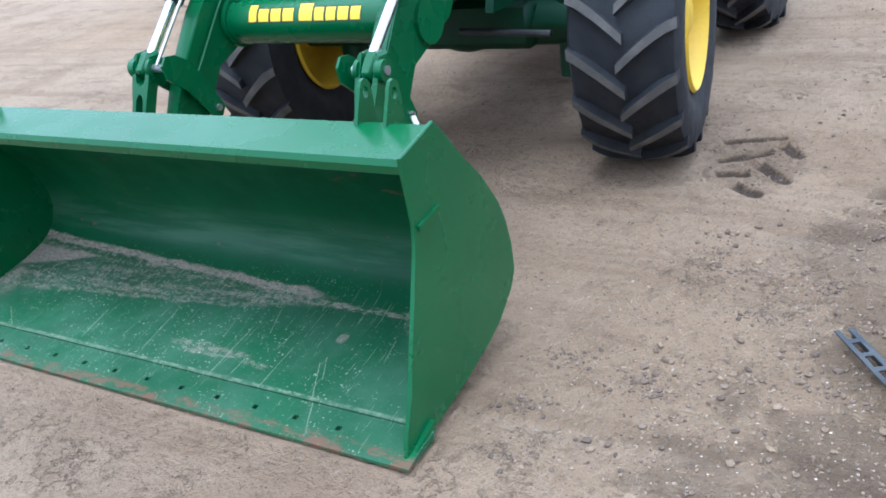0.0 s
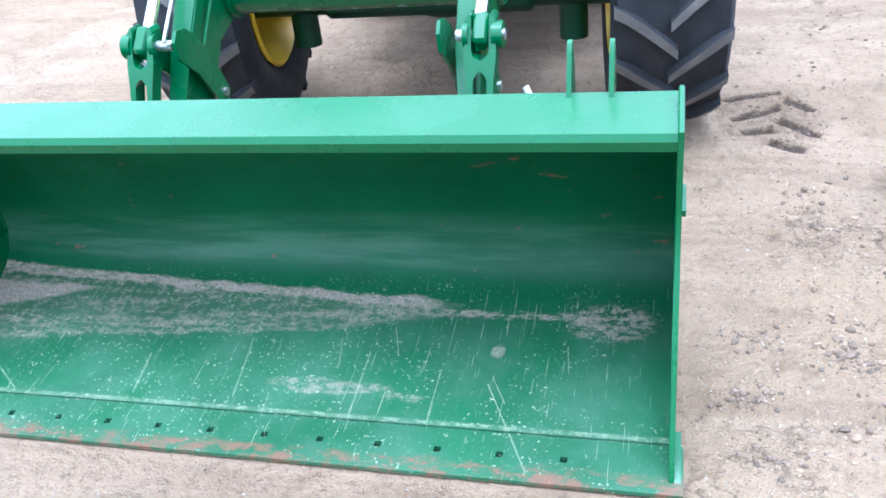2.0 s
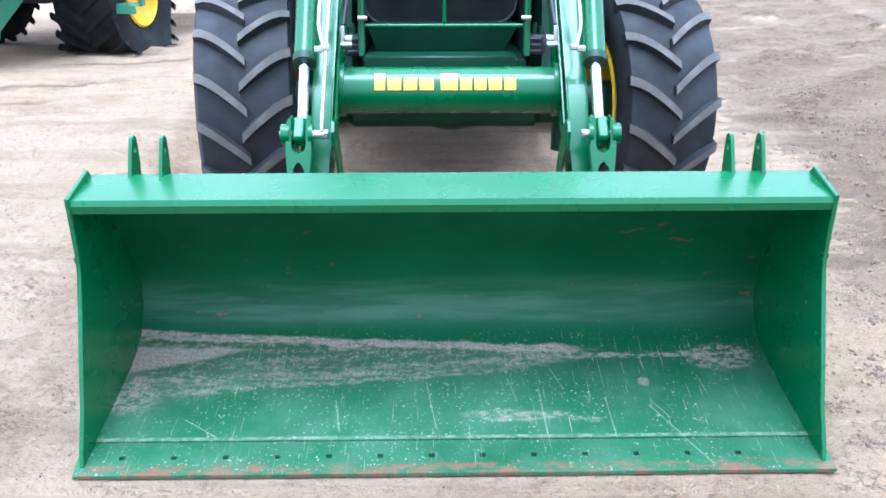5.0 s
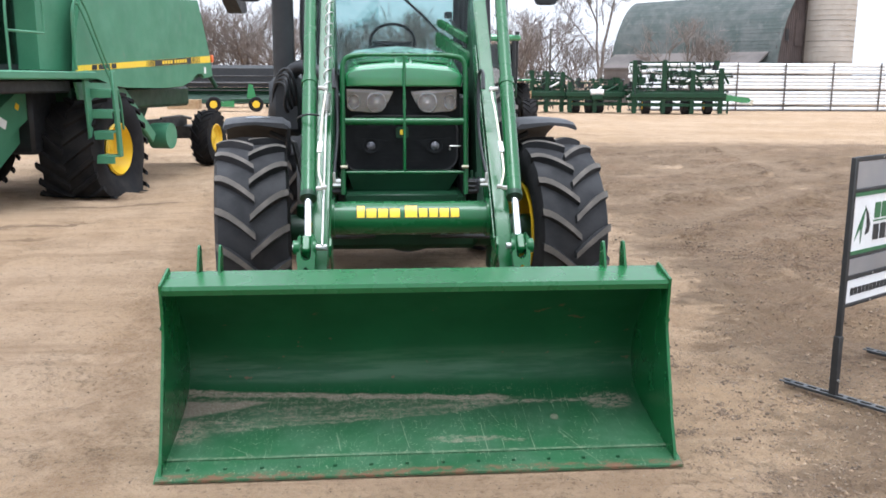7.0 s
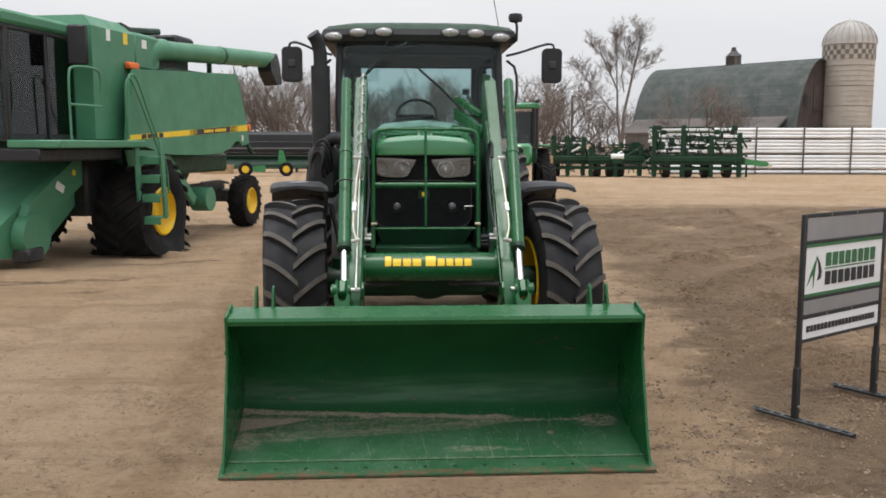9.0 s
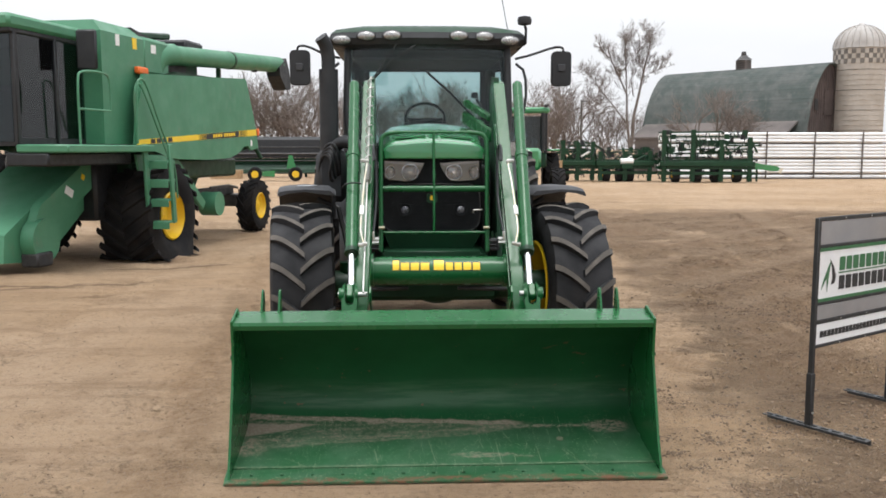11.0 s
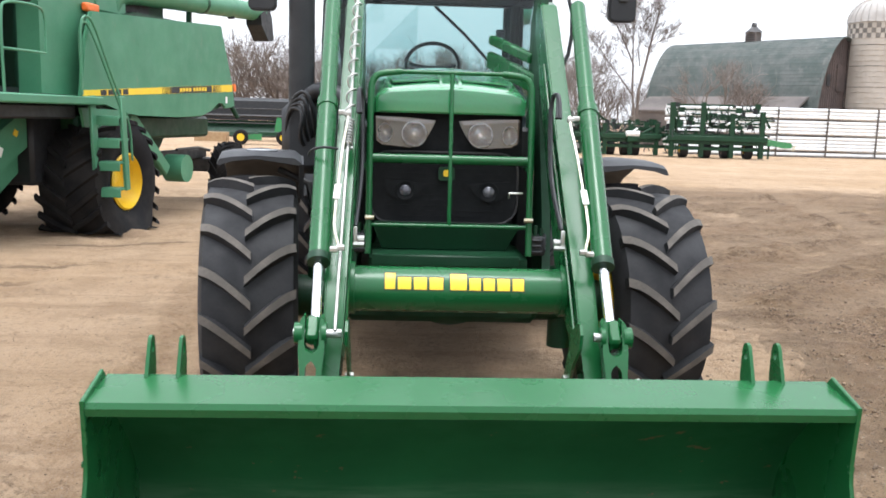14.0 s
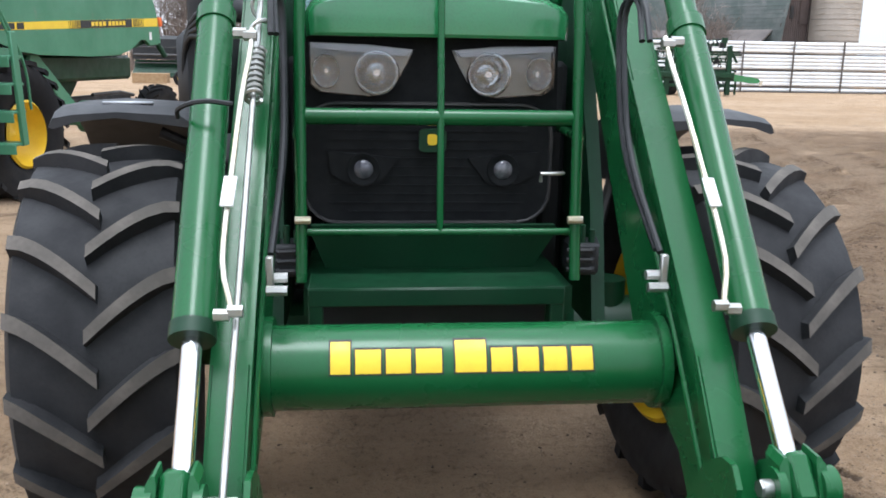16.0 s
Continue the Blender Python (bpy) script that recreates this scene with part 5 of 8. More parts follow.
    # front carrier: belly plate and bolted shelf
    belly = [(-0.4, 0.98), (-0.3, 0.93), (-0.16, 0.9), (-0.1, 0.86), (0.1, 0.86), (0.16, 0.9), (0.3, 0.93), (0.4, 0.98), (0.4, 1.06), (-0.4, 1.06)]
    part("belly_plate", add_prism(B(), belly, 2.05, 2.9, "y"), M_DARKSHADEGREEN, root)
    # shelf and front panel: guard paint darkened by the shade painted in
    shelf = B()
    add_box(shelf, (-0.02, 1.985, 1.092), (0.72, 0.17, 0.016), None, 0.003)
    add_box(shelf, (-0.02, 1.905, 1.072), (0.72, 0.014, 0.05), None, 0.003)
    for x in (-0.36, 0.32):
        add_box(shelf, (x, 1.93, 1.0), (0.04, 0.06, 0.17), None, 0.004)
    part("guard_shelf", shelf, M_DARKSHADEGREEN, root, "green shelf of the grille guard")
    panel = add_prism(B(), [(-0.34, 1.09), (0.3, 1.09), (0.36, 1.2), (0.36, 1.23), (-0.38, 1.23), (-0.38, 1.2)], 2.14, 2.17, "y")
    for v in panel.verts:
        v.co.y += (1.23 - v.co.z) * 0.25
    part("front_panel", panel, M_DARKSHADEGREEN, root)
    # black sheet paints the shade inside the shelf's opening
    part("recess_shade", add_box(B(), (-0.02, 2.03, 0.985), (0.66, 0.02, 0.2)), M_BLACK, root)
    # hood: nose, sides and crowned top in one loft
    def ring(y, w, zb, zt, crown, sh):
        h = w / 2
        return [(-h, y, zb), (-h * 1.01, y, (zb + zt) / 2), (-h, y, zt - sh), (-h * 0.95, y, zt - sh * 0.45), (-h * 0.82, y, zt), (-h * 0.3, y, zt + crown * 0.8), (0, y, zt + crown), (h * 0.3, y, zt + crown * 0.8), (h * 0.82, y, zt), (h * 0.95, y, zt - sh * 0.45), (h, y, zt - sh), (h * 1.01, y, (zb + zt) / 2), (h, y, zb)]
    rings = [ring(2.194, 0.715, 1.792, 1.866, 0.014, 0.025), ring(2.199, 0.755, 1.783, 1.884, 0.02, 0.035), ring(2.225, 0.78, 1.78, 1.9, 0.02, 0.045), ring(2.34, 0.775, 1.8, 1.925, 0.022, 0.06), ring(2.62, 0.79, 1.5, 1.975, 0.025, 0.07), ring(3.1, 0.82, 1.4, 2.03, 0.03, 0.08), ring(3.7, 0.86, 1.4, 2.06, 0.035, 0.08), ring(4.02, 0.88, 1.4, 2.06, 0.03, 0.08)]
    hood = part("hood", add_loft(B(), rings), M_GREEN, root, "glossy green hood", 28)
    for s in (-1, 1):
        # recessed panels on the crown
        bm = add_prism(B(), [(s * 0.06, 2.36), (s * 0.3, 2.33), (s * 0.325, 2.6), (s * 0.28, 2.72), (s * 0.07, 2.75)], 0.0, 0.006, "z")
        for v in bm.verts:
            v.co.z += 1.958 + (v.co.y - 2.36) * 0.15 - abs(v.co.x) * 0.055
        part("hood_inset", bm, M_GREEN, hood, "recessed hood panel")
        part("hood_rib", add_tube(B(), [(s * 0.045, 2.22, 1.905), (s * 0.05, 2.36, 1.962), (s * 0.055, 2.75, 2.02)], 0.012, 8), M_GREEN, hood)
        part("hood_rib", add_tube(B(), [(s * 0.31, 2.27, 1.91), (s * 0.325, 2.34, 1.93), (s * 0.345, 2.6, 1.965), (s * 0.29, 2.74, 1.993), (s * 0.07, 2.78, 2.008)], 0.011, 8, 1), M_GREEN, hood)
        part("side_louver", add_box(B(), (s * 0.405, 3.0, 1.62), (0.02, 0.55, 0.3), None, 0.006), M_GRILLE, hood)
    # black face behind the lamps, lower grille in a bright rim
    part("nose_face", add_prism(B(), [(-0.4, 1.79), (-0.405, 1.5), (0.385, 1.5), (0.38, 1.79)], 2.293, 2.33, "y"), M_GRILLE, root, "black lamp panel")
    lower = rounded(0.78, 0.36, 0.1, 5, -0.02, 1.395)
    grille = part("lower_grille", add_prism(B(), lower, 2.27, 2.34, "y"), M_GRILLE, root, "black mesh grille")
    for k in range(11):
        z = 1.25 + k * 0.028
        part("grille_slat", add_box(B(), (-0.02, 2.2695, z), (0.62 if 0 < k < 10 else 0.5, 0.004, 0.004)), M_GRILLE, grille)
    bm = B()
    pts = [(x, 2.27, z) for x, z in rounded(0.77, 0.37, 0.1, 5, -0.02, 1.4)]
    add_tube(bm, pts + [pts[0]], 0.006, 6)
    part("grille_rim", bm, M_STEEL, grille)
    part("radiator_side", add_box(B(), (0, 2.75, 1.4), (0.7, 0.8, 0.6), None, 0.02), M_BLACK, root)
    # headlamps: grey housing, two round lamps with chrome rings, clear lens
    for s in (-1, 1):
        cx = -0.012
        out = [(s * px + cx, pz) for px, pz in ((0.37, 1.764), (0.2, 1.76), (0.06, 1.747), (0.078, 1.707), (0.112, 1.649), (0.142, 1.619), (0.192, 1.607), (0.338, 1.619), (0.367, 1.64))]
        lamp = part("headlamp", add_prism(B(), out, 2.286, 2.291, "y"), M_LAMPBOWL, root, "clear headlamp cluster")
        # grey strip paints the reflection along the lamp's upper edge
        part("brow_glint", add_prism(B(), [(s * 0.365 + cx, 1.762), (s * 0.065 + cx, 1.746), (s * 0.085 + cx, 1.728), (s * 0.365 + cx, 1.748)], 2.236, 2.2855, "y"), M_SIGNGREY, lamp)
        for x, z, r, squeeze in ((0.171, 1.677, 0.067, 1.0), (0.322, 1.68, 0.05, 0.82)):
            c = (s * x + cx, 0, z)
            def lathe(prof, seg=32):
                bm = add_lathe(B(), prof, (0, 0, 0), seg, "y", (False, False))
                return moved(bm, Matrix.Translation(c) @ Matrix.Diagonal((squeeze, 1, 1, 1)))
            part("reflector", lathe([(2.2855, r * 0.98), (2.236, r * 1.02), (2.231, r * 0.97), (2.24, r * 0.86), (2.248, r * 0.82)]), M_REFLECTOR, lamp, "chrome lamp ring")
            part("lamp_bowl", lathe([(2.24, r * 0.92), (2.252, r * 0.84), (2.266, r * 0.7), (2.277, r * 0.5), (2.283, r * 0.28), (2.285, 0.003)], 14), M_LAMPDARK, lamp, "", 4)
            part("bulb_cap", lathe([(2.283, r * 0.2), (2.262, r * 0.2), (2.256, r * 0.14), (2.256, 0.002)], 16), M_CHROME, lamp)
        part("lens", add_prism(B(), out, 2.226, 2.229, "y"), M_LENS, lamp).visible_shadow = False
        fx = s * 0.218 - 0.005
        bm = add_lathe(B(), [(2.258, 0.052), (2.25, 0.05), (2.252, 0.036), (2.262, 0.02), (2.264, 0.003)], (fx, 0, 1.384), 24, "y")
        fog = part("fog_lamp", bm, M_GRILLE, root, "small round fog lamp in the grille")
        part("fog_surround", add_prism(B(), [(fx - s * 0.11, 1.42), (fx + s * 0.11, 1.44), (fx + s * 0.1, 1.37), (fx + s * 0.02, 1.325), (fx - s * 0.05, 1.34)], 2.257, 2.268, "y"), M_GRILLE, fog)
        bm = B()
        bmesh.ops.create_uvsphere(bm, u_segments=16, v_segments=10, radius=1, matrix=Matrix.Translation((fx, 2.262, 1.384)) @ Matrix.Diagonal((0.032, 0.02, 0.032, 1)))
        part("fog_glass", bm, M_FOGGLASS, fog)
    part("badge", add_prism(B(), rounded(0.085, 0.07, 0.014, 3, -0.01, 1.475), 2.246, 2.262, "y"), M_DARKSHADEGREEN, root, "green and yellow maker's badge")
    part("badge_mark", add_prism(B(), rounded(0.03, 0.034, 0.008, 2, -0.012, 1.478), 2.243, 2.2455, "y"), M_DECAL, root)
    # grille guard of round and flat bar
    guard = part("grille_guard", add_rod(B(), (-0.405, 2.12, 1.555), (0.405, 2.12, 1.555), 0.024, 16), M_LOADER, root, "green tubular grille guard", 40)
    for x in (-0.405, 0.405):
        t = 0.05 if x < 0 else -0.05
        part("guard_upright", add_tube(B(), [(x, 2.05, 1.08), (x, 2.07, 1.2), (x, 2.1, 1.5), (x, 2.14, 1.9), (x + t * 0.3, 2.15, 1.955), (x + t, 2.155, 1.975), (x + 3 * t, 2.16, 1.985)], 0.017, 10, 1), M_LOADER, guard)
        part("guard_brace", add_tube(B(), [(x * 1.02, 2.1, 1.5), (x * 1.08, 2.5, 1.5)], 0.014, 8), M_LOADER, guard)
        part("guard_bolt", add_rod(B(), (x * 1.04, 2.055, 1.262), (x * 0.93, 2.055, 1.262), 0.0115, 8), M_PIPE, guard, "zinc bolt")
    part("guard_top", add_rod(B(), (-0.29, 2.16, 1.985), (0.29, 2.16, 1.985), 0.011, 10), M_LOADER, guard)
    part("guard_lower", add_rod(B(), (-0.405, 2.08, 1.222), (0.405, 2.08, 1.222), 0.011, 10), M_LOADER, guard)
    part("guard_middle", add_tube(B(), [(0.0, 2.08, 1.222), (0.0, 2.1, 1.5), (0.0, 2.15, 1.95), (0.0, 2.16, 1.985)], 0.0105, 8), M_LOADER, guard)
    part("guard_latch", add_tube(B(), [(0.3, 2.1, 1.37), (0.3, 2.09, 1.395), (0.34, 2.09, 1.395), (0.37, 2.1, 1.395)], 0.006, 6), M_ZINC, guard)
    build_cab(root)
    for s in (-1, 1):
        valve = part("valve_block", add_box(B(), (s * 0.46, 2.2, 1.12), (0.09, 0.12, 0.1), None, 0.01), M_BLACK, root, "black hydraulic valve block")
        for k in range(3):
            part("valve_stem", add_rod(B(), (s * (0.425 + 0.03 * k), 2.17, 1.16), (s * (0.425 + 0.03 * k), 2.17, 1.21 + 0.015 * (k % 2)), 0.01, 8), M_DARKSHADEGREEN, valve)
            part("valve_pipe", add_tube(B(), [(s * 0.4, 2.14, 1.09 + 0.03 * k), (s * 0.5, 2.13, 1.09 + 0.03 * k), (s * 0.52, 2.3, 1.12 + 0.03 * k), (s * 0.5, 2.7, 1.2)], 0.009, 6, 1), M_BLACK, valve)
    # exhaust stack and its bent tip
    stack = part("exhaust_pipe", add_rod(B(), (-0.965, 4.05, 1.75), (-0.965, 4.05, 2.62), 0.092, 24), M_BLACK, root, "black exhaust stack")
    part("exhaust_tip", add_tube(B(), [(-0.965, 4.05, 2.6), (-0.965, 4.05, 2.76), (-0.99, 4.03, 2.86), (-1.03, 4.0, 2.92)], 0.066, 18, 2), M_BLACK, stack)
    part("intake_box", add_box(B(), (-0.93, 3.95, 1.6), (0.3, 0.3, 0.5), None, 0.06), M_BLACK, root)
    part("air_pipe", add_tube(B(), [(-0.93, 3.95, 1.85), (-0.8, 3.8, 1.95), (-0.6, 3.7, 1.85)], 0.06, 12, 2), M_BLACK, root)
    for k in range(4):
        part("cab_hose", add_tube(B(), [(-0.86, 3.9 + 0.05 * k, 1.5), (-0.83 - 0.04 * k, 3.7, 1.75 - 0.06 * k), (-0.9, 3.65, 1.95 - 0.05 * k), (-1.04, 3.8, 1.8), (-1.05, 3.9, 1.4)], 0.014, 8, 2), M_BLACK, root)
    # links from the loader mast to the cab and a work lamp
    part("mast_stay", add_box(B(), (0.42, 3.2, 2.06), (0.05, 0.9, 0.11), (12, 0, 12), 0.01), M_LOADER, root)
    part("mast_stay", add_box(B(), (0.42, 3.25, 2.2), (0.05, 0.8, 0.06), (12, 0, 12), 0.01), M_LOADER, root)
    work = part("work_lamp", add_rod(B(), (0.8, 3.66, 1.86), (0.8, 3.74, 1.86), 0.075, 20), M_BLACK, root)
    part("work_lamp_glass", add_rod(B(), (0.8, 3.652, 1.86), (0.8, 3.659, 1.86), 0.065, 20), M_LAMPGLASS, work)
    part("document_tube", add_box(B(), (0.72, 3.2, 1.5), (0.05, 0.04, 0.13), (0, 0, 0), 0.006), M_WHITE, root, "white plastic holder")
    return root


def build_cab(root):
    F, R = 4.22, 5.75     # front and rear of the roof
    # pillars
    for s in (-1, 1):
        part("front_pillar", add_tube(B(), [(s * 0.74, 4.12, 1.5), (s * 0.8, 4.14, 2.2), (s * 0.79, 4.26, 2.86)], 0.036, 10), M_BLACK, root)
        part("middle_pillar", add_tube(B(), [(s * 0.86, 5.0, 1.5), (s * 0.87, 5.0, 2.2), (s * 0.82, 5.0, 2.86)], 0.03, 8), M_BLACK, root)
        part("rear_pillar", add_tube(B(), [(s * 0.72, 5.75, 1.5), (s * 0.75, 5.74, 2.2), (s * 0.74, 5.65, 2.86)], 0.045, 10), M_BLACK, root)
        bm = B()
        vs = [bm.verts.new(p) for p in ((s * 0.8, 4.16, 1.52), (s * 0.87, 5.0, 1.5), (s * 0.87, 5.0, 2.2), (s * 0.82, 5.0, 2.83), (s * 0.79, 4.28, 2.83), (s * 0.81, 4.15, 2.2))]
        bm.faces.new(vs)
        bmesh.ops.solidify(bm, geom=bm.faces[:], thickness=0.005)
        part("door_glass", bm, M_GLASS, root).visible_shadow = False
        bm = B()
        vs = [bm.verts.new(p) for p in ((s * 0.865, 5.03, 1.6), (s * 0.745, 5.72, 1.6), (s * 0.755, 5.72, 2.2), (s * 0.745, 5.64, 2.82), (s * 0.82, 5.03, 2.82))]
        bm.faces.new(vs)
        bmesh.ops.solidify(bm, geom=bm.faces[:], thickness=0.005)
        part("quarter_glass", bm, M_GLASS, root).visible_shadow = False
        part("grab_bar", add_tube(B(), [(s * 0.88, 4.25, 2.7), (s * 0.97, 4.2, 2.62), (s * 0.98, 4.2, 2.3), (s * 0.9, 4.2, 2.1)], 0.014, 8, 1), M_BLACK, root)
    # windscreen, bowed a little, and rear window
    for nm, y0, y1, z0, z1, w0, w1, bow in (("windscreen", 4.1, 4.24, 1.62, 2.86, 0.73, 0.77, -0.1), ("rear_window", 5.79, 5.68, 1.9, 2.82, 0.7, 0.72, 0.06)):
        bm = B()
        rows = []
        for i in range(5):
            t = i / 4
            rows.append([bm.verts.new((x * (w0 + (w1 - w0) * t), y0 + (y1 - y0) * t + bow * (1 - x * x), z0 + (z1 - z0) * t)) for x in (-1, -0.6, -0.2, 0.2, 0.6, 1)])
        for a, b in zip(rows, rows[1:]):
            for k in range(5):
                bm.faces.new((a[k], a[k + 1], b[k + 1], b[k]))
        bmesh.ops.solidify(bm, geom=bm.faces[:], thickness=0.005)
        part(nm, bm, M_GLASS, root, "tinted glass").visible_shadow = False
    # roof: dark visor underside, green cap
    def rr(z, gx, gy0, gy1):
        return [(x * gx, y, z) for x, y in ((-1, gy0 + 0.12), (-0.86, gy0 + 0.02), (-0.4, gy0 - 0.03), (0.4, gy0 - 0.03), (0.86, gy0 + 0.02), (1, gy0 + 0.12), (1, gy1 - 0.1), (0.85, gy1), (-0.85, gy1), (-1, gy1 - 0.1))]
    roof = part("roof", add_loft(B(), [rr(2.84, 0.86, F - 0.02, R), rr(2.87, 0.95, F - 0.1, R + 0.1), rr(2.93, 0.975, F - 0.12, R + 0.12), rr(2.985, 0.95, F - 0.1, R + 0.1)]), M_BLACK, root, "dark cab roof with a row of work lamps", 30)
    part("roof_cap", add_loft(B(), [rr(2.987, 0.95, F - 0.1, R + 0.1), rr(3.03, 0.9, F - 0.05, R + 0.06), rr(3.06, 0.74, F + 0.02, R - 0.02), rr(3.065, 0.4, F + 0.3, R - 0.3)]), M_DARKSHADEGREEN, roof, "green roof cap", 30)
    for x, z, w in ((-0.84, 2.91, 0.105), (-0.6, 2.945, 0.1), (-0.35, 2.95, 0.1), (0.3, 2.95, 0.1), (0.55, 2.945, 0.1), (0.8, 2.91, 0.105)):
        y = F - 0.155 + 0.06 * (abs(x) / 0.85) ** 3
        bm = B()
        bmesh.ops.create_uvsphere(bm, u_segments=20, v_segments=10, radius=1, matrix=pose(x, y, z, 0, 0, 0) @ Matrix.Diagonal((w * 0.86, 0.03, 0.043, 1)))
        part("roof_lamp", bm, M_LAMPGLASS, roof, "oval roof work lamp")
        bm = B()
        bmesh.ops.create_uvsphere(bm, u_segments=20, v_segments=10, radius=1, matrix=pose(x, y + 0.012, z, 0, 0, 0) @ Matrix.Diagonal((w, 0.03, 0.055, 1)))
        part("lamp_bezel", bm, M_BLACK, roof)
    # aerials
    beacon = part("receiver_stalk", add_tube(B(), [(0.9, 4.3, 2.85), (0.97, 4.22, 2.9), (0.97, 4.2, 3.03), (0.955, 4.2, 3.08)], 0.014, 8), M_BLACK, roof)
    part("receiver", add_lathe(B(), [(3.07, 0.03), (3.08, 0.065), (3.12, 0.072), (3.15, 0.062), (3.16, 0.02)], (0.955, 4.2, 0), 20, "z"), M_BLACK, beacon, "small black receiver")
    part("whip_aerial", add_rod(B(), (0.8, 4.25, 3.0), (0.64, 4.15, 3.75), 0.004, 6), M_BLACK, roof)
    # inside: dash, steering wheel, seat, sun visor, wiper
    part("cab_floor", add_box(B(), (0, 4.9, 1.46), (1.6, 1.6, 0.1), None, 0.02), M_BLACK, root)
    part("firewall", add_box(B(), (0, 4.1, 1.55), (1.46, 0.08, 0.3), None, 0.02), M_BLACK, root)
    part("dash", add_prism(B(), [(4.2, 1.6), (4.5, 1.6), (4.55, 2.05), (4.42, 2.12), (4.28, 2.08)], -0.24, 0.2), M_SEAT, root)
    ring = [(0.205 * math.cos(k * math.tau / 28) - 0.02, 4.62 - 0.07 * math.sin(k * math.tau / 28) * 1.0, 2.17 + 0.155 * math.sin(k * math.tau / 28)) for k in range(29)]
    wheel = part("steering_wheel", add_tube(B(), ring, 0.015, 8), M_SEAT, root, "black steering wheel")
    part("wheel_spoke", add_tube(B(), [(-0.2, 4.62, 2.17), (-0.02, 4.6, 2.13), (0.16, 4.62, 2.17)], 0.014, 8), M_SEAT, wheel)
    part("wheel_column", add_rod(B(), (-0.02, 4.6, 2.13), (-0.02, 4.4, 1.7), 0.04, 12), M_SEAT, wheel)
    part("seat_base", add_box(B(), (0.0, 5.2, 1.78), (0.5, 0.5, 0.16), None, 0.05), M_SEAT, root)
    part("seat_back", add_box(B(), (0.0, 5.44, 2.0), (0.44, 0.12, 0.42), (-8, 0, 0), 0.05), M_SEAT, root)
    part("armrest", add_box(B(), (0.42, 5.1, 2.0), (0.16, 0.5, 0.2), None, 0.05), M_SEAT, root)
    part("headliner", add_box(B(), (0, 5.0, 2.8), (1.5, 1.5, 0.08), None, 0.02), M_SEAT, root)
    part("sun_visor", add_box(B(), (0, 4.3, 2.79), (1.4, 0.02, 0.1), (-12, 0, 0), 0.004), M_FENDER, root)
    part("rear_frame", add_box(B(), (0, 5.72, 1.76), (1.4, 0.05, 0.34), None, 0.01), M_SEAT, root)
    part("rear_header", add_box(B(), (0, 5.66, 2.78), (1.4, 0.05, 0.08), None, 0.01), M_SEAT, root)
    for s in (-1, 1):
        part("rear_jamb", add_box(B(), (s * 0.7, 5.72, 2.2), (0.12, 0.05, 1.1), None, 0.01), M_SEAT, root)
    part("wiper_arm", add_tube(B(), [(-0.3, 3.98, 2.86), (-0.42, 4.02, 2.7), (-0.56, 4.05, 2.5)], 0.008, 6), M_BLACK, root)
    part("wiper_blade", add_tube(B(), [(-0.12, 4.0, 2.85), (-0.36, 4.02, 2.7), (-0.6, 4.06, 2.46)], 0.009, 6), M_BLACK, root)
    part("rear_wiper", add_tube(B(), [(0.02, 5.66, 2.74), (0.3, 5.7, 2.5), (0.58, 5.74, 2.22)], 0.014, 6), M_BLACK, root)
    part("monitor_arm", add_tube(B(), [(0.52, 4.4, 1.9), (0.54, 4.4, 2.3), (0.5, 4.42, 2.36)], 0.014, 8), M_BLACK, root)
    part("monitor", add_box(B(), (0.48, 4.42, 2.4), (0.07, 0.03, 0.06), None, 0.008), M_BLACK, root)


build_tractor()

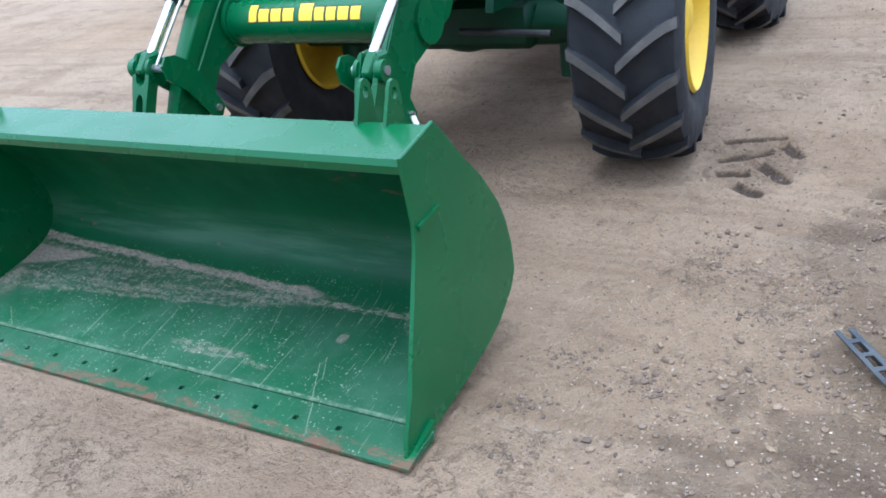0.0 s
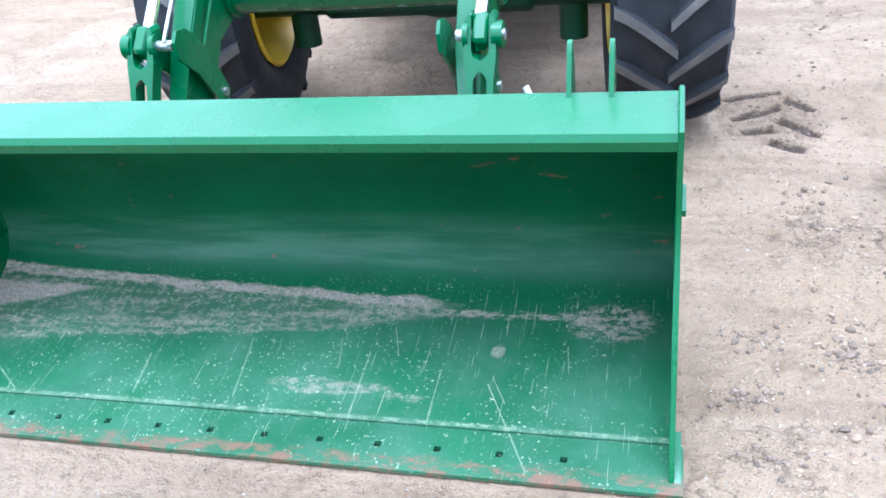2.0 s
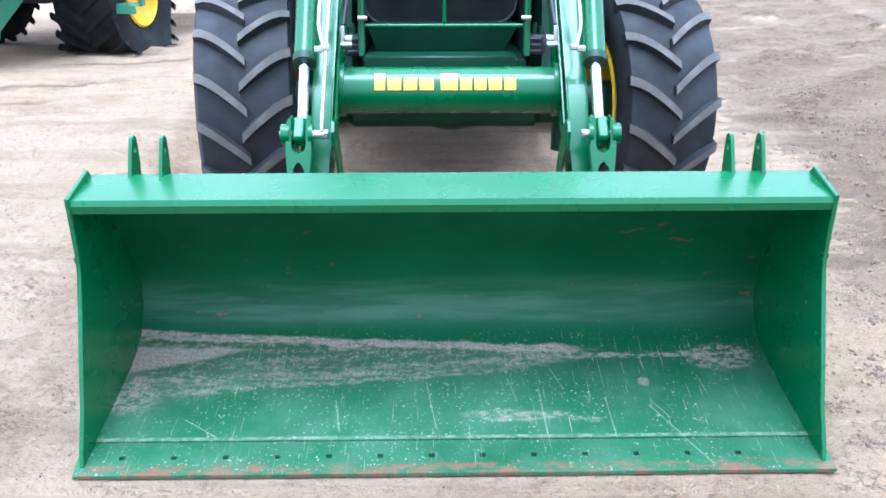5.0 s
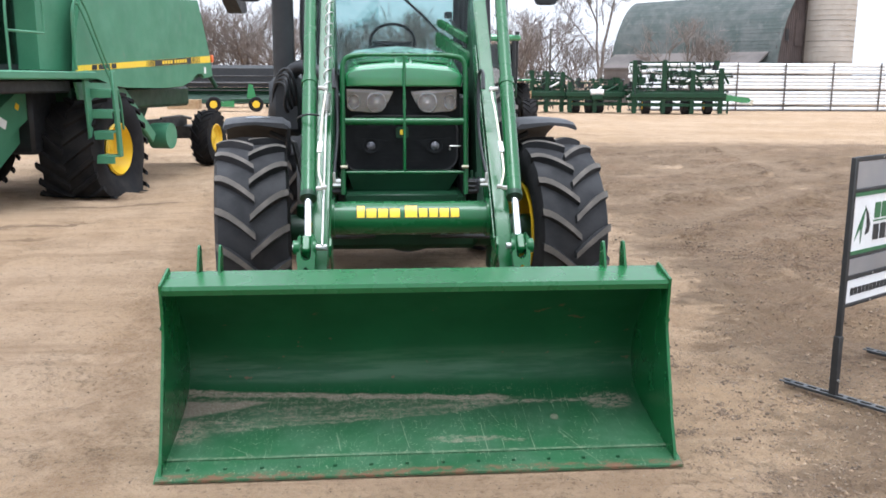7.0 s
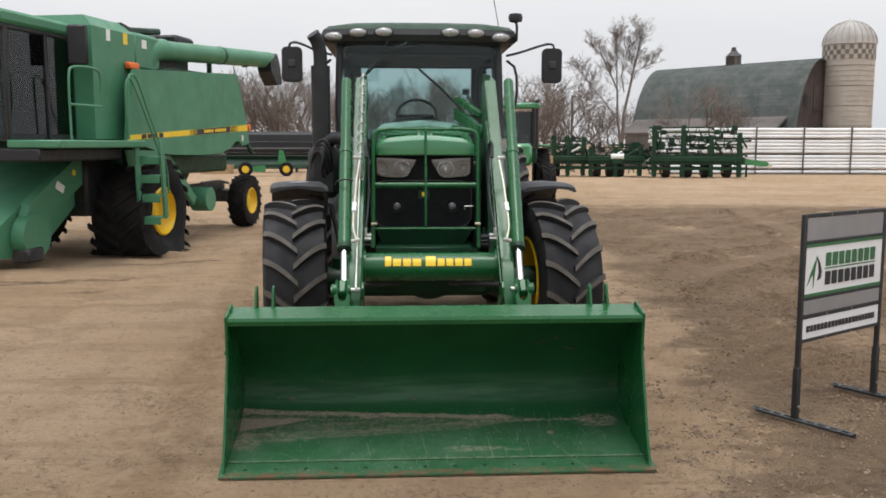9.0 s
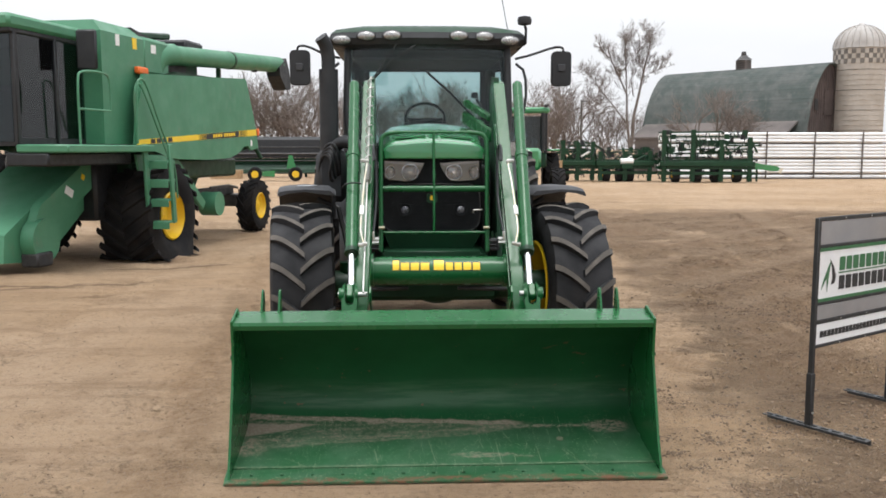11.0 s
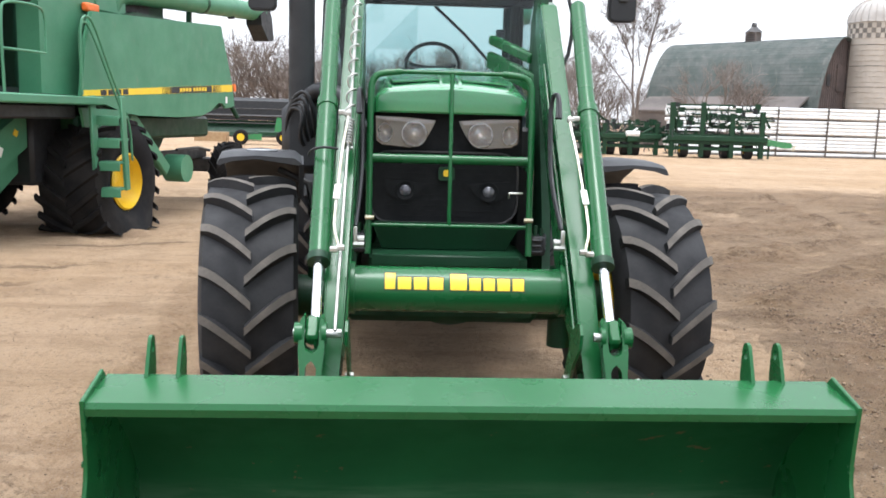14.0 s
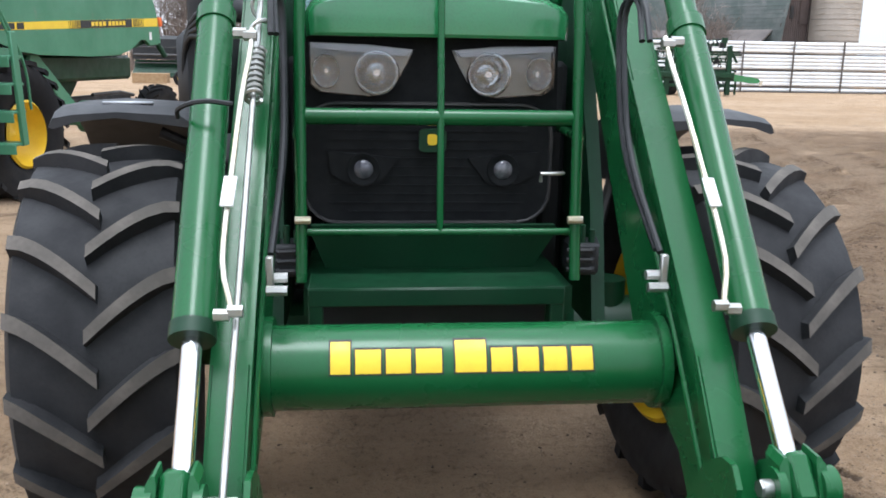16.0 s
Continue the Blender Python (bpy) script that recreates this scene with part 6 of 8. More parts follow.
# ---- the dealer's sign on slotted feet ----
def build_sign():
    a, b = Vector((2.392, 0.79, 0)), Vector((3.235, 1.34, 0))
    ax = (b - a).normalized()
    L = (b - a).length
    ang = math.degrees(math.atan2(ax.y, ax.x))
    root = thing("yard_sign", "black-framed sign with grey and white panels on slotted steel feet", "sign", pose(a.x, a.y, 0, 0, 0, ang))
    for x in (0.0, L):
        post = part("post", add_box(B(), (x, 0, 0.72), (0.032, 0.03, 1.33), None, 0.003), M_SIGNBLACK, root, "black square-tube post")
        part("sleeve", add_box(B(), (x, 0, 0.2), (0.042, 0.04, 0.36), None, 0.003), M_SIGNBLACK, post)
        part("foot_bolt", add_rod(B(), (x, -0.03, 0.12), (x, 0.03, 0.12), 0.008, 6), M_ZINC, post)
        # foot: angle iron with a row of slots
        bm = B()
        n = 9
        for k in range(n):
            y = -0.4 + 0.72 * (k + 0.5) / n
            seg = 0.72 / n
            add_box(bm, (x - 0.022, y, 0.035), (0.016, seg, 0.006))
            add_box(bm, (x + 0.022, y, 0.035), (0.016, seg, 0.006))
            add_box(bm, (x, y - seg * 0.37, 0.035), (0.028, seg * 0.26, 0.006))
        add_box(bm, (x + 0.032, -0.04, 0.018), (0.005, 0.72, 0.036))
        part("foot", bm, M_FOOT, root, "slotted steel angle foot")
    for z in (1.375, 1.2, 0.83, 0.71, 0.55):
        part("rail", add_box(B(), (L / 2, 0, z), (L - 0.033, 0.024, 0.026 if z in (1.375, 0.71) else 0.02), None, 0.003), M_SIGNBLACK, root)
    w = L - 0.034
    for z0, z1, mat, lab in ((1.212, 1.36, M_SIGNGREY, "plain grey metal panel"), (0.842, 1.188, M_SIGNWHITE, "white panel with logo shapes"), (0.724, 0.818, M_SIGNGREY, "plain grey metal panel"), (0.562, 0.695, M_SIGNWHITE, "white panel with a dark bar")):
        part("panel", add_box(B(), (L / 2, -0.004, (z0 + z1) / 2), (w, 0.008, z1 - z0), None, 0.002), mat, root, lab)
    y = -0.0115
    def plate(nm, poly, mat, lab=""):
        return part(nm, add_prism(B(), poly, y, y + 0.003, "y"), mat, root, lab)
    plate("border", [(0.018, 1.168), (L - 0.018, 1.168), (L - 0.018, 1.19), (0.018, 1.19)], M_INKGREEN, "green border line")
    plate("border", [(0.018, 0.841), (L - 0.018, 0.841), (L - 0.018, 0.862), (0.018, 0.862)], M_INKGREEN)
    plate("logo_mark", [(0.05, 0.92), (0.08, 0.99), (0.13, 1.07), (0.15, 1.1), (0.14, 1.04), (0.13, 0.99), (0.12, 0.9), (0.11, 0.99), (0.09, 0.97)], M_INKGREEN, "dark leaf-shaped mark")
    plate("logo_mark", [(0.145, 1.11), (0.19, 1.06), (0.215, 1.0), (0.205, 0.955), (0.165, 0.945), (0.18, 0.99), (0.17, 1.05)], M_INK)
    def bars(x0, x1, z0, z1, n, mat):
        st = (x1 - x0) / n
        for k in range(n):
            plate("text_bar", rounded(st * 0.8, z1 - z0, 0.006, 2, x0 + st * (k + 0.5), (z0 + z1) / 2), mat)
    bars(0.25, 0.9, 1.03, 1.12, 8, M_INKGREEN)
    plate("rule", [(0.25, 1.012), (0.9, 1.012), (0.9, 1.02), (0.25, 1.02)], M_INKGREEN)
    bars(0.25, 0.9, 0.905, 0.995, 8, M_INK)
    bars(0.06, L - 0.07, 0.605, 0.648, 20, M_INK)
    for x in (0.3, 0.62):
        for z in (1.375, 0.71, 0.55):
            part("rivet", add_rod(B(), (x, -0.014, z), (x, -0.008, z), 0.006, 8), M_ZINC, root)
    return root


build_sign()

# ---- the old combine harvester ----
def build_combine():
    root = thing("combine_harvester", "old green combine harvester with yellow stripe, one flat front tyre", "combine harvester", pose(-6.08, 11.19, -0.13, 0, 0, -12.5))
    up = 0.13
    G = M_OLDGREEN
    # body: inner shell and the two side shields
    body = [(0.15, 1.75), (0.5, 1.62), (3.0, 1.6), (4.3, 1.75), (5.0, 1.9), (4.9, 2.4), (4.4, 3.3), (1.4, 3.25), (0.2, 3.0)]
    part("body", add_prism(B(), [(y, z + up) for y, z in body], -1.36, 1.36), M_DARKSHADEGREEN, root)
    shield = [(-0.42, 1.82), (0.2, 1.78), (0.75, 1.66), (1.2, 1.62), (2.6, 1.6), (3.5, 1.62), (3.95, 1.72), (4.25, 1.9), (4.45, 1.9), (4.6, 1.78), (5.06, 1.82), (4.96, 2.26), (4.44, 3.36), (-0.08, 3.1), (-0.3, 2.6)]
    for s in (-1, 1):
        bm = add_prism(B(), [(y, z + up) for y, z in shield], s * 1.39, s * 1.46)
        bmesh.ops.bevel(bm, geom=[e for e in bm.edges if abs(e.verts[0].co.x - e.verts[1].co.x) < 1e-6], offset=0.02, segments=2, affect="EDGES")
        side = part("side_shield", bm, G, root, "large green side shield", 30)
        if s < 0:
            continue
        # tapering yellow stripe with dark blocks where the name and number stand
        def band(nm, y0, y1, f0, f1, lift, mat, lab=""):
            def zz(y, f):
                t = (y + 0.42) / 5.36
                lo, hi = 1.88 + t * 0.24, 1.965 + t * 0.295
                return lo + (hi - lo) * f + up
            return part(nm, add_prism(B(), [(y0, zz(y0, f0)), (y1, zz(y1, f0)), (y1, zz(y1, f1)), (y0, zz(y0, f1))], 1.462, 1.464 + lift), mat, side, lab)
        band("stripe", -0.4, 4.93, 0, 1, 0.0, M_DECAL, "yellow decal stripe")
        band("name_ground", 2.3, 3.95, 0.02, 0.98, 0.003, M_INK, "black name field")
        for k in range(9):
            y = 2.62 + k * 0.118 + (0.06 if k > 3 else 0)
            band("name_block", y, y + 0.085, 0.24, 0.78, 0.006, M_DECAL)
        for k in range(7):
            band("hatch", 1.98 + k * 0.045, 1.99 + k * 0.045 + 0.003 * k, 0.02, 0.98, 0.003, M_INK)
            band("hatch", 4.0 + k * 0.06, 4.035 - 0.004 * k + k * 0.06, 0.02, 0.98, 0.003, M_INK)
        for k in range(4):
            band("number_block", 0.08 + k * 0.21, 0.24 + k * 0.21, 0.08, 0.92, 0.003, M_INK)
        part("warning_label", add_box(B(), (1.468, 4.62, 1.95 + up), (0.006, 0.09, 0.13), None), M_WHITE, side)
    # grain tank with its hipped cover
    tank = [(-1.32, -1.0), (1.24, -1.0), (1.24, 0.36), (-1.32, 0.36)]
    bm = B()
    add_loft(bm, [[(x, y, z + up) for x, y in tank] for z in (1.9, 3.72)] + [[(x * 0.86, max(-0.92, min(0.2, y)), 3.9 + up) for x, y in tank]])
    t = part("grain_tank", bm, G, root, "green grain tank", 20)
    part("tank_box", add_box(B(), (0.3, 0.85, 3.46 + up), (1.86, 0.96, 0.66), None, 0.06), G, root)
    part("tank_lid", add_box(B(), (0.2, 0.9, 3.85 + up), (1.0, 0.7, 0.1), (0, 0, 0), 0.03), M_DARKSHADEGREEN, root)
    for y, mat, w in ((-0.5, M_WHITE, 0.12), (0.05, M_DECAL, 0.14)):
        part("warning_label", add_box(B(), (1.243, y, 3.62 + up), (0.006, w, 0.19)), mat, t)
    part("warning_label", add_box(B(), (1.234, 0.72, 3.6 + up), (0.006, 0.17, 0.15)), M_WHITE, t)
    part("marker_lamp", add_box(B(), (1.3, 0.15, 3.17 + up), (0.1, 0.34, 0.12), None, 0.02), M_ORANGE, root, "orange marker lamp")
    # engine deck behind the tank
    part("engine_deck", add_box(B(), (-0.1, 2.3, 3.5 + up), (2.0, 1.9, 0.6), None, 0.08), M_DARKSHADEGREEN, root)
    part("engine_hood", add_box(B(), (0.35, 1.75, 3.97 + up), (0.8, 1.2, 0.12), (6, 0, 0), 0.03), M_DARKSHADEGREEN, root)
    part("rotary_screen", add_box(B(), (0.6, 3.0, 3.88 + up), (0.7, 0.8, 0.26), None, 0.05), M_BLACK, root)
    part("tank_hatch", add_prism(B(), [(0.2, 3.92 + up), (1.1, 3.78 + up), (1.1, 3.72 + up), (0.2, 3.8 + up)], 0.3, 1.1), M_STEEL, root)
    part("radiator_screen", add_box(B(), (0.95, 2.0, 3.45 + up), (0.08, 1.0, 0.45), None, 0.03), M_BLACK, root)
    part("air_cleaner", add_rod(B(), (0.3, 2.2, 3.82 + up), (0.3, 3.2, 3.86 + up), 0.14, 16), M_BLACK, root)
    part("muffler", add_rod(B(), (0.55, 2.4, 3.72 + up), (0.55, 3.6, 3.78 + up), 0.09, 14), M_STEEL, root)
    # unloading auger swung back along the side
    a0, a1 = (1.12, 1.3, 3.57 + up), (1.5, 6.3, 3.84 + up)
    auger = part("unloading_auger", add_rod(B(), a0, a1, 0.185, 28), G, root, "green unloading auger tube")
    part("auger_elbow", add_tube(B(), [(1.02, 1.05, 3.2 + up), (1.06, 1.1, 3.45 + up), (1.12, 1.3, 3.56 + up), (1.14, 1.6, 3.6 + up)], 0.205, 20, 2), G, auger)
    part("auger_band", add_rod(B(), along(a0, a1, 0.5), along(a0, a1, 0.515), 0.193, 24), M_DARKSHADEGREEN, auger)
    part("auger_spout", add_prism(B(), [(5.95, 3.74 + up), (6.4, 4.0 + up), (6.6, 3.75 + up), (6.72, 3.28 + up), (6.4, 3.24 + up), (6.0, 3.54 + up)], 1.34, 1.68), M_BLACK, auger, "black rubber spout")
    part("auger_lamp", add_rod(B(), (1.42, 5.0, 3.78 + up), (1.42, 5.0, 3.56 + up), 0.07, 12), M_BLACK, auger)
    part("auger_rest", add_box(B(), (1.0, 4.0, 3.45 + up), (0.08, 0.08, 0.5)), M_DARKSHADEGREEN, root)
    # cab: posts, dark glass, roof
    part("cab_glass_side", add_box(B(), (0.9, -1.72, 2.72 + up), (0.012, 1.9, 1.5)), M_DARKGLASS, root, "dark cab side glass").visible_shadow = False
    part("cab_glass_front", add_box(B(), (0.0, -2.72, 2.72 + up), (1.7, 0.012, 1.6)), M_DARKGLASS, root, "dark windscreen").visible_shadow = False
    part("cab_back", add_box(B(), (0, -0.82, 2.7 + up), (1.76, 0.1, 1.6)), M_BLACK, root)
    part("cab_floor", add_box(B(), (0, -1.75, 1.92 + up), (1.8, 1.9, 0.12)), M_BLACK, root)
    part("cab_inner_side", add_box(B(), (-0.88, -1.75, 2.7 + up), (0.04, 1.9, 1.6)), M_BLACK, root)
    part("operator_seat", add_box(B(), (0.05, -1.4, 2.4 + up), (0.55, 0.5, 0.8), None, 0.08), M_SEAT, root)
    part("steering_column", add_tube(B(), [(0.05, -2.3, 2.0 + up), (0.05, -2.15, 2.6 + up)], 0.06, 10), M_SEAT, root)
    for y in (-2.7, -1.75, -0.8):
        part("cab_post", add_box(B(), (0.9, y, 2.7 + up), (0.07, 0.07 if y > -2 else 0.09, 1.62), None, 0.012), M_BLACK, root)
    roof = part("cab_roof", add_box(B(), (0, -1.78, 3.63 + up), (1.95, 2.2, 0.2), None, 0.05), G, root, "green cab roof")
    part("roof_visor", add_box(B(), (0, -1.78, 3.5 + up), (1.86, 2.1, 0.08), None, 0.02), M_BLACK, roof)
    part("cab_mirror", add_box(B(), (1.25, -1.42, 3.36 + up), (0.32, 0.06, 0.62), (0, 0, 12), 0.03), M_BLACK, root, "black mirror")
    part("mirror_arm", add_tube(B(), [(0.92, -0.95, 3.55 + up), (1.15, -1.3, 3.6 + up), (1.25, -1.39, 3.5 + up)], 0.02, 8), M_BLACK, root)
    # landing, railings, ladder
    land = part("landing", add_box(B(), (1.3, -1.5, 1.82 + up), (0.84, 2.5, 0.12), None, 0.02), G, root, "green landing beside the cab")
    # black box paints the shaded gap under the landing
    part("landing_shade", add_box(B(), (1.05, -1.6, 1.66 + up), (0.7, 2.3, 0.2), None, 0.03), M_BLACK, root)
    for pts in ([(1.68, -2.38, 1.85), (1.68, -2.4, 2.85), (1.68, -2.3, 2.96), (1.68, -1.65, 2.98), (1.68, -1.52, 2.88), (1.68, -1.53, 2.4)],
                [(1.68, -2.38, 2.4), (1.68, -1.53, 2.4)],
                [(1.72, -0.82, 1.9), (1.74, -0.85, 2.85), (1.76, -0.75, 2.98), (1.76, -0.55, 2.9), (1.8, -0.2, 2.2), (1.82, 0.25, 1.55), (1.82, 0.3, 0.95)],
                [(1.5, -0.45, 1.9), (1.5, -0.5, 2.7), (1.5, -0.4, 2.95), (1.5, -0.2, 2.85), (1.6, 0.2, 2.0), (1.66, 0.45, 1.5)]):
        part("railing", add_tube(B(), [(x, y, z + up) for x, y, z in pts], 0.018, 8, 2), G, root)
    lad = part("ladder", add_box(B(), (1.62, -0.38, 1.22 + up), (0.05, 0.14, 1.35), (4, 0, 0), 0.01), G, root, "green access ladder")
    part("ladder_side", add_box(B(), (1.98, -0.2, 1.22 + up), (0.05, 0.12, 1.35), (4, 0, 0), 0.01), G, lad)
    for z in (1.6, 1.28, 0.95, 0.57):
        part("tread", add_box(B(), (1.8, -0.2, z + up), (0.36, 0.26, 0.035), None, 0.006), G, lad)
        part("tread_front", add_box(B(), (1.8, -0.34, z - 0.06 + up), (0.36, 0.02, 0.12), None, 0.004), G, lad)
    part("fender_panel", add_prism(B(), [(-0.5, 1.72 + up), (0.55, 1.7 + up), (0.62, 1.5 + up), (0.3, 1.42 + up), (-0.42, 1.45 + up)], 1.46, 1.5), G, root)
    # feeder house and its front drum
    feeder = [(-0.35, 1.7 + up), (-0.75, 1.6 + up), (-2.3, 0.8 + up), (-2.75, 0.55 + up), (-2.8, 0.14 + up), (-2.1, 0.08 + up), (-1.5, 0.28 + up), (-0.35, 1.0 + up)]
    f = part("feeder_house", add_prism(B(), feeder, -0.62, 0.62), G, root, "green feeder house", 30)
    part("feeder_side", add_prism(B(), [(-0.55, 1.62 + up), (-0.85, 1.6 + up), (-2.1, 0.95 + up), (-2.25, 0.7 + up), (-1.95, 0.5 + up), (-0.6, 1.2 + up)], 0.63, 0.78), G, f)
    part("drive_cover", add_rod(B(), (0.64, -2.1, 0.42 + up), (0.86, -2.1, 0.42 + up), 0.34, 20), G, f, "round green drive cover")
    part("coupler", add_box(B(), (0.75, -2.2, 0.14 + up), (0.3, 0.4, 0.22), None, 0.03), M_STEEL, f)
    part("safety_label", add_box(B(), (0.784, -1.35, 1.13 + up), (0.006, 0.22, 0.13), (-26, 0, 0)), M_WHITE, f)
    part("safety_label", add_box(B(), (0.784, -0.95, 1.35 + up), (0.006, 0.09, 0.09), (-26, 0, 0)), M_DECAL, f)
    # black filler box, added to darken the space between feeder house and tyre
    part("underbody_fill", add_box(B(), (0, 0.5, 1.15 + up), (1.7, 2.4, 1.1), None, 0.05), M_BLACK, root)
    # axle, frame, chopper and tail parts
    part("front_axle", add_box(B(), (0, 0.45, 0.85 + up), (2.2, 0.4, 0.4), None, 0.05), M_DARKSHADEGREEN, root)
    part("main_frame", add_box(B(), (0, 2.3, 1.42 + up), (2.2, 4.6, 0.4), None, 0.05), M_DARKSHADEGREEN, root)
    part("separator", add_prism(B(), [(0.6, 1.5 + up), (1.2, 0.75 + up), (3.0, 0.7 + up), (3.8, 1.5 + up)], -0.7, 0.7), M_DARKSHADEGREEN, root)
    part("clean_grain_elevator", add_box(B(), (1.2, 1.85, 1.15 + up), (0.22, 1.6, 0.24), (-38, 0, 0), 0.03), G, root)
    part("return_auger_end", add_rod(B(), (1.05, 2.95, 0.68 + up), (1.42, 2.95, 0.68 + up), 0.25, 16), G, root)
    part("leg", add_box(B(), (0.9, 1.95, 0.4 + up), (0.18, 0.24, 0.6), (8, 0, 0), 0.03), M_BLACK, root)
    part("rear_axle", add_box(B(), (0, 5.35, 0.62 + up), (2.2, 0.3, 0.3), None, 0.04), M_STEEL, root)
    part("rear_frame", add_box(B(), (0.6, 4.3, 0.85 + up), (0.16, 2.2, 0.2), None, 0.02), M_STEEL, root)
    part("chaff_tail", add_prism(B(), [(3.6, 1.7 + up), (4.9, 1.7 + up), (5.2, 1.4 + up), (4.6, 1.25 + up), (3.8, 1.4 + up)], -0.6, 0.6), M_DARKSHADEGREEN, root)
    part("tow_bar", add_tube(B(), [(1.1, 3.2, 1.0 + up), (1.2, 3.9, 1.02 + up), (1.15, 4.5, 0.95 + up)], 0.03, 8), M_STEEL, root)
    part("tail_lamp", add_box(B(), (1.42, 5.1, 2.2 + up), (0.08, 0.1, 0.16), None, 0.02), M_ORANGE, root, "amber tail lamp")
    part("unload_hook", add_rod(B(), (1.4, 5.0, 1.85 + up), (1.5, 5.1, 1.6 + up), 0.05, 10), M_DARKSHADEGREEN, root)
    # wheels
    for s in (-1, 1):
        build_flat_tyre(root, s)
        add_old_wheel("rear_tyre", root, (s * 1.17, 5.4, 0.62), 0.4, 0.62, 0.3, s)
    return root


def lug_ring(w, R, high, lugs, side_list=(-1, 1), sweep=0.4):
    bm = B()
    for side in side_list:
        for k in range(lugs):
            a0 = (k + (0.5 if side > 0 else 0)) * math.tau / lugs
            rows = []
            for i in range(4):
                s = i / 3
                x = side * s * (w / 2 + 0.005)
                th = a0 + sweep * s
                rb, rt = R - 0.02 - 0.07 * max(0, s - 0.7), R + high - 0.03 * s * s
                rows.append([bm.verts.new((x, -r * math.cos(th + d), r * math.sin(th + d))) for r, d in ((rb, -0.06), (rt, -0.04), (rt, 0.04), (rb, 0.06))])
            for a, b in zip(rows, rows[1:]):
                for j in range(3):
                    bm.faces.new((a[j], a[j + 1], b[j + 1], b[j]))
            bm.faces.new(rows[0])
            bm.faces.new(rows[-1][::-1])
    return bm


def add_rim(parent, w, rim, o, c=(0, 0, 0)):
    h = w / 2
    part("rim", add_lathe(B(), [(o * h * 0.9, rim * 1.03), (o * h * 0.95, rim * 0.96), (o * h * 0.6, rim * 0.88), (o * h * 0.35, rim * 0.6), (o * h * 0.5, rim * 0.45), (o * h * 0.5, rim * 0.2), (o * h * 0.6, 0.02)], c, 32, caps=(False, True)), M_YELLOW, parent, "yellow rim")


def add_old_wheel(name, parent, c, w, R, rim, o):
    tyre = part(name, add_lathe(B(), tyre_profile(w, R - 0.035, rim), seg=40, caps=(False, False)), M_OLDRUBBER, parent, "muddy old tyre")
    tyre.location = c
    part("tread", lug_ring(w, R - 0.035, 0.035, 18), M_OLDRUBBER, tyre)
    add_rim(tyre, w, rim, o)
    return tyre


def build_flat_tyre(root, s):
    """A big drive tyre; the visible one has lost its air and spreads on the ground."""
    R, w, rim, low = 0.97, 1.0, 0.43, 0.22 if s > 0 else 0.0
    cz = R - low
    def squash(bm):
        for v in bm.verts:
            z = v.co.z + cz
            if s > 0 and z < 0.42:
                t = (0.42 - z) / 0.52
                v.co.x *= 1 + 0.38 * t * t
                v.co.y *= 1 + 0.22 * t * t
                v.co.z = max(z, 0.42 - (0.42) * min(1, t * 1.22)) - cz
        return bm
    tyre = part("front_tyre", squash(add_lathe(B(), tyre_profile(w, R - 0.05, rim), seg=56, caps=(False, False))), M_OLDRUBBER, root, "flat muddy drive tyre" if s > 0 else "muddy drive tyre")
    tyre.location = (s * 1.19, 0.45, cz)
    part("tread", squash(lug_ring(w, R - 0.05, 0.05, 20)), M_OLDRUBBER, tyre)
    add_rim(tyre, w, rim, s)
    return tyre


build_combine()

# ---- the far side of the yard: implements, pipes, barn, silo, trees ----
def frame_bar(bm, a, b, t=0.05):
    a, b = Vector(a), Vector(b)
    d = b - a
    m = Matrix.Translation((a + b) / 2) @ d.to_track_quat("Z", "Y").to_matrix().to_4x4() @ Matrix.Diagonal((t, t, d.length, 1))
    bmesh.ops.create_cube(bm, size=1, matrix=m)
    return bm


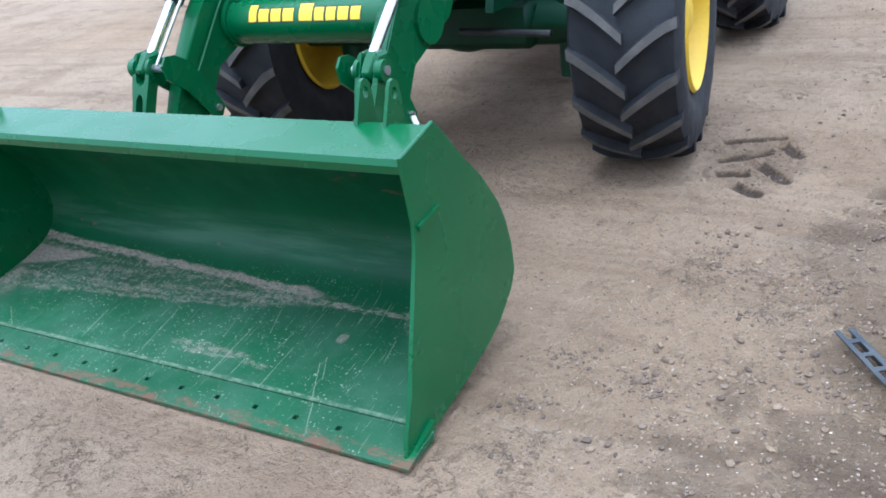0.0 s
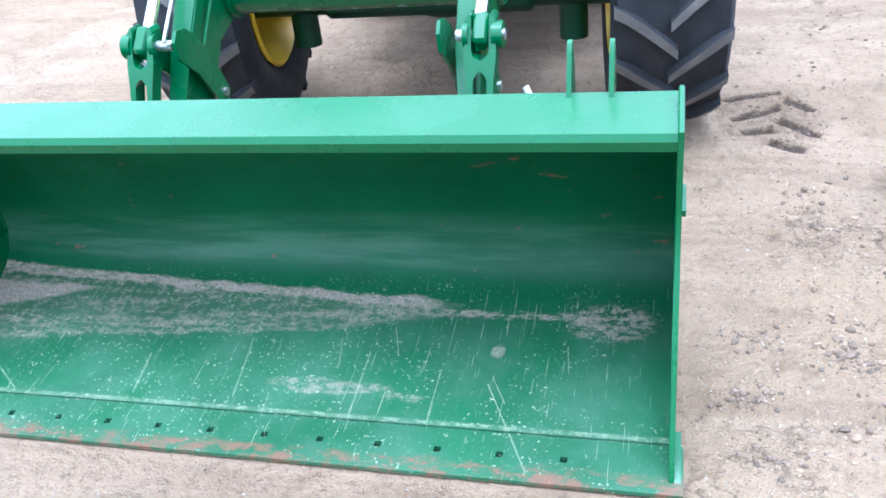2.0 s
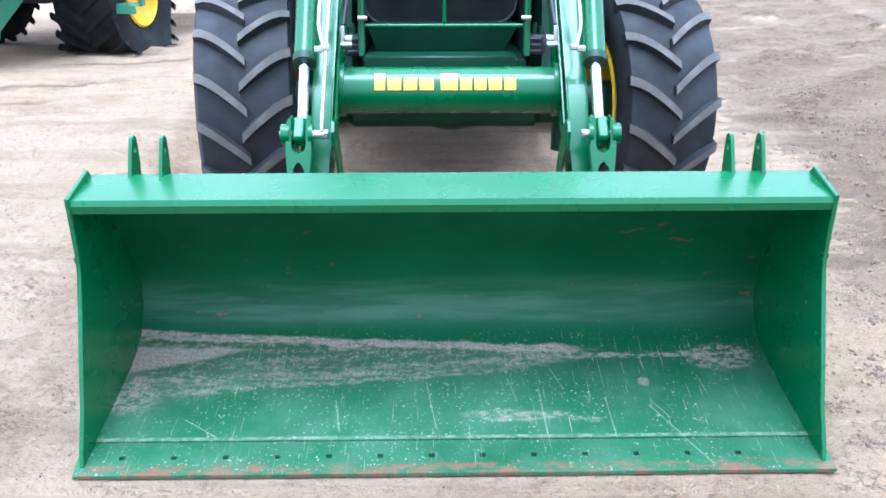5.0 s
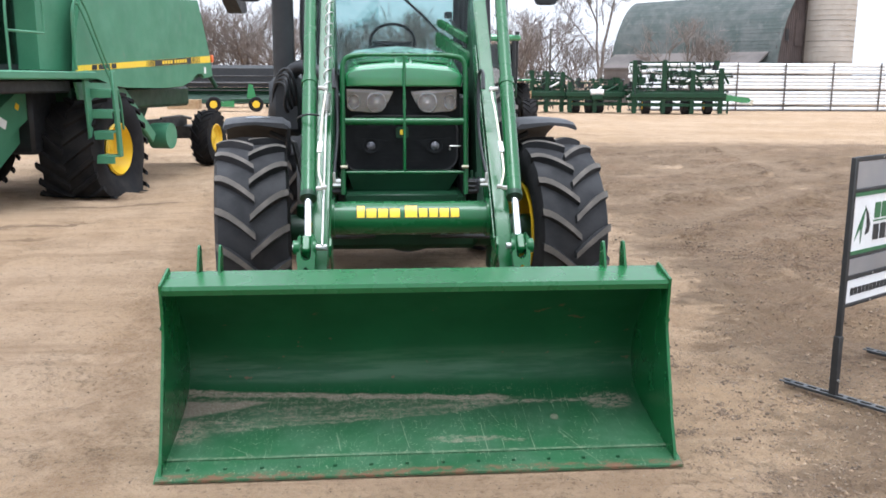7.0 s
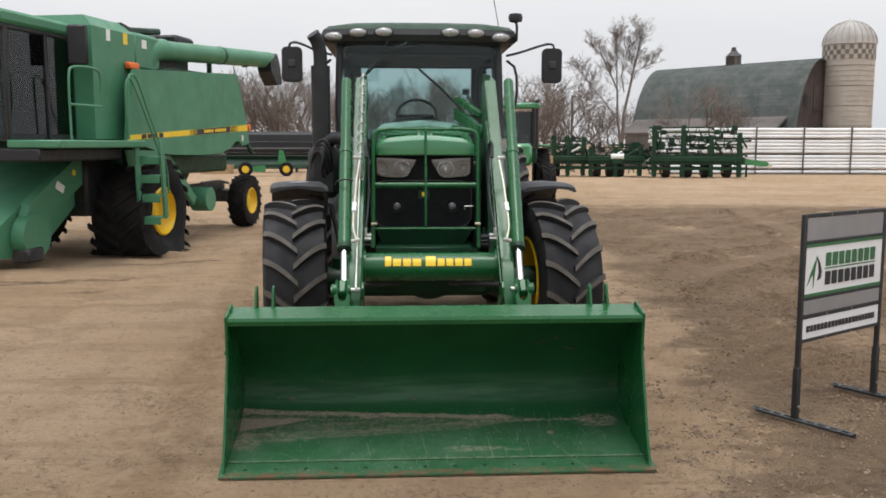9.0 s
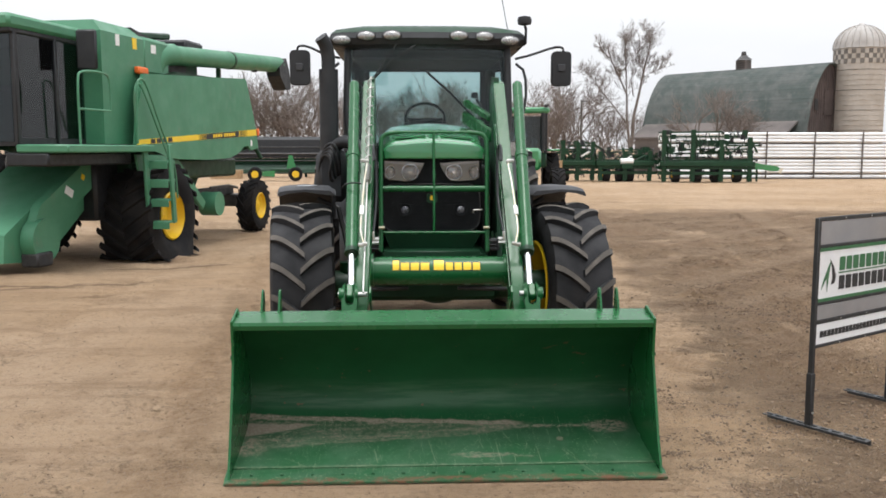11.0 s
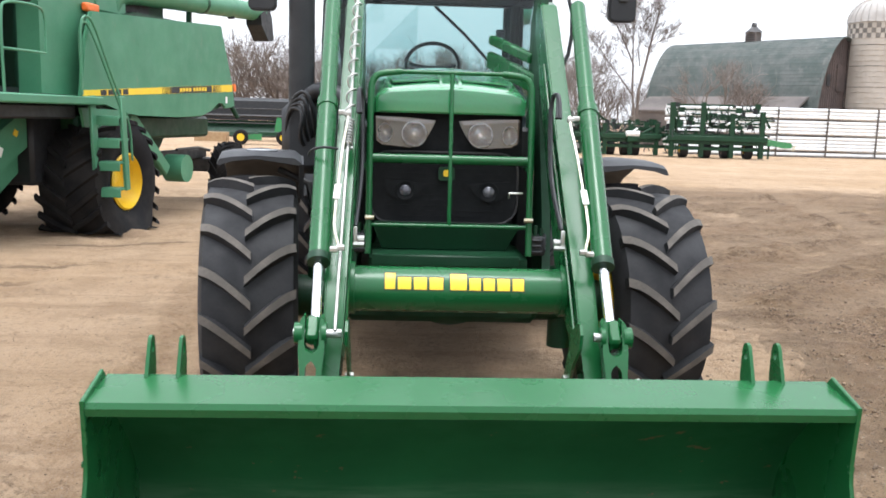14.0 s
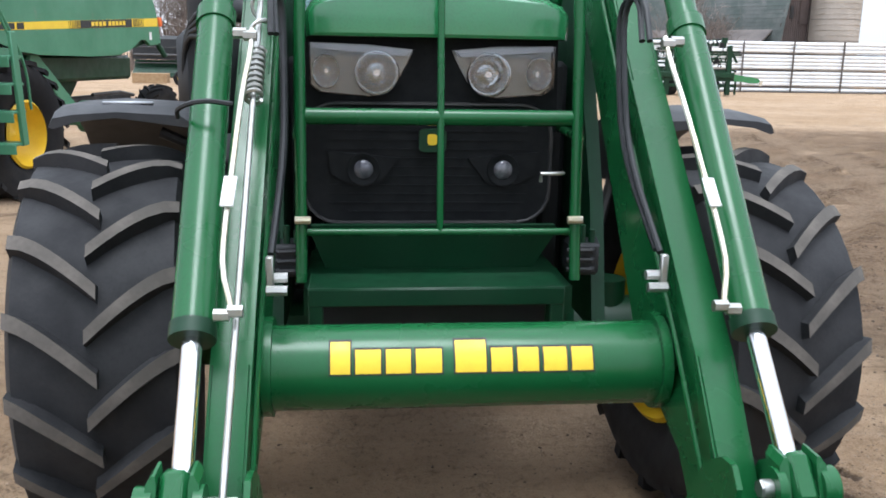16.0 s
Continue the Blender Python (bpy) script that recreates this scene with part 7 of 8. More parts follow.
def build_cultivator(name, label, m, length, depth, high, seed, hitch=True):
    """A folded field cultivator: heavy uprights, many cross tubes with shank clamps, dark gauge wheels, spring shanks."""
    r = random.Random(seed)
    root = thing(name, label, "cultivator", m, group="field cultivators")
    for z in (0.5, 0.8, 1.15):
        for k in range(3):
            x0, x1 = r.uniform(-0.2, 0.1), length + r.uniform(-0.15, 0.2)
            part("cross_beam", frame_bar(B(), (x0, depth * k / 2, z), (x1, depth * k / 2, z), 0.16), M_DARKSHADEGREEN, root)
    part("toolbar", add_box(B(), (length / 2, -0.12, 1.02), (length + 0.2, 0.2, 0.26), None, 0.02), M_DARKSHADEGREEN, root)
    n = max(3, round(length / 1.1))
    for k in range(n):
        x = length * (k + 0.1) / (n - 0.8)
        part("rail", frame_bar(B(), (x, 0, 0.75), (x, depth, 0.75), 0.116), M_DARKSHADEGREEN, root)
        hi = high * (0.8 + 0.2 * r.random())
        post = part("upright", frame_bar(B(), (x, 0, 0.05), (x + r.uniform(-0.06, 0.1), 0, hi), 0.22), M_DARKSHADEGREEN, root)
        part("upright_plate", frame_bar(B(), (x - 0.1, 0.05, 0.2), (x + 0.12, 0.05, hi * 0.9), 0.1), M_DARKSHADEGREEN, post)
        part("upright_brace", frame_bar(B(), (x + 0.05, 0.0, hi * 0.9), (x + 0.45, depth * 0.6, 0.8), 0.08), M_DARKSHADEGREEN, post)
        part("fold_arm", frame_bar(B(), (x, 0.1, hi - 0.1), (x + r.uniform(0.3, 0.8), 0.1, hi * r.uniform(0.55, 0.8)), 0.1), M_DARKSHADEGREEN, post)
    tiers = [high * f for f in (0.42, 0.46, 0.54, 0.58, 0.62, 0.7, 0.74, 0.78, 0.86, 0.94)]
    for z in tiers:
        x0 = r.choice((0, 0.1, 0.3, 0.5)) * length
        x1 = min(length + 0.35, x0 + length * r.uniform(0.45, 0.95))
        yy = r.uniform(0.0, depth)
        part("wing_beam", frame_bar(B(), (x0 - 0.1, yy, z), (x1, yy, z + r.uniform(-0.04, 0.04)), 0.085), M_DARKSHADEGREEN, root)
        part("beam_cap", add_rod(B(), (x1, yy, z), (x1 + 0.1, yy, z), 0.075, 10), M_STEEL, root)
    for k in range(int(22 * length)):
        x, z = r.uniform(0.0, 1.0) * length, r.choice([0.5, 0.8, 1.15] + tiers)
        y = r.uniform(-0.1, depth)
        dx = r.choice((-1, 1)) * r.uniform(0.08, 0.16)
        part("shank", add_tube(B(), [(x, y, z), (x + dx, y - 0.05, z + 0.08), (x + dx * 1.5, y - 0.12, z - 0.08), (x + dx * 0.6, y - 0.16, z - 0.24), (x + dx, y - 0.18, z - 0.3)], 0.026, 6, 1), M_DARKSHADEGREEN if k % 2 else M_BLACK, root)
    for k in range(int(11 * length)):
        x, z = r.uniform(0.0, 1.0) * length, r.choice([0.5, 0.8] + tiers)
        part("clamp", add_box(B(), (x, r.uniform(-0.1, depth), z), (r.uniform(0.1, 0.3), 0.14, r.uniform(0.14, 0.36))), M_DARKSHADEGREEN if k % 3 else M_BLACK, root)
    for k in range(4 if length > 4 else 3 if length > 2.5 else 1):
        x = length * (0.18 + 0.22 * k) + 0.1 * (k % 2)
        w = part("gauge_wheel", add_lathe(B(), tyre_profile(0.42, 0.44, 0.2), (x, 0.55, 0.44), 24), M_RUBBER, root, "black gauge wheel")
        part("rim", add_lathe(B(), [(-0.2, 0.2), (-0.13, 0.17), (-0.11, 0.02)], (x, 0.55, 0.44), 20), M_YELLOW if k in (0, 3) else M_STEEL, w)
    for k in range(3):
        x = length * r.uniform(0.15, 0.8)
        part("ram", add_rod(B(), (x, -0.02, high * 0.6), (x + 0.5, -0.02, high * 0.6 + 0.3), 0.05, 10), M_WHITE if k == 1 else M_DARKSHADEGREEN, root)
    if hitch:
        h = part("drawbar", add_prism(B(), [(length - 0.1, 0.72), (length + 0.6, 0.7), (length + 1.05, 0.62), (length + 1.4, 0.64), (length + 1.5, 0.78), (length + 1.35, 0.9), (length + 0.6, 1.0), (length - 0.1, 1.12)], 0.05, 0.4, "y"), M_GREEN, root, "green drawbar")
        part("hitch_tongue", add_box(B(), (length + 1.58, 0.2, 0.64), (0.14, 0.06, 0.28), (0, 20, 0)), M_PIPE, h)
        part("jack_stand", frame_bar(B(), (length + 0.3, 0.2, 0.05), (length + 0.3, 0.2, 0.75), 0.09), M_DARKSHADEGREEN, h)
    return root


build_cultivator("cultivator", "green folded field cultivator on yellow-rimmed wheels, parked", pose(13.9, 42.6, 0, 0, 0, -6), 4.9, 1.6, 2.9, 1)
build_cultivator("cultivator", "low green cultivator frame with springs, parked beside the other", pose(10.7, 43.9, 0, 0, 0, -4), 3.0, 1.6, 1.9, 2, False)
build_cultivator("cultivator", "green folded cultivator frame, parked near the wooden crates", pose(8.7, 44.6, 0, 0, 0, -4), 1.9, 1.5, 2.3, 3, False)
white = thing("seed_tank", "small white tank lying on a cultivator frame", "tank", pose(11.9, 43.6, 0.8))
part("tank_shell", add_rod(B(), (0, 0, 0.35), (0.7, 0, 0.35), 0.16, 14), M_WHITE, white)
part("tank_saddle", add_box(B(), (0.35, 0, 0.09), (0.6, 0.3, 0.24)), M_DARKSHADEGREEN, white)


def build_pipe_stack():
    root = thing("pipe_stack", "long stack of white irrigation pipes held by dark stakes", "pipes", pose(15.5, 48.3, 0, 0, 0, -2.0))
    L, d = 16.2, 0.21
    rnd = random.Random(8)
    mesh = None
    z = 0.16
    row = 0
    rows = []
    while z < 2.82:
        rows.append(z)
        row += 1
        z += d * 0.985 + (0.1 if row in (1, 5, 9) else 0)
    for i, z in enumerate(rows):
        for k in range(2):
            ob = new("pipe", mesh) if mesh else None
            if ob is None:
                mesh = mesh_of("pipe", add_lathe(B(), [(0, d / 2), (L, d / 2), (L, d * 0.42), (L - 0.3, d * 0.42)], seg=14))
                mesh.materials.append(M_PVC)
                ob = new("pipe", mesh)
            ob.parent = root
            ob.location = (rnd.uniform(-0.12, 0.12) + (0.9 if i == 0 else 0), k * d + rnd.uniform(-0.015, 0.015), z + rnd.uniform(-0.006, 0.006))
    for i in (0, 4, 8):
        zz = (rows[i] + rows[i + 1]) / 2
        part("batten", add_box(B(), (L / 2, 0.08, zz), (L * 0.99, 0.3, 0.04)), M_STAKE, root)
    for k in range(6):
        part("stake", add_box(B(), (0.6 + k * 2.95, -d / 2 - 0.05, 1.46), (0.075, 0.06, 2.9)), M_STAKE, root)
    part("skid", add_box(B(), (L / 2, 0.1, 0.03), (L, 0.5, 0.06)), M_STAKE, root)
    return root


build_pipe_stack()


def build_crate(name, label, m, w, d, h, boards):
    root = thing(name, label, "crate", m)
    for k in range(boards):
        z = h * (k + 0.5) / boards
        for y in (0, d):
            part("board", add_box(B(), (w / 2, y, z), (w, 0.03, h / boards * 0.86)), M_WOOD, root)
        for x in (0, w):
            part("board", add_box(B(), (x, d / 2, z), (0.03, d, h / boards * 0.86)), M_WOOD, root)
    for x in (0.08, w - 0.08):
        for y in (-0.025, d + 0.025):
            part("batten", add_box(B(), (x, y, h / 2), (0.09, 0.025, h)), M_WOOD, root)
    part("lid", add_box(B(), (w / 2, d / 2, h + 0.015), (w + 0.05, d + 0.05, 0.03)), M_WOOD, root)
    return root


build_crate("wooden_crate", "raw wooden crate at the bottom of a stack", pose(7.6, 43.8, 0, 0, 0, -4), 1.1, 0.9, 0.58, 3)
build_crate("wooden_crate", "raw wooden crate stacked on another crate", pose(7.65, 43.8, 0.61, 0, 0, -2), 1.0, 0.85, 0.55, 3)
build_crate("lumber_crate", "low pale wooden crate on the yard", pose(-11.9, 49.0, 0, 0, 0, 3), 1.8, 1.2, 0.5, 3)


def build_grain_head():
    """A combine's cutting head parked far behind, dark hood above a green trough, with a small gauge wheel."""
    root = thing("cutting_head", "long dark combine head with green trough, parked far off", "implement", pose(-12.5, 52.0, 0, 0, 0, 2))
    L = 9.0
    part("hood_sheet", add_prism(B(), [(0.0, 1.25), (0.1, 1.25), (0.5, 1.9), (0.55, 2.5), (0.4, 2.6), (0.1, 2.4)], 0, L), M_BLACK, root, "dark sheet hood")
    part("trough", add_prism(B(), [(-0.5, 0.3), (0.5, 0.2), (0.8, 0.9), (0.6, 1.22), (0.4, 0.8), (-0.4, 0.5)], 0, L), M_DARKSHADEGREEN, root, "green trough")
    part("reel_tube", add_rod(B(), (0.2, -0.5, 1.5), (L - 0.2, -0.5, 1.5), 0.08, 10), M_STEEL, root)
    for k in range(6):
        a = k * math.tau / 6
        part("reel_bat", add_rod(B(), (0.2, -0.5 + 0.5 * math.cos(a), 1.5 + 0.5 * math.sin(a)), (L - 0.2, -0.5 + 0.5 * math.cos(a), 1.5 + 0.5 * math.sin(a)), 0.03, 6), M_STEEL, root)
    for x in (0.3, 3.0, 6.0, L - 0.3):
        part("stand", add_box(B(), (x, 0.3, 0.15), (0.15, 0.3, 0.3)), M_DARKSHADEGREEN, root)
    return root


build_grain_head()


def build_mower():
    root = thing("mower_unit", "small green mower unit with yellow-rimmed wheel, parked", "mower", pose(-6.9, 45.5, 0, 0, 0, 8))
    part("frame", add_box(B(), (0, 0, 0.62), (1.6, 0.9, 0.18), None, 0.03), M_DARKSHADEGREEN, root)
    part("deck", add_prism(B(), [(-1.9, 0.3), (-0.6, 0.25), (-0.6, 0.6), (-1.8, 0.5)], -0.5, 0.5, "y"), M_GREEN, root)
    part("tower", add_prism(B(), [(0.05, 0.7), (0.6, 0.7), (0.4, 1.45), (0.2, 1.5)], -0.2, 0.2, "y"), M_GREEN, root)
    for y in (-0.55, 0.55):
        for x in (0.55, -1.7):
            w = part("wheel", add_lathe(B(), [(a, b) for a, b in tyre_profile(0.2, 0.4, 0.2)], (0, 0, 0), 24), M_OLDRUBBER, root)
            w.location, w.rotation_euler = (x, y, 0.4), (0, 0, radians(90))
            part("rim", add_lathe(B(), [(0.09, 0.2), (0.05, 0.17), (0.04, 0.01)], seg=20), M_YELLOW, w)
            part("rim", add_lathe(B(), [(-0.09, 0.2), (-0.05, 0.17), (-0.04, 0.01)], seg=20), M_YELLOW, w)
    return root


build_mower()


def build_far_tractor():
    root = thing("parked_tractor", "green tractor with cab parked behind, partly hidden", "tractor", pose(3.88, 25.2, 0, 0, 0, -4))
    part("hood", add_box(B(), (0, -1.7, 1.5), (0.8, 1.9, 0.7), None, 0.1), M_GREEN, root)
    part("chassis", add_box(B(), (0, -0.7, 0.85), (0.6, 3.4, 0.5), None, 0.05), M_DARKSHADEGREEN, root)
    part("cab_base", add_box(B(), (0, 0.1, 1.45), (1.5, 1.5, 0.5), None, 0.05), M_DARKSHADEGREEN, root)
    for x in (-0.72, 0.72):
        for y in (-0.65, 0.85):
            part("cab_post", add_box(B(), (x, y, 2.35), (0.08, 0.08, 1.35), None, 0.01), M_BLACK, root)
    part("cab_glass", add_box(B(), (0, 0.1, 2.3), (1.42, 1.48, 1.2)), M_DARKGLASS, root).visible_shadow = False
    part("cab_roof", add_box(B(), (0, 0.1, 3.1), (1.66, 1.8, 0.2), None, 0.06), M_GREEN, root)
    part("roof_lamp", add_box(B(), (0.7, -0.8, 3.24), (0.14, 0.1, 0.1), None, 0.02), M_BLACK, root)
    part("exhaust", add_rod(B(), (0.6, -0.9, 1.8), (0.6, -0.9, 3.0), 0.06, 12), M_BLACK, root)
    for s in (-1, 1):
        add_old_wheel("rear_tyre", root, (s * 1.0, 0.6, 0.85), 0.5, 0.85, 0.45, s)
        add_old_wheel("front_tyre", root, (s * 0.95, -2.2, 0.62), 0.42, 0.62, 0.32, s)
        part("rear_fender", add_box(B(), (s * 1.0, 0.5, 1.78), (0.5, 1.4, 0.08), None, 0.03), M_GREEN, root)
    return root


build_far_tractor()


def build_barn():
    """A bow-roofed barn, green shingles gone grey; its near gable in dark boards, a cupola on the ridge."""
    ex, ey = Vector((-0.615, 0.788, 0)), Vector((-0.788, -0.615, 0))
    m = Matrix(((ex.x, ey.x, 0, 30.75), (ex.y, ey.y, 0, 58.2), (0, 0, 1, 0), (0, 0, 0, 1)))
    root = thing("barn", "old barn with bowed mossy shingle roof and a ridge cupola", "barn", m)
    L, half, eave, top = 13.6, 3.4, 2.4, 8.05
    prof = [(-half * 1.03 * math.cos(radians(a)) ** 1.08 if a < 90 else 0.0, eave + (top - eave) * math.sin(radians(a)) ** 1.2) for a in range(0, 91, 9)]
    prof = [(abs(y), z) for y, z in prof]
    # shingle courses: a row of overlapping strips, lapped a little proud of one another
    fine = []
    for (y0, z0), (y1, z1) in zip(prof, prof[1:]):
        for k in range(3):
            t = k / 3
            fine.append((y0 + (y1 - y0) * t, z0 + (z1 - z0) * t))
    fine.append(prof[-1])
    for s in (-1, 1):
        roof = part("roof", add_sheet(B(), [(s * y, z) for y, z in prof], -0.2, L + 0.2, s * 0.1), M_SHINGLE, root, "mossy green-grey shingle roof", 10)
        for (y0, z0), (y1, z1) in zip(fine, fine[1:]):
            n = Vector((z1 - z0, -(y1 - y0))).normalized()
            vs = [(y0 + n.x * 0.026, z0 + n.y * 0.026), (y1 + n.x * 0.015, z1 + n.y * 0.015), (y1 - n.x * 0.06, z1 - n.y * 0.06), (y0 - n.x * 0.06, z0 - n.y * 0.06)]
            part("shingle_course", add_prism(B(), [(s * y, z) for y, z in vs], -0.25, L + 0.25), M_SHINGLE, roof)
        part("side_wall", add_box(B(), (L / 2, s * half * 0.97, eave / 2), (L, 0.2, eave)), M_BARNWALL, root)
    gable = [(s * y * 0.985, z - 0.04) for s in (1,) for y, z in prof] + [(-y * 0.985, z - 0.04) for y, z in prof[::-1]] + [(-half * 0.97, 0), (half * 0.97, 0)]
    for x0, x1 in ((0.0, 0.2), (L - 0.2, L)):
        g = part("gable_wall", add_prism(B(), gable, x0, x1), M_BARNRED if x0 == 0 else M_BARNWALL, root, "dark board gable wall" if x0 == 0 else "")
        if x0 == 0:
            for k in range(30):
                y = -half + 0.35 + k * 0.31
                hgt = np.interp(abs(y), [p[0] for p in prof[::-1]], [p[1] for p in prof[::-1]]) - 0.15
                part("board", add_box(B(), (-0.02, y, hgt / 2), (0.03, 0.27, hgt)), M_BARNRED, g)
            part("loft_door", add_box(B(), (-0.05, 0, 5.2), (0.06, 1.4, 1.8)), M_BARNRED, g)
            part("loft_window", add_box(B(), (-0.05, 1.9, 5.0), (0.06, 0.5, 0.8)), M_BLACK, g)
    # chimney-like end tower beside the silo
    part("end_tower", add_box(B(), (-0.35, -1.0, 4.35), (0.5, 0.7, 8.7), None, 0.03), M_BARNRED, root, "dark red end tower")
    c = part("cupola", add_box(B(), (6.9, 0, 8.25), (0.85, 0.85, 0.9)), M_BARNWALL, root, "louvred ridge cupola")
    part("cupola_roof", add_rod(B(), (6.9, 0, 8.7), (6.9, 0, 9.15), 0.75, 4, 0.2), M_STEEL, c)
    part("cupola_cap", add_rod(B(), (6.9, 0, 9.15), (6.9, 0, 9.4), 0.22, 8, 0.16), M_STEEL, c)
    for k in range(4):
        part("louvre", add_box(B(), (6.9, 0.44, 8.0 + k * 0.16), (0.7, 0.03, 0.06)), M_BLACK, c)
    # lean-to along the yard side
    part("lean_to_roof", add_prism(B(), [(half * 0.97, 3.85), (half * 0.97, 3.7), (half + 1.9, 2.6), (half + 1.9, 2.75)], 0.5, L), M_BARNWALL, root, "weathered lean-to roof")
    part("lean_to_wall", add_box(B(), (L / 2, half + 1.75, 1.3), (L - 0.8, 0.15, 2.6)), M_BARNWALL, root)
    return root


build_barn()


def build_silo():
    root = thing("silo", "tall pale concrete-stave silo with checkered band and metal dome", "silo", pose(33.15, 58.6, 0))
    R, H = 1.78, 9.1
    part("wall", add_rod(B(), (0, 0, 0), (0, 0, H), R, 48), M_STAVE, root)
    for k in range(21):
        z = 0.3 + k * 0.36
        part("hoop", add_lathe(B(), [(z - 0.02, R), (z - 0.015, R + 0.022), (z + 0.015, R + 0.022), (z + 0.02, R)], seg=48, axis="z"), M_STAVEDARK if k % 4 == 0 else M_STAVE, root)
    n = 40
    for row in range(3):
        for k in range(n):
            a0, a1 = (k + 0.03) * math.tau / n, (k + 0.97) * math.tau / n
            z0, z1 = 7.95 + row * 0.34, 7.95 + row * 0.34 + 0.32
            bm = B()
            vs = []
            for r in (R - 0.02, R + 0.03):
                vs += [bm.verts.new((r * math.cos(a), r * math.sin(a), z)) for a, z in ((a0, z0), (a1, z0), (a1, z1), (a0, z1))]
            bm.faces.new(vs[:4]), bm.faces.new(vs[4:])
            for i in range(4):
                bm.faces.new((vs[i], vs[(i + 1) % 4], vs[4 + (i + 1) % 4], vs[4 + i]))
            part("stave_block", bm, M_STAVEDARK if (row + k) % 2 else M_STAVE, root)
    prof = [(H + 1.68 * math.sin(radians(a)), max(0.12, (R + 0.06) * math.cos(radians(a)))) for a in range(0, 91, 9)]
    dome = part("dome", add_lathe(B(), [(H - 0.05, R + 0.08)] + prof, seg=48, axis="z"), M_DOME, root, "ribbed metal dome")
    for k in range(24):
        a = k * math.tau / 24
        part("dome_rib", add_tube(B(), [((r + 0.02) * math.cos(a), (r + 0.02) * math.sin(a), z + 0.01) for z, r in prof], 0.03, 5), M_DOME, dome)
    part("dome_cap", add_rod(B(), (0, 0, H + 1.64), (0, 0, H + 1.84), 0.4, 16, 0.1), M_DOME, dome)
    return root


build_silo()


def grow(bmw, bmt, p, d, length, r, level, rnd, spread, droop, levels):
    """One limb and its children: thick wood into bmw, fine twigs into bmt."""
    pts, q, v = [p], Vector(p), Vector(d)
    n = 4 if level < 3 else 3
    for i in range(n):
        v = (v + Vector((rnd.gauss(0, 0.13), rnd.gauss(0, 0.13), rnd.gauss(0.03, 0.08) - droop * level * 0.02))).normalized()
        q = q + v * length / n
        pts.append(q.copy())
    rad = [max(0.006, r * (1 - 0.5 * i / n)) for i in range(n + 1)]
    add_tube(bmw if level < 3 else bmt, pts, rad, 6 if level < 2 else 4 if level < 4 else 3)
    if level >= levels:
        return
    kids = rnd.randint(3, 4) if level < 2 else rnd.randint(2, 4)
    for k in range(kids):
        t = rnd.uniform(0.35, 1.0) if k else 1.0
        i = min(n - 1, int(t * n))
        base = pts[i].lerp(pts[i + 1], t * n - i) if t < 1 else pts[-1]
        side = v.orthogonal().normalized()
        side.rotate(Matrix.Rotation(rnd.uniform(0, math.tau), 3, v))
        nd = (v * (1 - spread * rnd.uniform(0.5, 1.0)) + side * spread * rnd.uniform(0.6, 1.1) + Vector((0, 0, 0.12))).normalized()
        grow(bmw, bmt, base, nd, length * rnd.uniform(0.62, 0.8), max(0.008, r * (0.55 if k else 0.62)), level + 1, rnd, spread, droop, levels)


def tree_meshes(seed, high, r, spread, levels, droop=0.3, first=0.32, stems=1):
    rnd = random.Random(seed)
    bmw, bmt = B(), B()
    for s in range(stems):
        lean = Vector((rnd.gauss(0, 0.12 + 0.1 * (stems > 1)), rnd.gauss(0, 0.1), 1)).normalized()
        grow(bmw, bmt, Vector((rnd.gauss(0, 0.15) * (stems > 1), rnd.gauss(0, 0.15) * (stems > 1), -0.05)), lean, high * first, r, 0, rnd, spread, droop, levels)
    return mesh_of("trunk", bmw, 60), mesh_of("crown", bmt, 60)


def plant(name, label, meshes, m, wood=None, twig=None, group=""):
    root = thing(name, label, "tree", m, group)
    for me, mat, nm in ((meshes[0], wood or M_BARK, "trunk"), (meshes[1], twig or M_TWIG, "crown")):
        if not me.materials:
            me.materials.append(mat)
        ob = new(nm, me)
        ob.parent = root
    return root


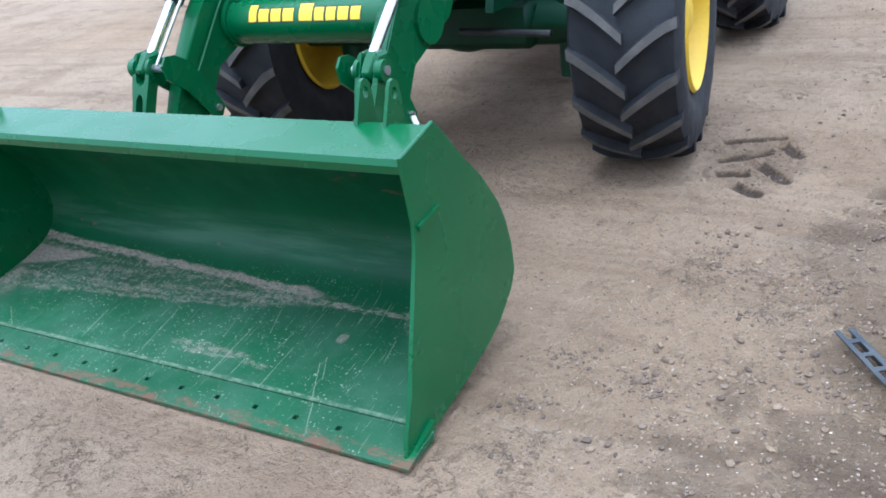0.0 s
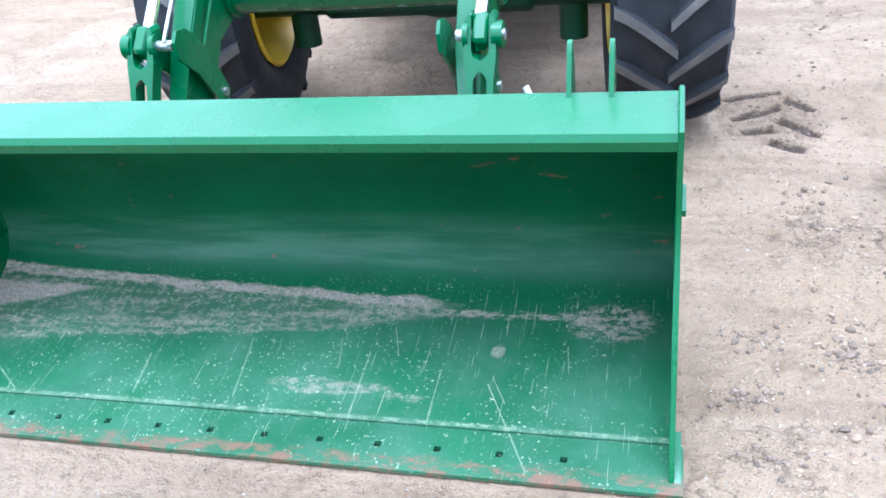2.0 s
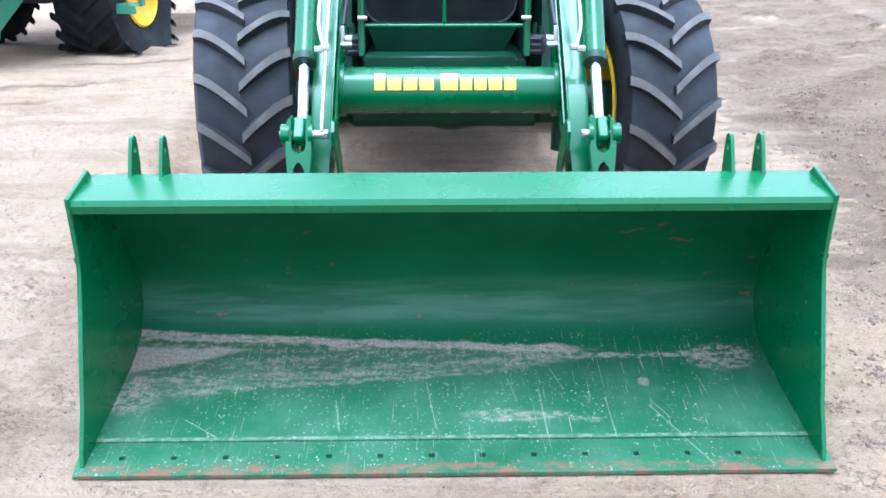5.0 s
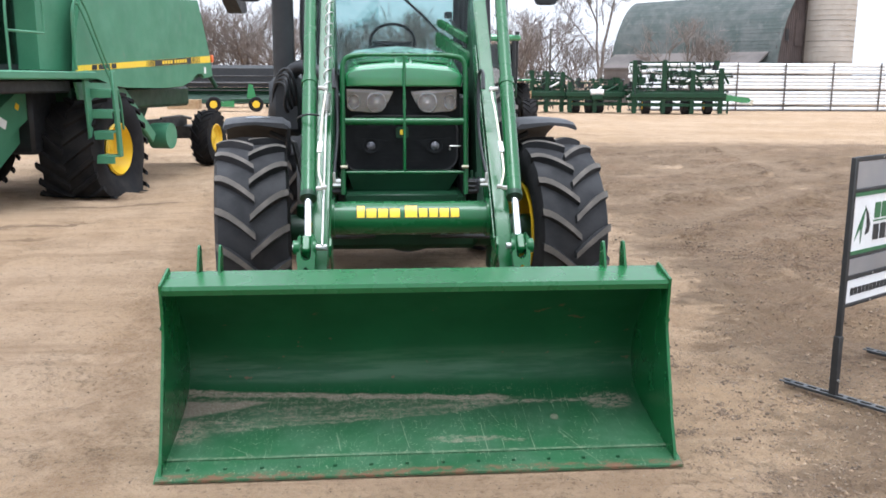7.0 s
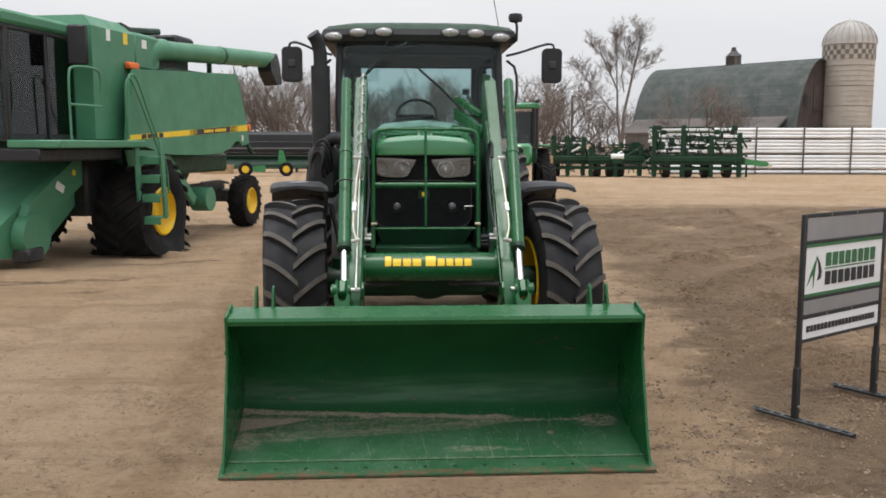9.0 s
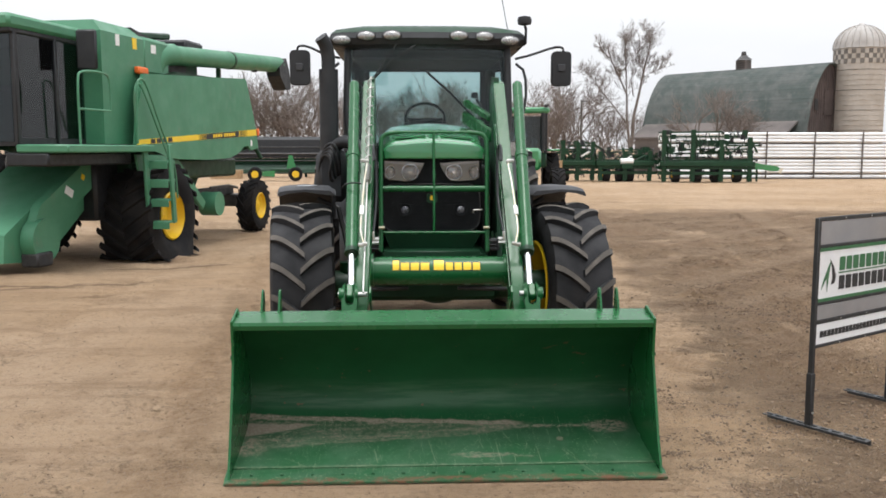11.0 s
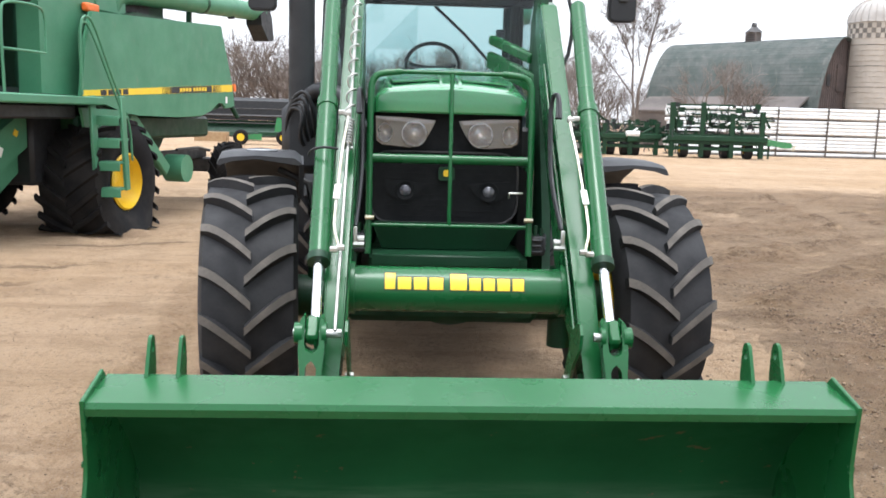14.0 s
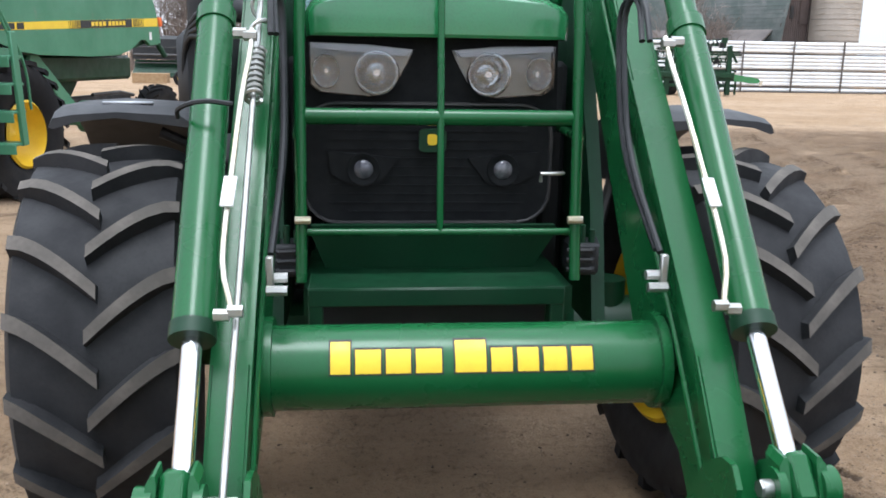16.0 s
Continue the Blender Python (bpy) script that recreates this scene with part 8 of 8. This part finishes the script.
def forked_tree(seed):
    """A tall tree of two forked stems: leading limbs drawn as lines, finer wood grown along them."""
    rnd = random.Random(seed)
    bmw, bmt = B(), B()
    limbs = [([(0, 0, -0.05), (0.05, 0, 1.6), (0.13, 0, 3.2), (0.28, 0, 4.4), (0.65, 0.2, 6.1), (0.83, 0.1, 7.4), (1.0, 0, 8.5), (1.35, 0, 9.6), (1.2, 0, 10.5)], 0.16, 0.52, 26),
             ([(0.05, 0, 1.8), (-0.1, 0.1, 3.2), (-0.2, 0, 4.2), (-0.3, -0.2, 6.1), (-0.9, 0, 7.4), (-1.65, 0, 8.7), (-2.4, 0, 9.5)], 0.12, 0.45, 26),
             ([(-0.3, 0, 4.0), (-1.2, 0.1, 5.2), (-1.95, 0.1, 6.1), (-2.7, 0, 7.0), (-3.3, 0, 7.7)], 0.06, 0.4, 20),
             ([(-0.28, -0.2, 6.0), (-0.28, 0.2, 7.6), (-0.5, 0.2, 9.1), (-0.45, 0, 10.0)], 0.06, 0.25, 22),
             ([(0.75, 0.1, 7.2), (1.4, -0.2, 7.7), (2.5, 0, 8.1)], 0.035, 0.3, 12),
             ([(0.28, 0.1, 6.0), (0.2, 0.4, 7.2), (0.45, 0.3, 8.6), (0.6, 0.2, 9.6)], 0.045, 0.3, 18),
             ([(-1.2, 0.1, 5.2), (-2.1, -0.3, 5.2), (-2.9, -0.4, 5.6)], 0.03, 0.3, 10)]
    for pts, r, bare, count in limbs:
        pts = [Vector(p) + Vector((rnd.gauss(0, 0.05), rnd.gauss(0, 0.05), 0)) for p in pts]
        n = len(pts) - 1
        add_tube(bmw, pts, [max(0.014, r * (1 - 0.85 * i / n)) for i in range(n + 1)], 7)
        for k in range(int(count * 1.7)):
            t = (bare + (1 - bare) * rnd.random() ** 0.8) * n
            i = min(n - 1, int(t))
            v = (pts[i + 1] - pts[i]).normalized()
            side = v.orthogonal().normalized()
            side.rotate(Matrix.Rotation(rnd.uniform(0, math.tau), 3, v))
            nd = (v * 0.75 + side * 0.75 + Vector((0, 0, 0.3))).normalized()
            grow(bmw, bmt, pts[i].lerp(pts[i + 1], t - i), nd, rnd.uniform(0.36, 0.72), 0.016, 2, rnd, 0.52, -0.4, 5)
    return mesh_of("trunk", bmw, 60), mesh_of("crown", bmt, 60)


plant("bare_tree", "tall leafless tree with forked grey trunk beside the barn", forked_tree(27), pose(14.7, 52.5, 0) @ Matrix.Diagonal((0.88, 0.88, 0.88, 1)))
thin = [tree_meshes(s, h, 0.1, 0.5, 5, 0.3, 0.29, 3) for s, h in ((31, 8.0), (32, 7.0), (33, 8.8), (34, 6.5))]
rt = random.Random(5)
spots = [(22.3, 56.5, 1.12), (23.9, 55.8, 0.95)]
for k in range(46):
    x = -62 + k * 2.4 + rt.uniform(-1, 1)
    y = rt.uniform(72, 88)
    if x > 18 and y < 84:
        y += 14
    spots.append((x, y, rt.uniform(0.95, 1.5)))
spots += [(11.0, 62.0, 1.3), (9.4, 64.0, 1.15), (13.2, 66.0, 1.1), (-12.0, 66.0, 1.4), (-8.0, 69.0, 1.45), (-15.5, 67.0, 1.3), (-10.2, 67.5, 1.25), (-13.6, 71.0, 1.5), (-6.0, 66.5, 1.2), (-3.5, 66.0, 1.0), (1.0, 68.0, 1.0), (4.5, 66.0, 0.9)]
for k, (x, y, s) in enumerate(spots):
    ob = plant("bare_tree", "leafless grey-brown tree in the far tree line", thin[k % 4], pose(x, y, 0, 0, 0, rt.uniform(0, 360)), M_BARK, M_TWIG, "far tree line")
    ob.scale = (s, s, s)


def build_brush():
    """Low brush under the far trees: thousands of thin stems as one object."""
    rs = np.random.RandomState(4)
    verts, faces, n = [], [], 0
    for _ in range(5200):
        x, y = rs.uniform(-70, 60), rs.uniform(70, 92)
        h = rs.uniform(0.8, 3.2)
        lx, ly = rs.normal(0, 0.35, 2)
        w = rs.uniform(0.02, 0.06)
        verts += [(x - w, y, 0), (x + w, y, 0), (x, y + w, 0), (x + lx, y + ly, h)]
        faces += [(n, n + 1, n + 3), (n + 1, n + 2, n + 3), (n + 2, n, n + 3)]
        n += 4
    me = bpy.data.meshes.new("brush")
    me.from_pydata(verts, [], faces)
    me.materials.append(M_BRUSH)
    return tagged(new("brush", me), "leafless grey-brown brush under the far trees", "brush", kind="stuff")


build_brush()

pole = thing("utility_pole", "thin grey wooden utility pole far off", "pole", pose(12.2, 56.0, 0))
part("pole_shaft", add_rod(B(), (0, 0, 0), (0, 0, 5.2), 0.09, 10, 0.07), M_STAKE, pole)
part("pole_lamp", add_box(B(), (0.2, 0, 5.1), (0.4, 0.08, 0.08)), M_STEEL, pole)
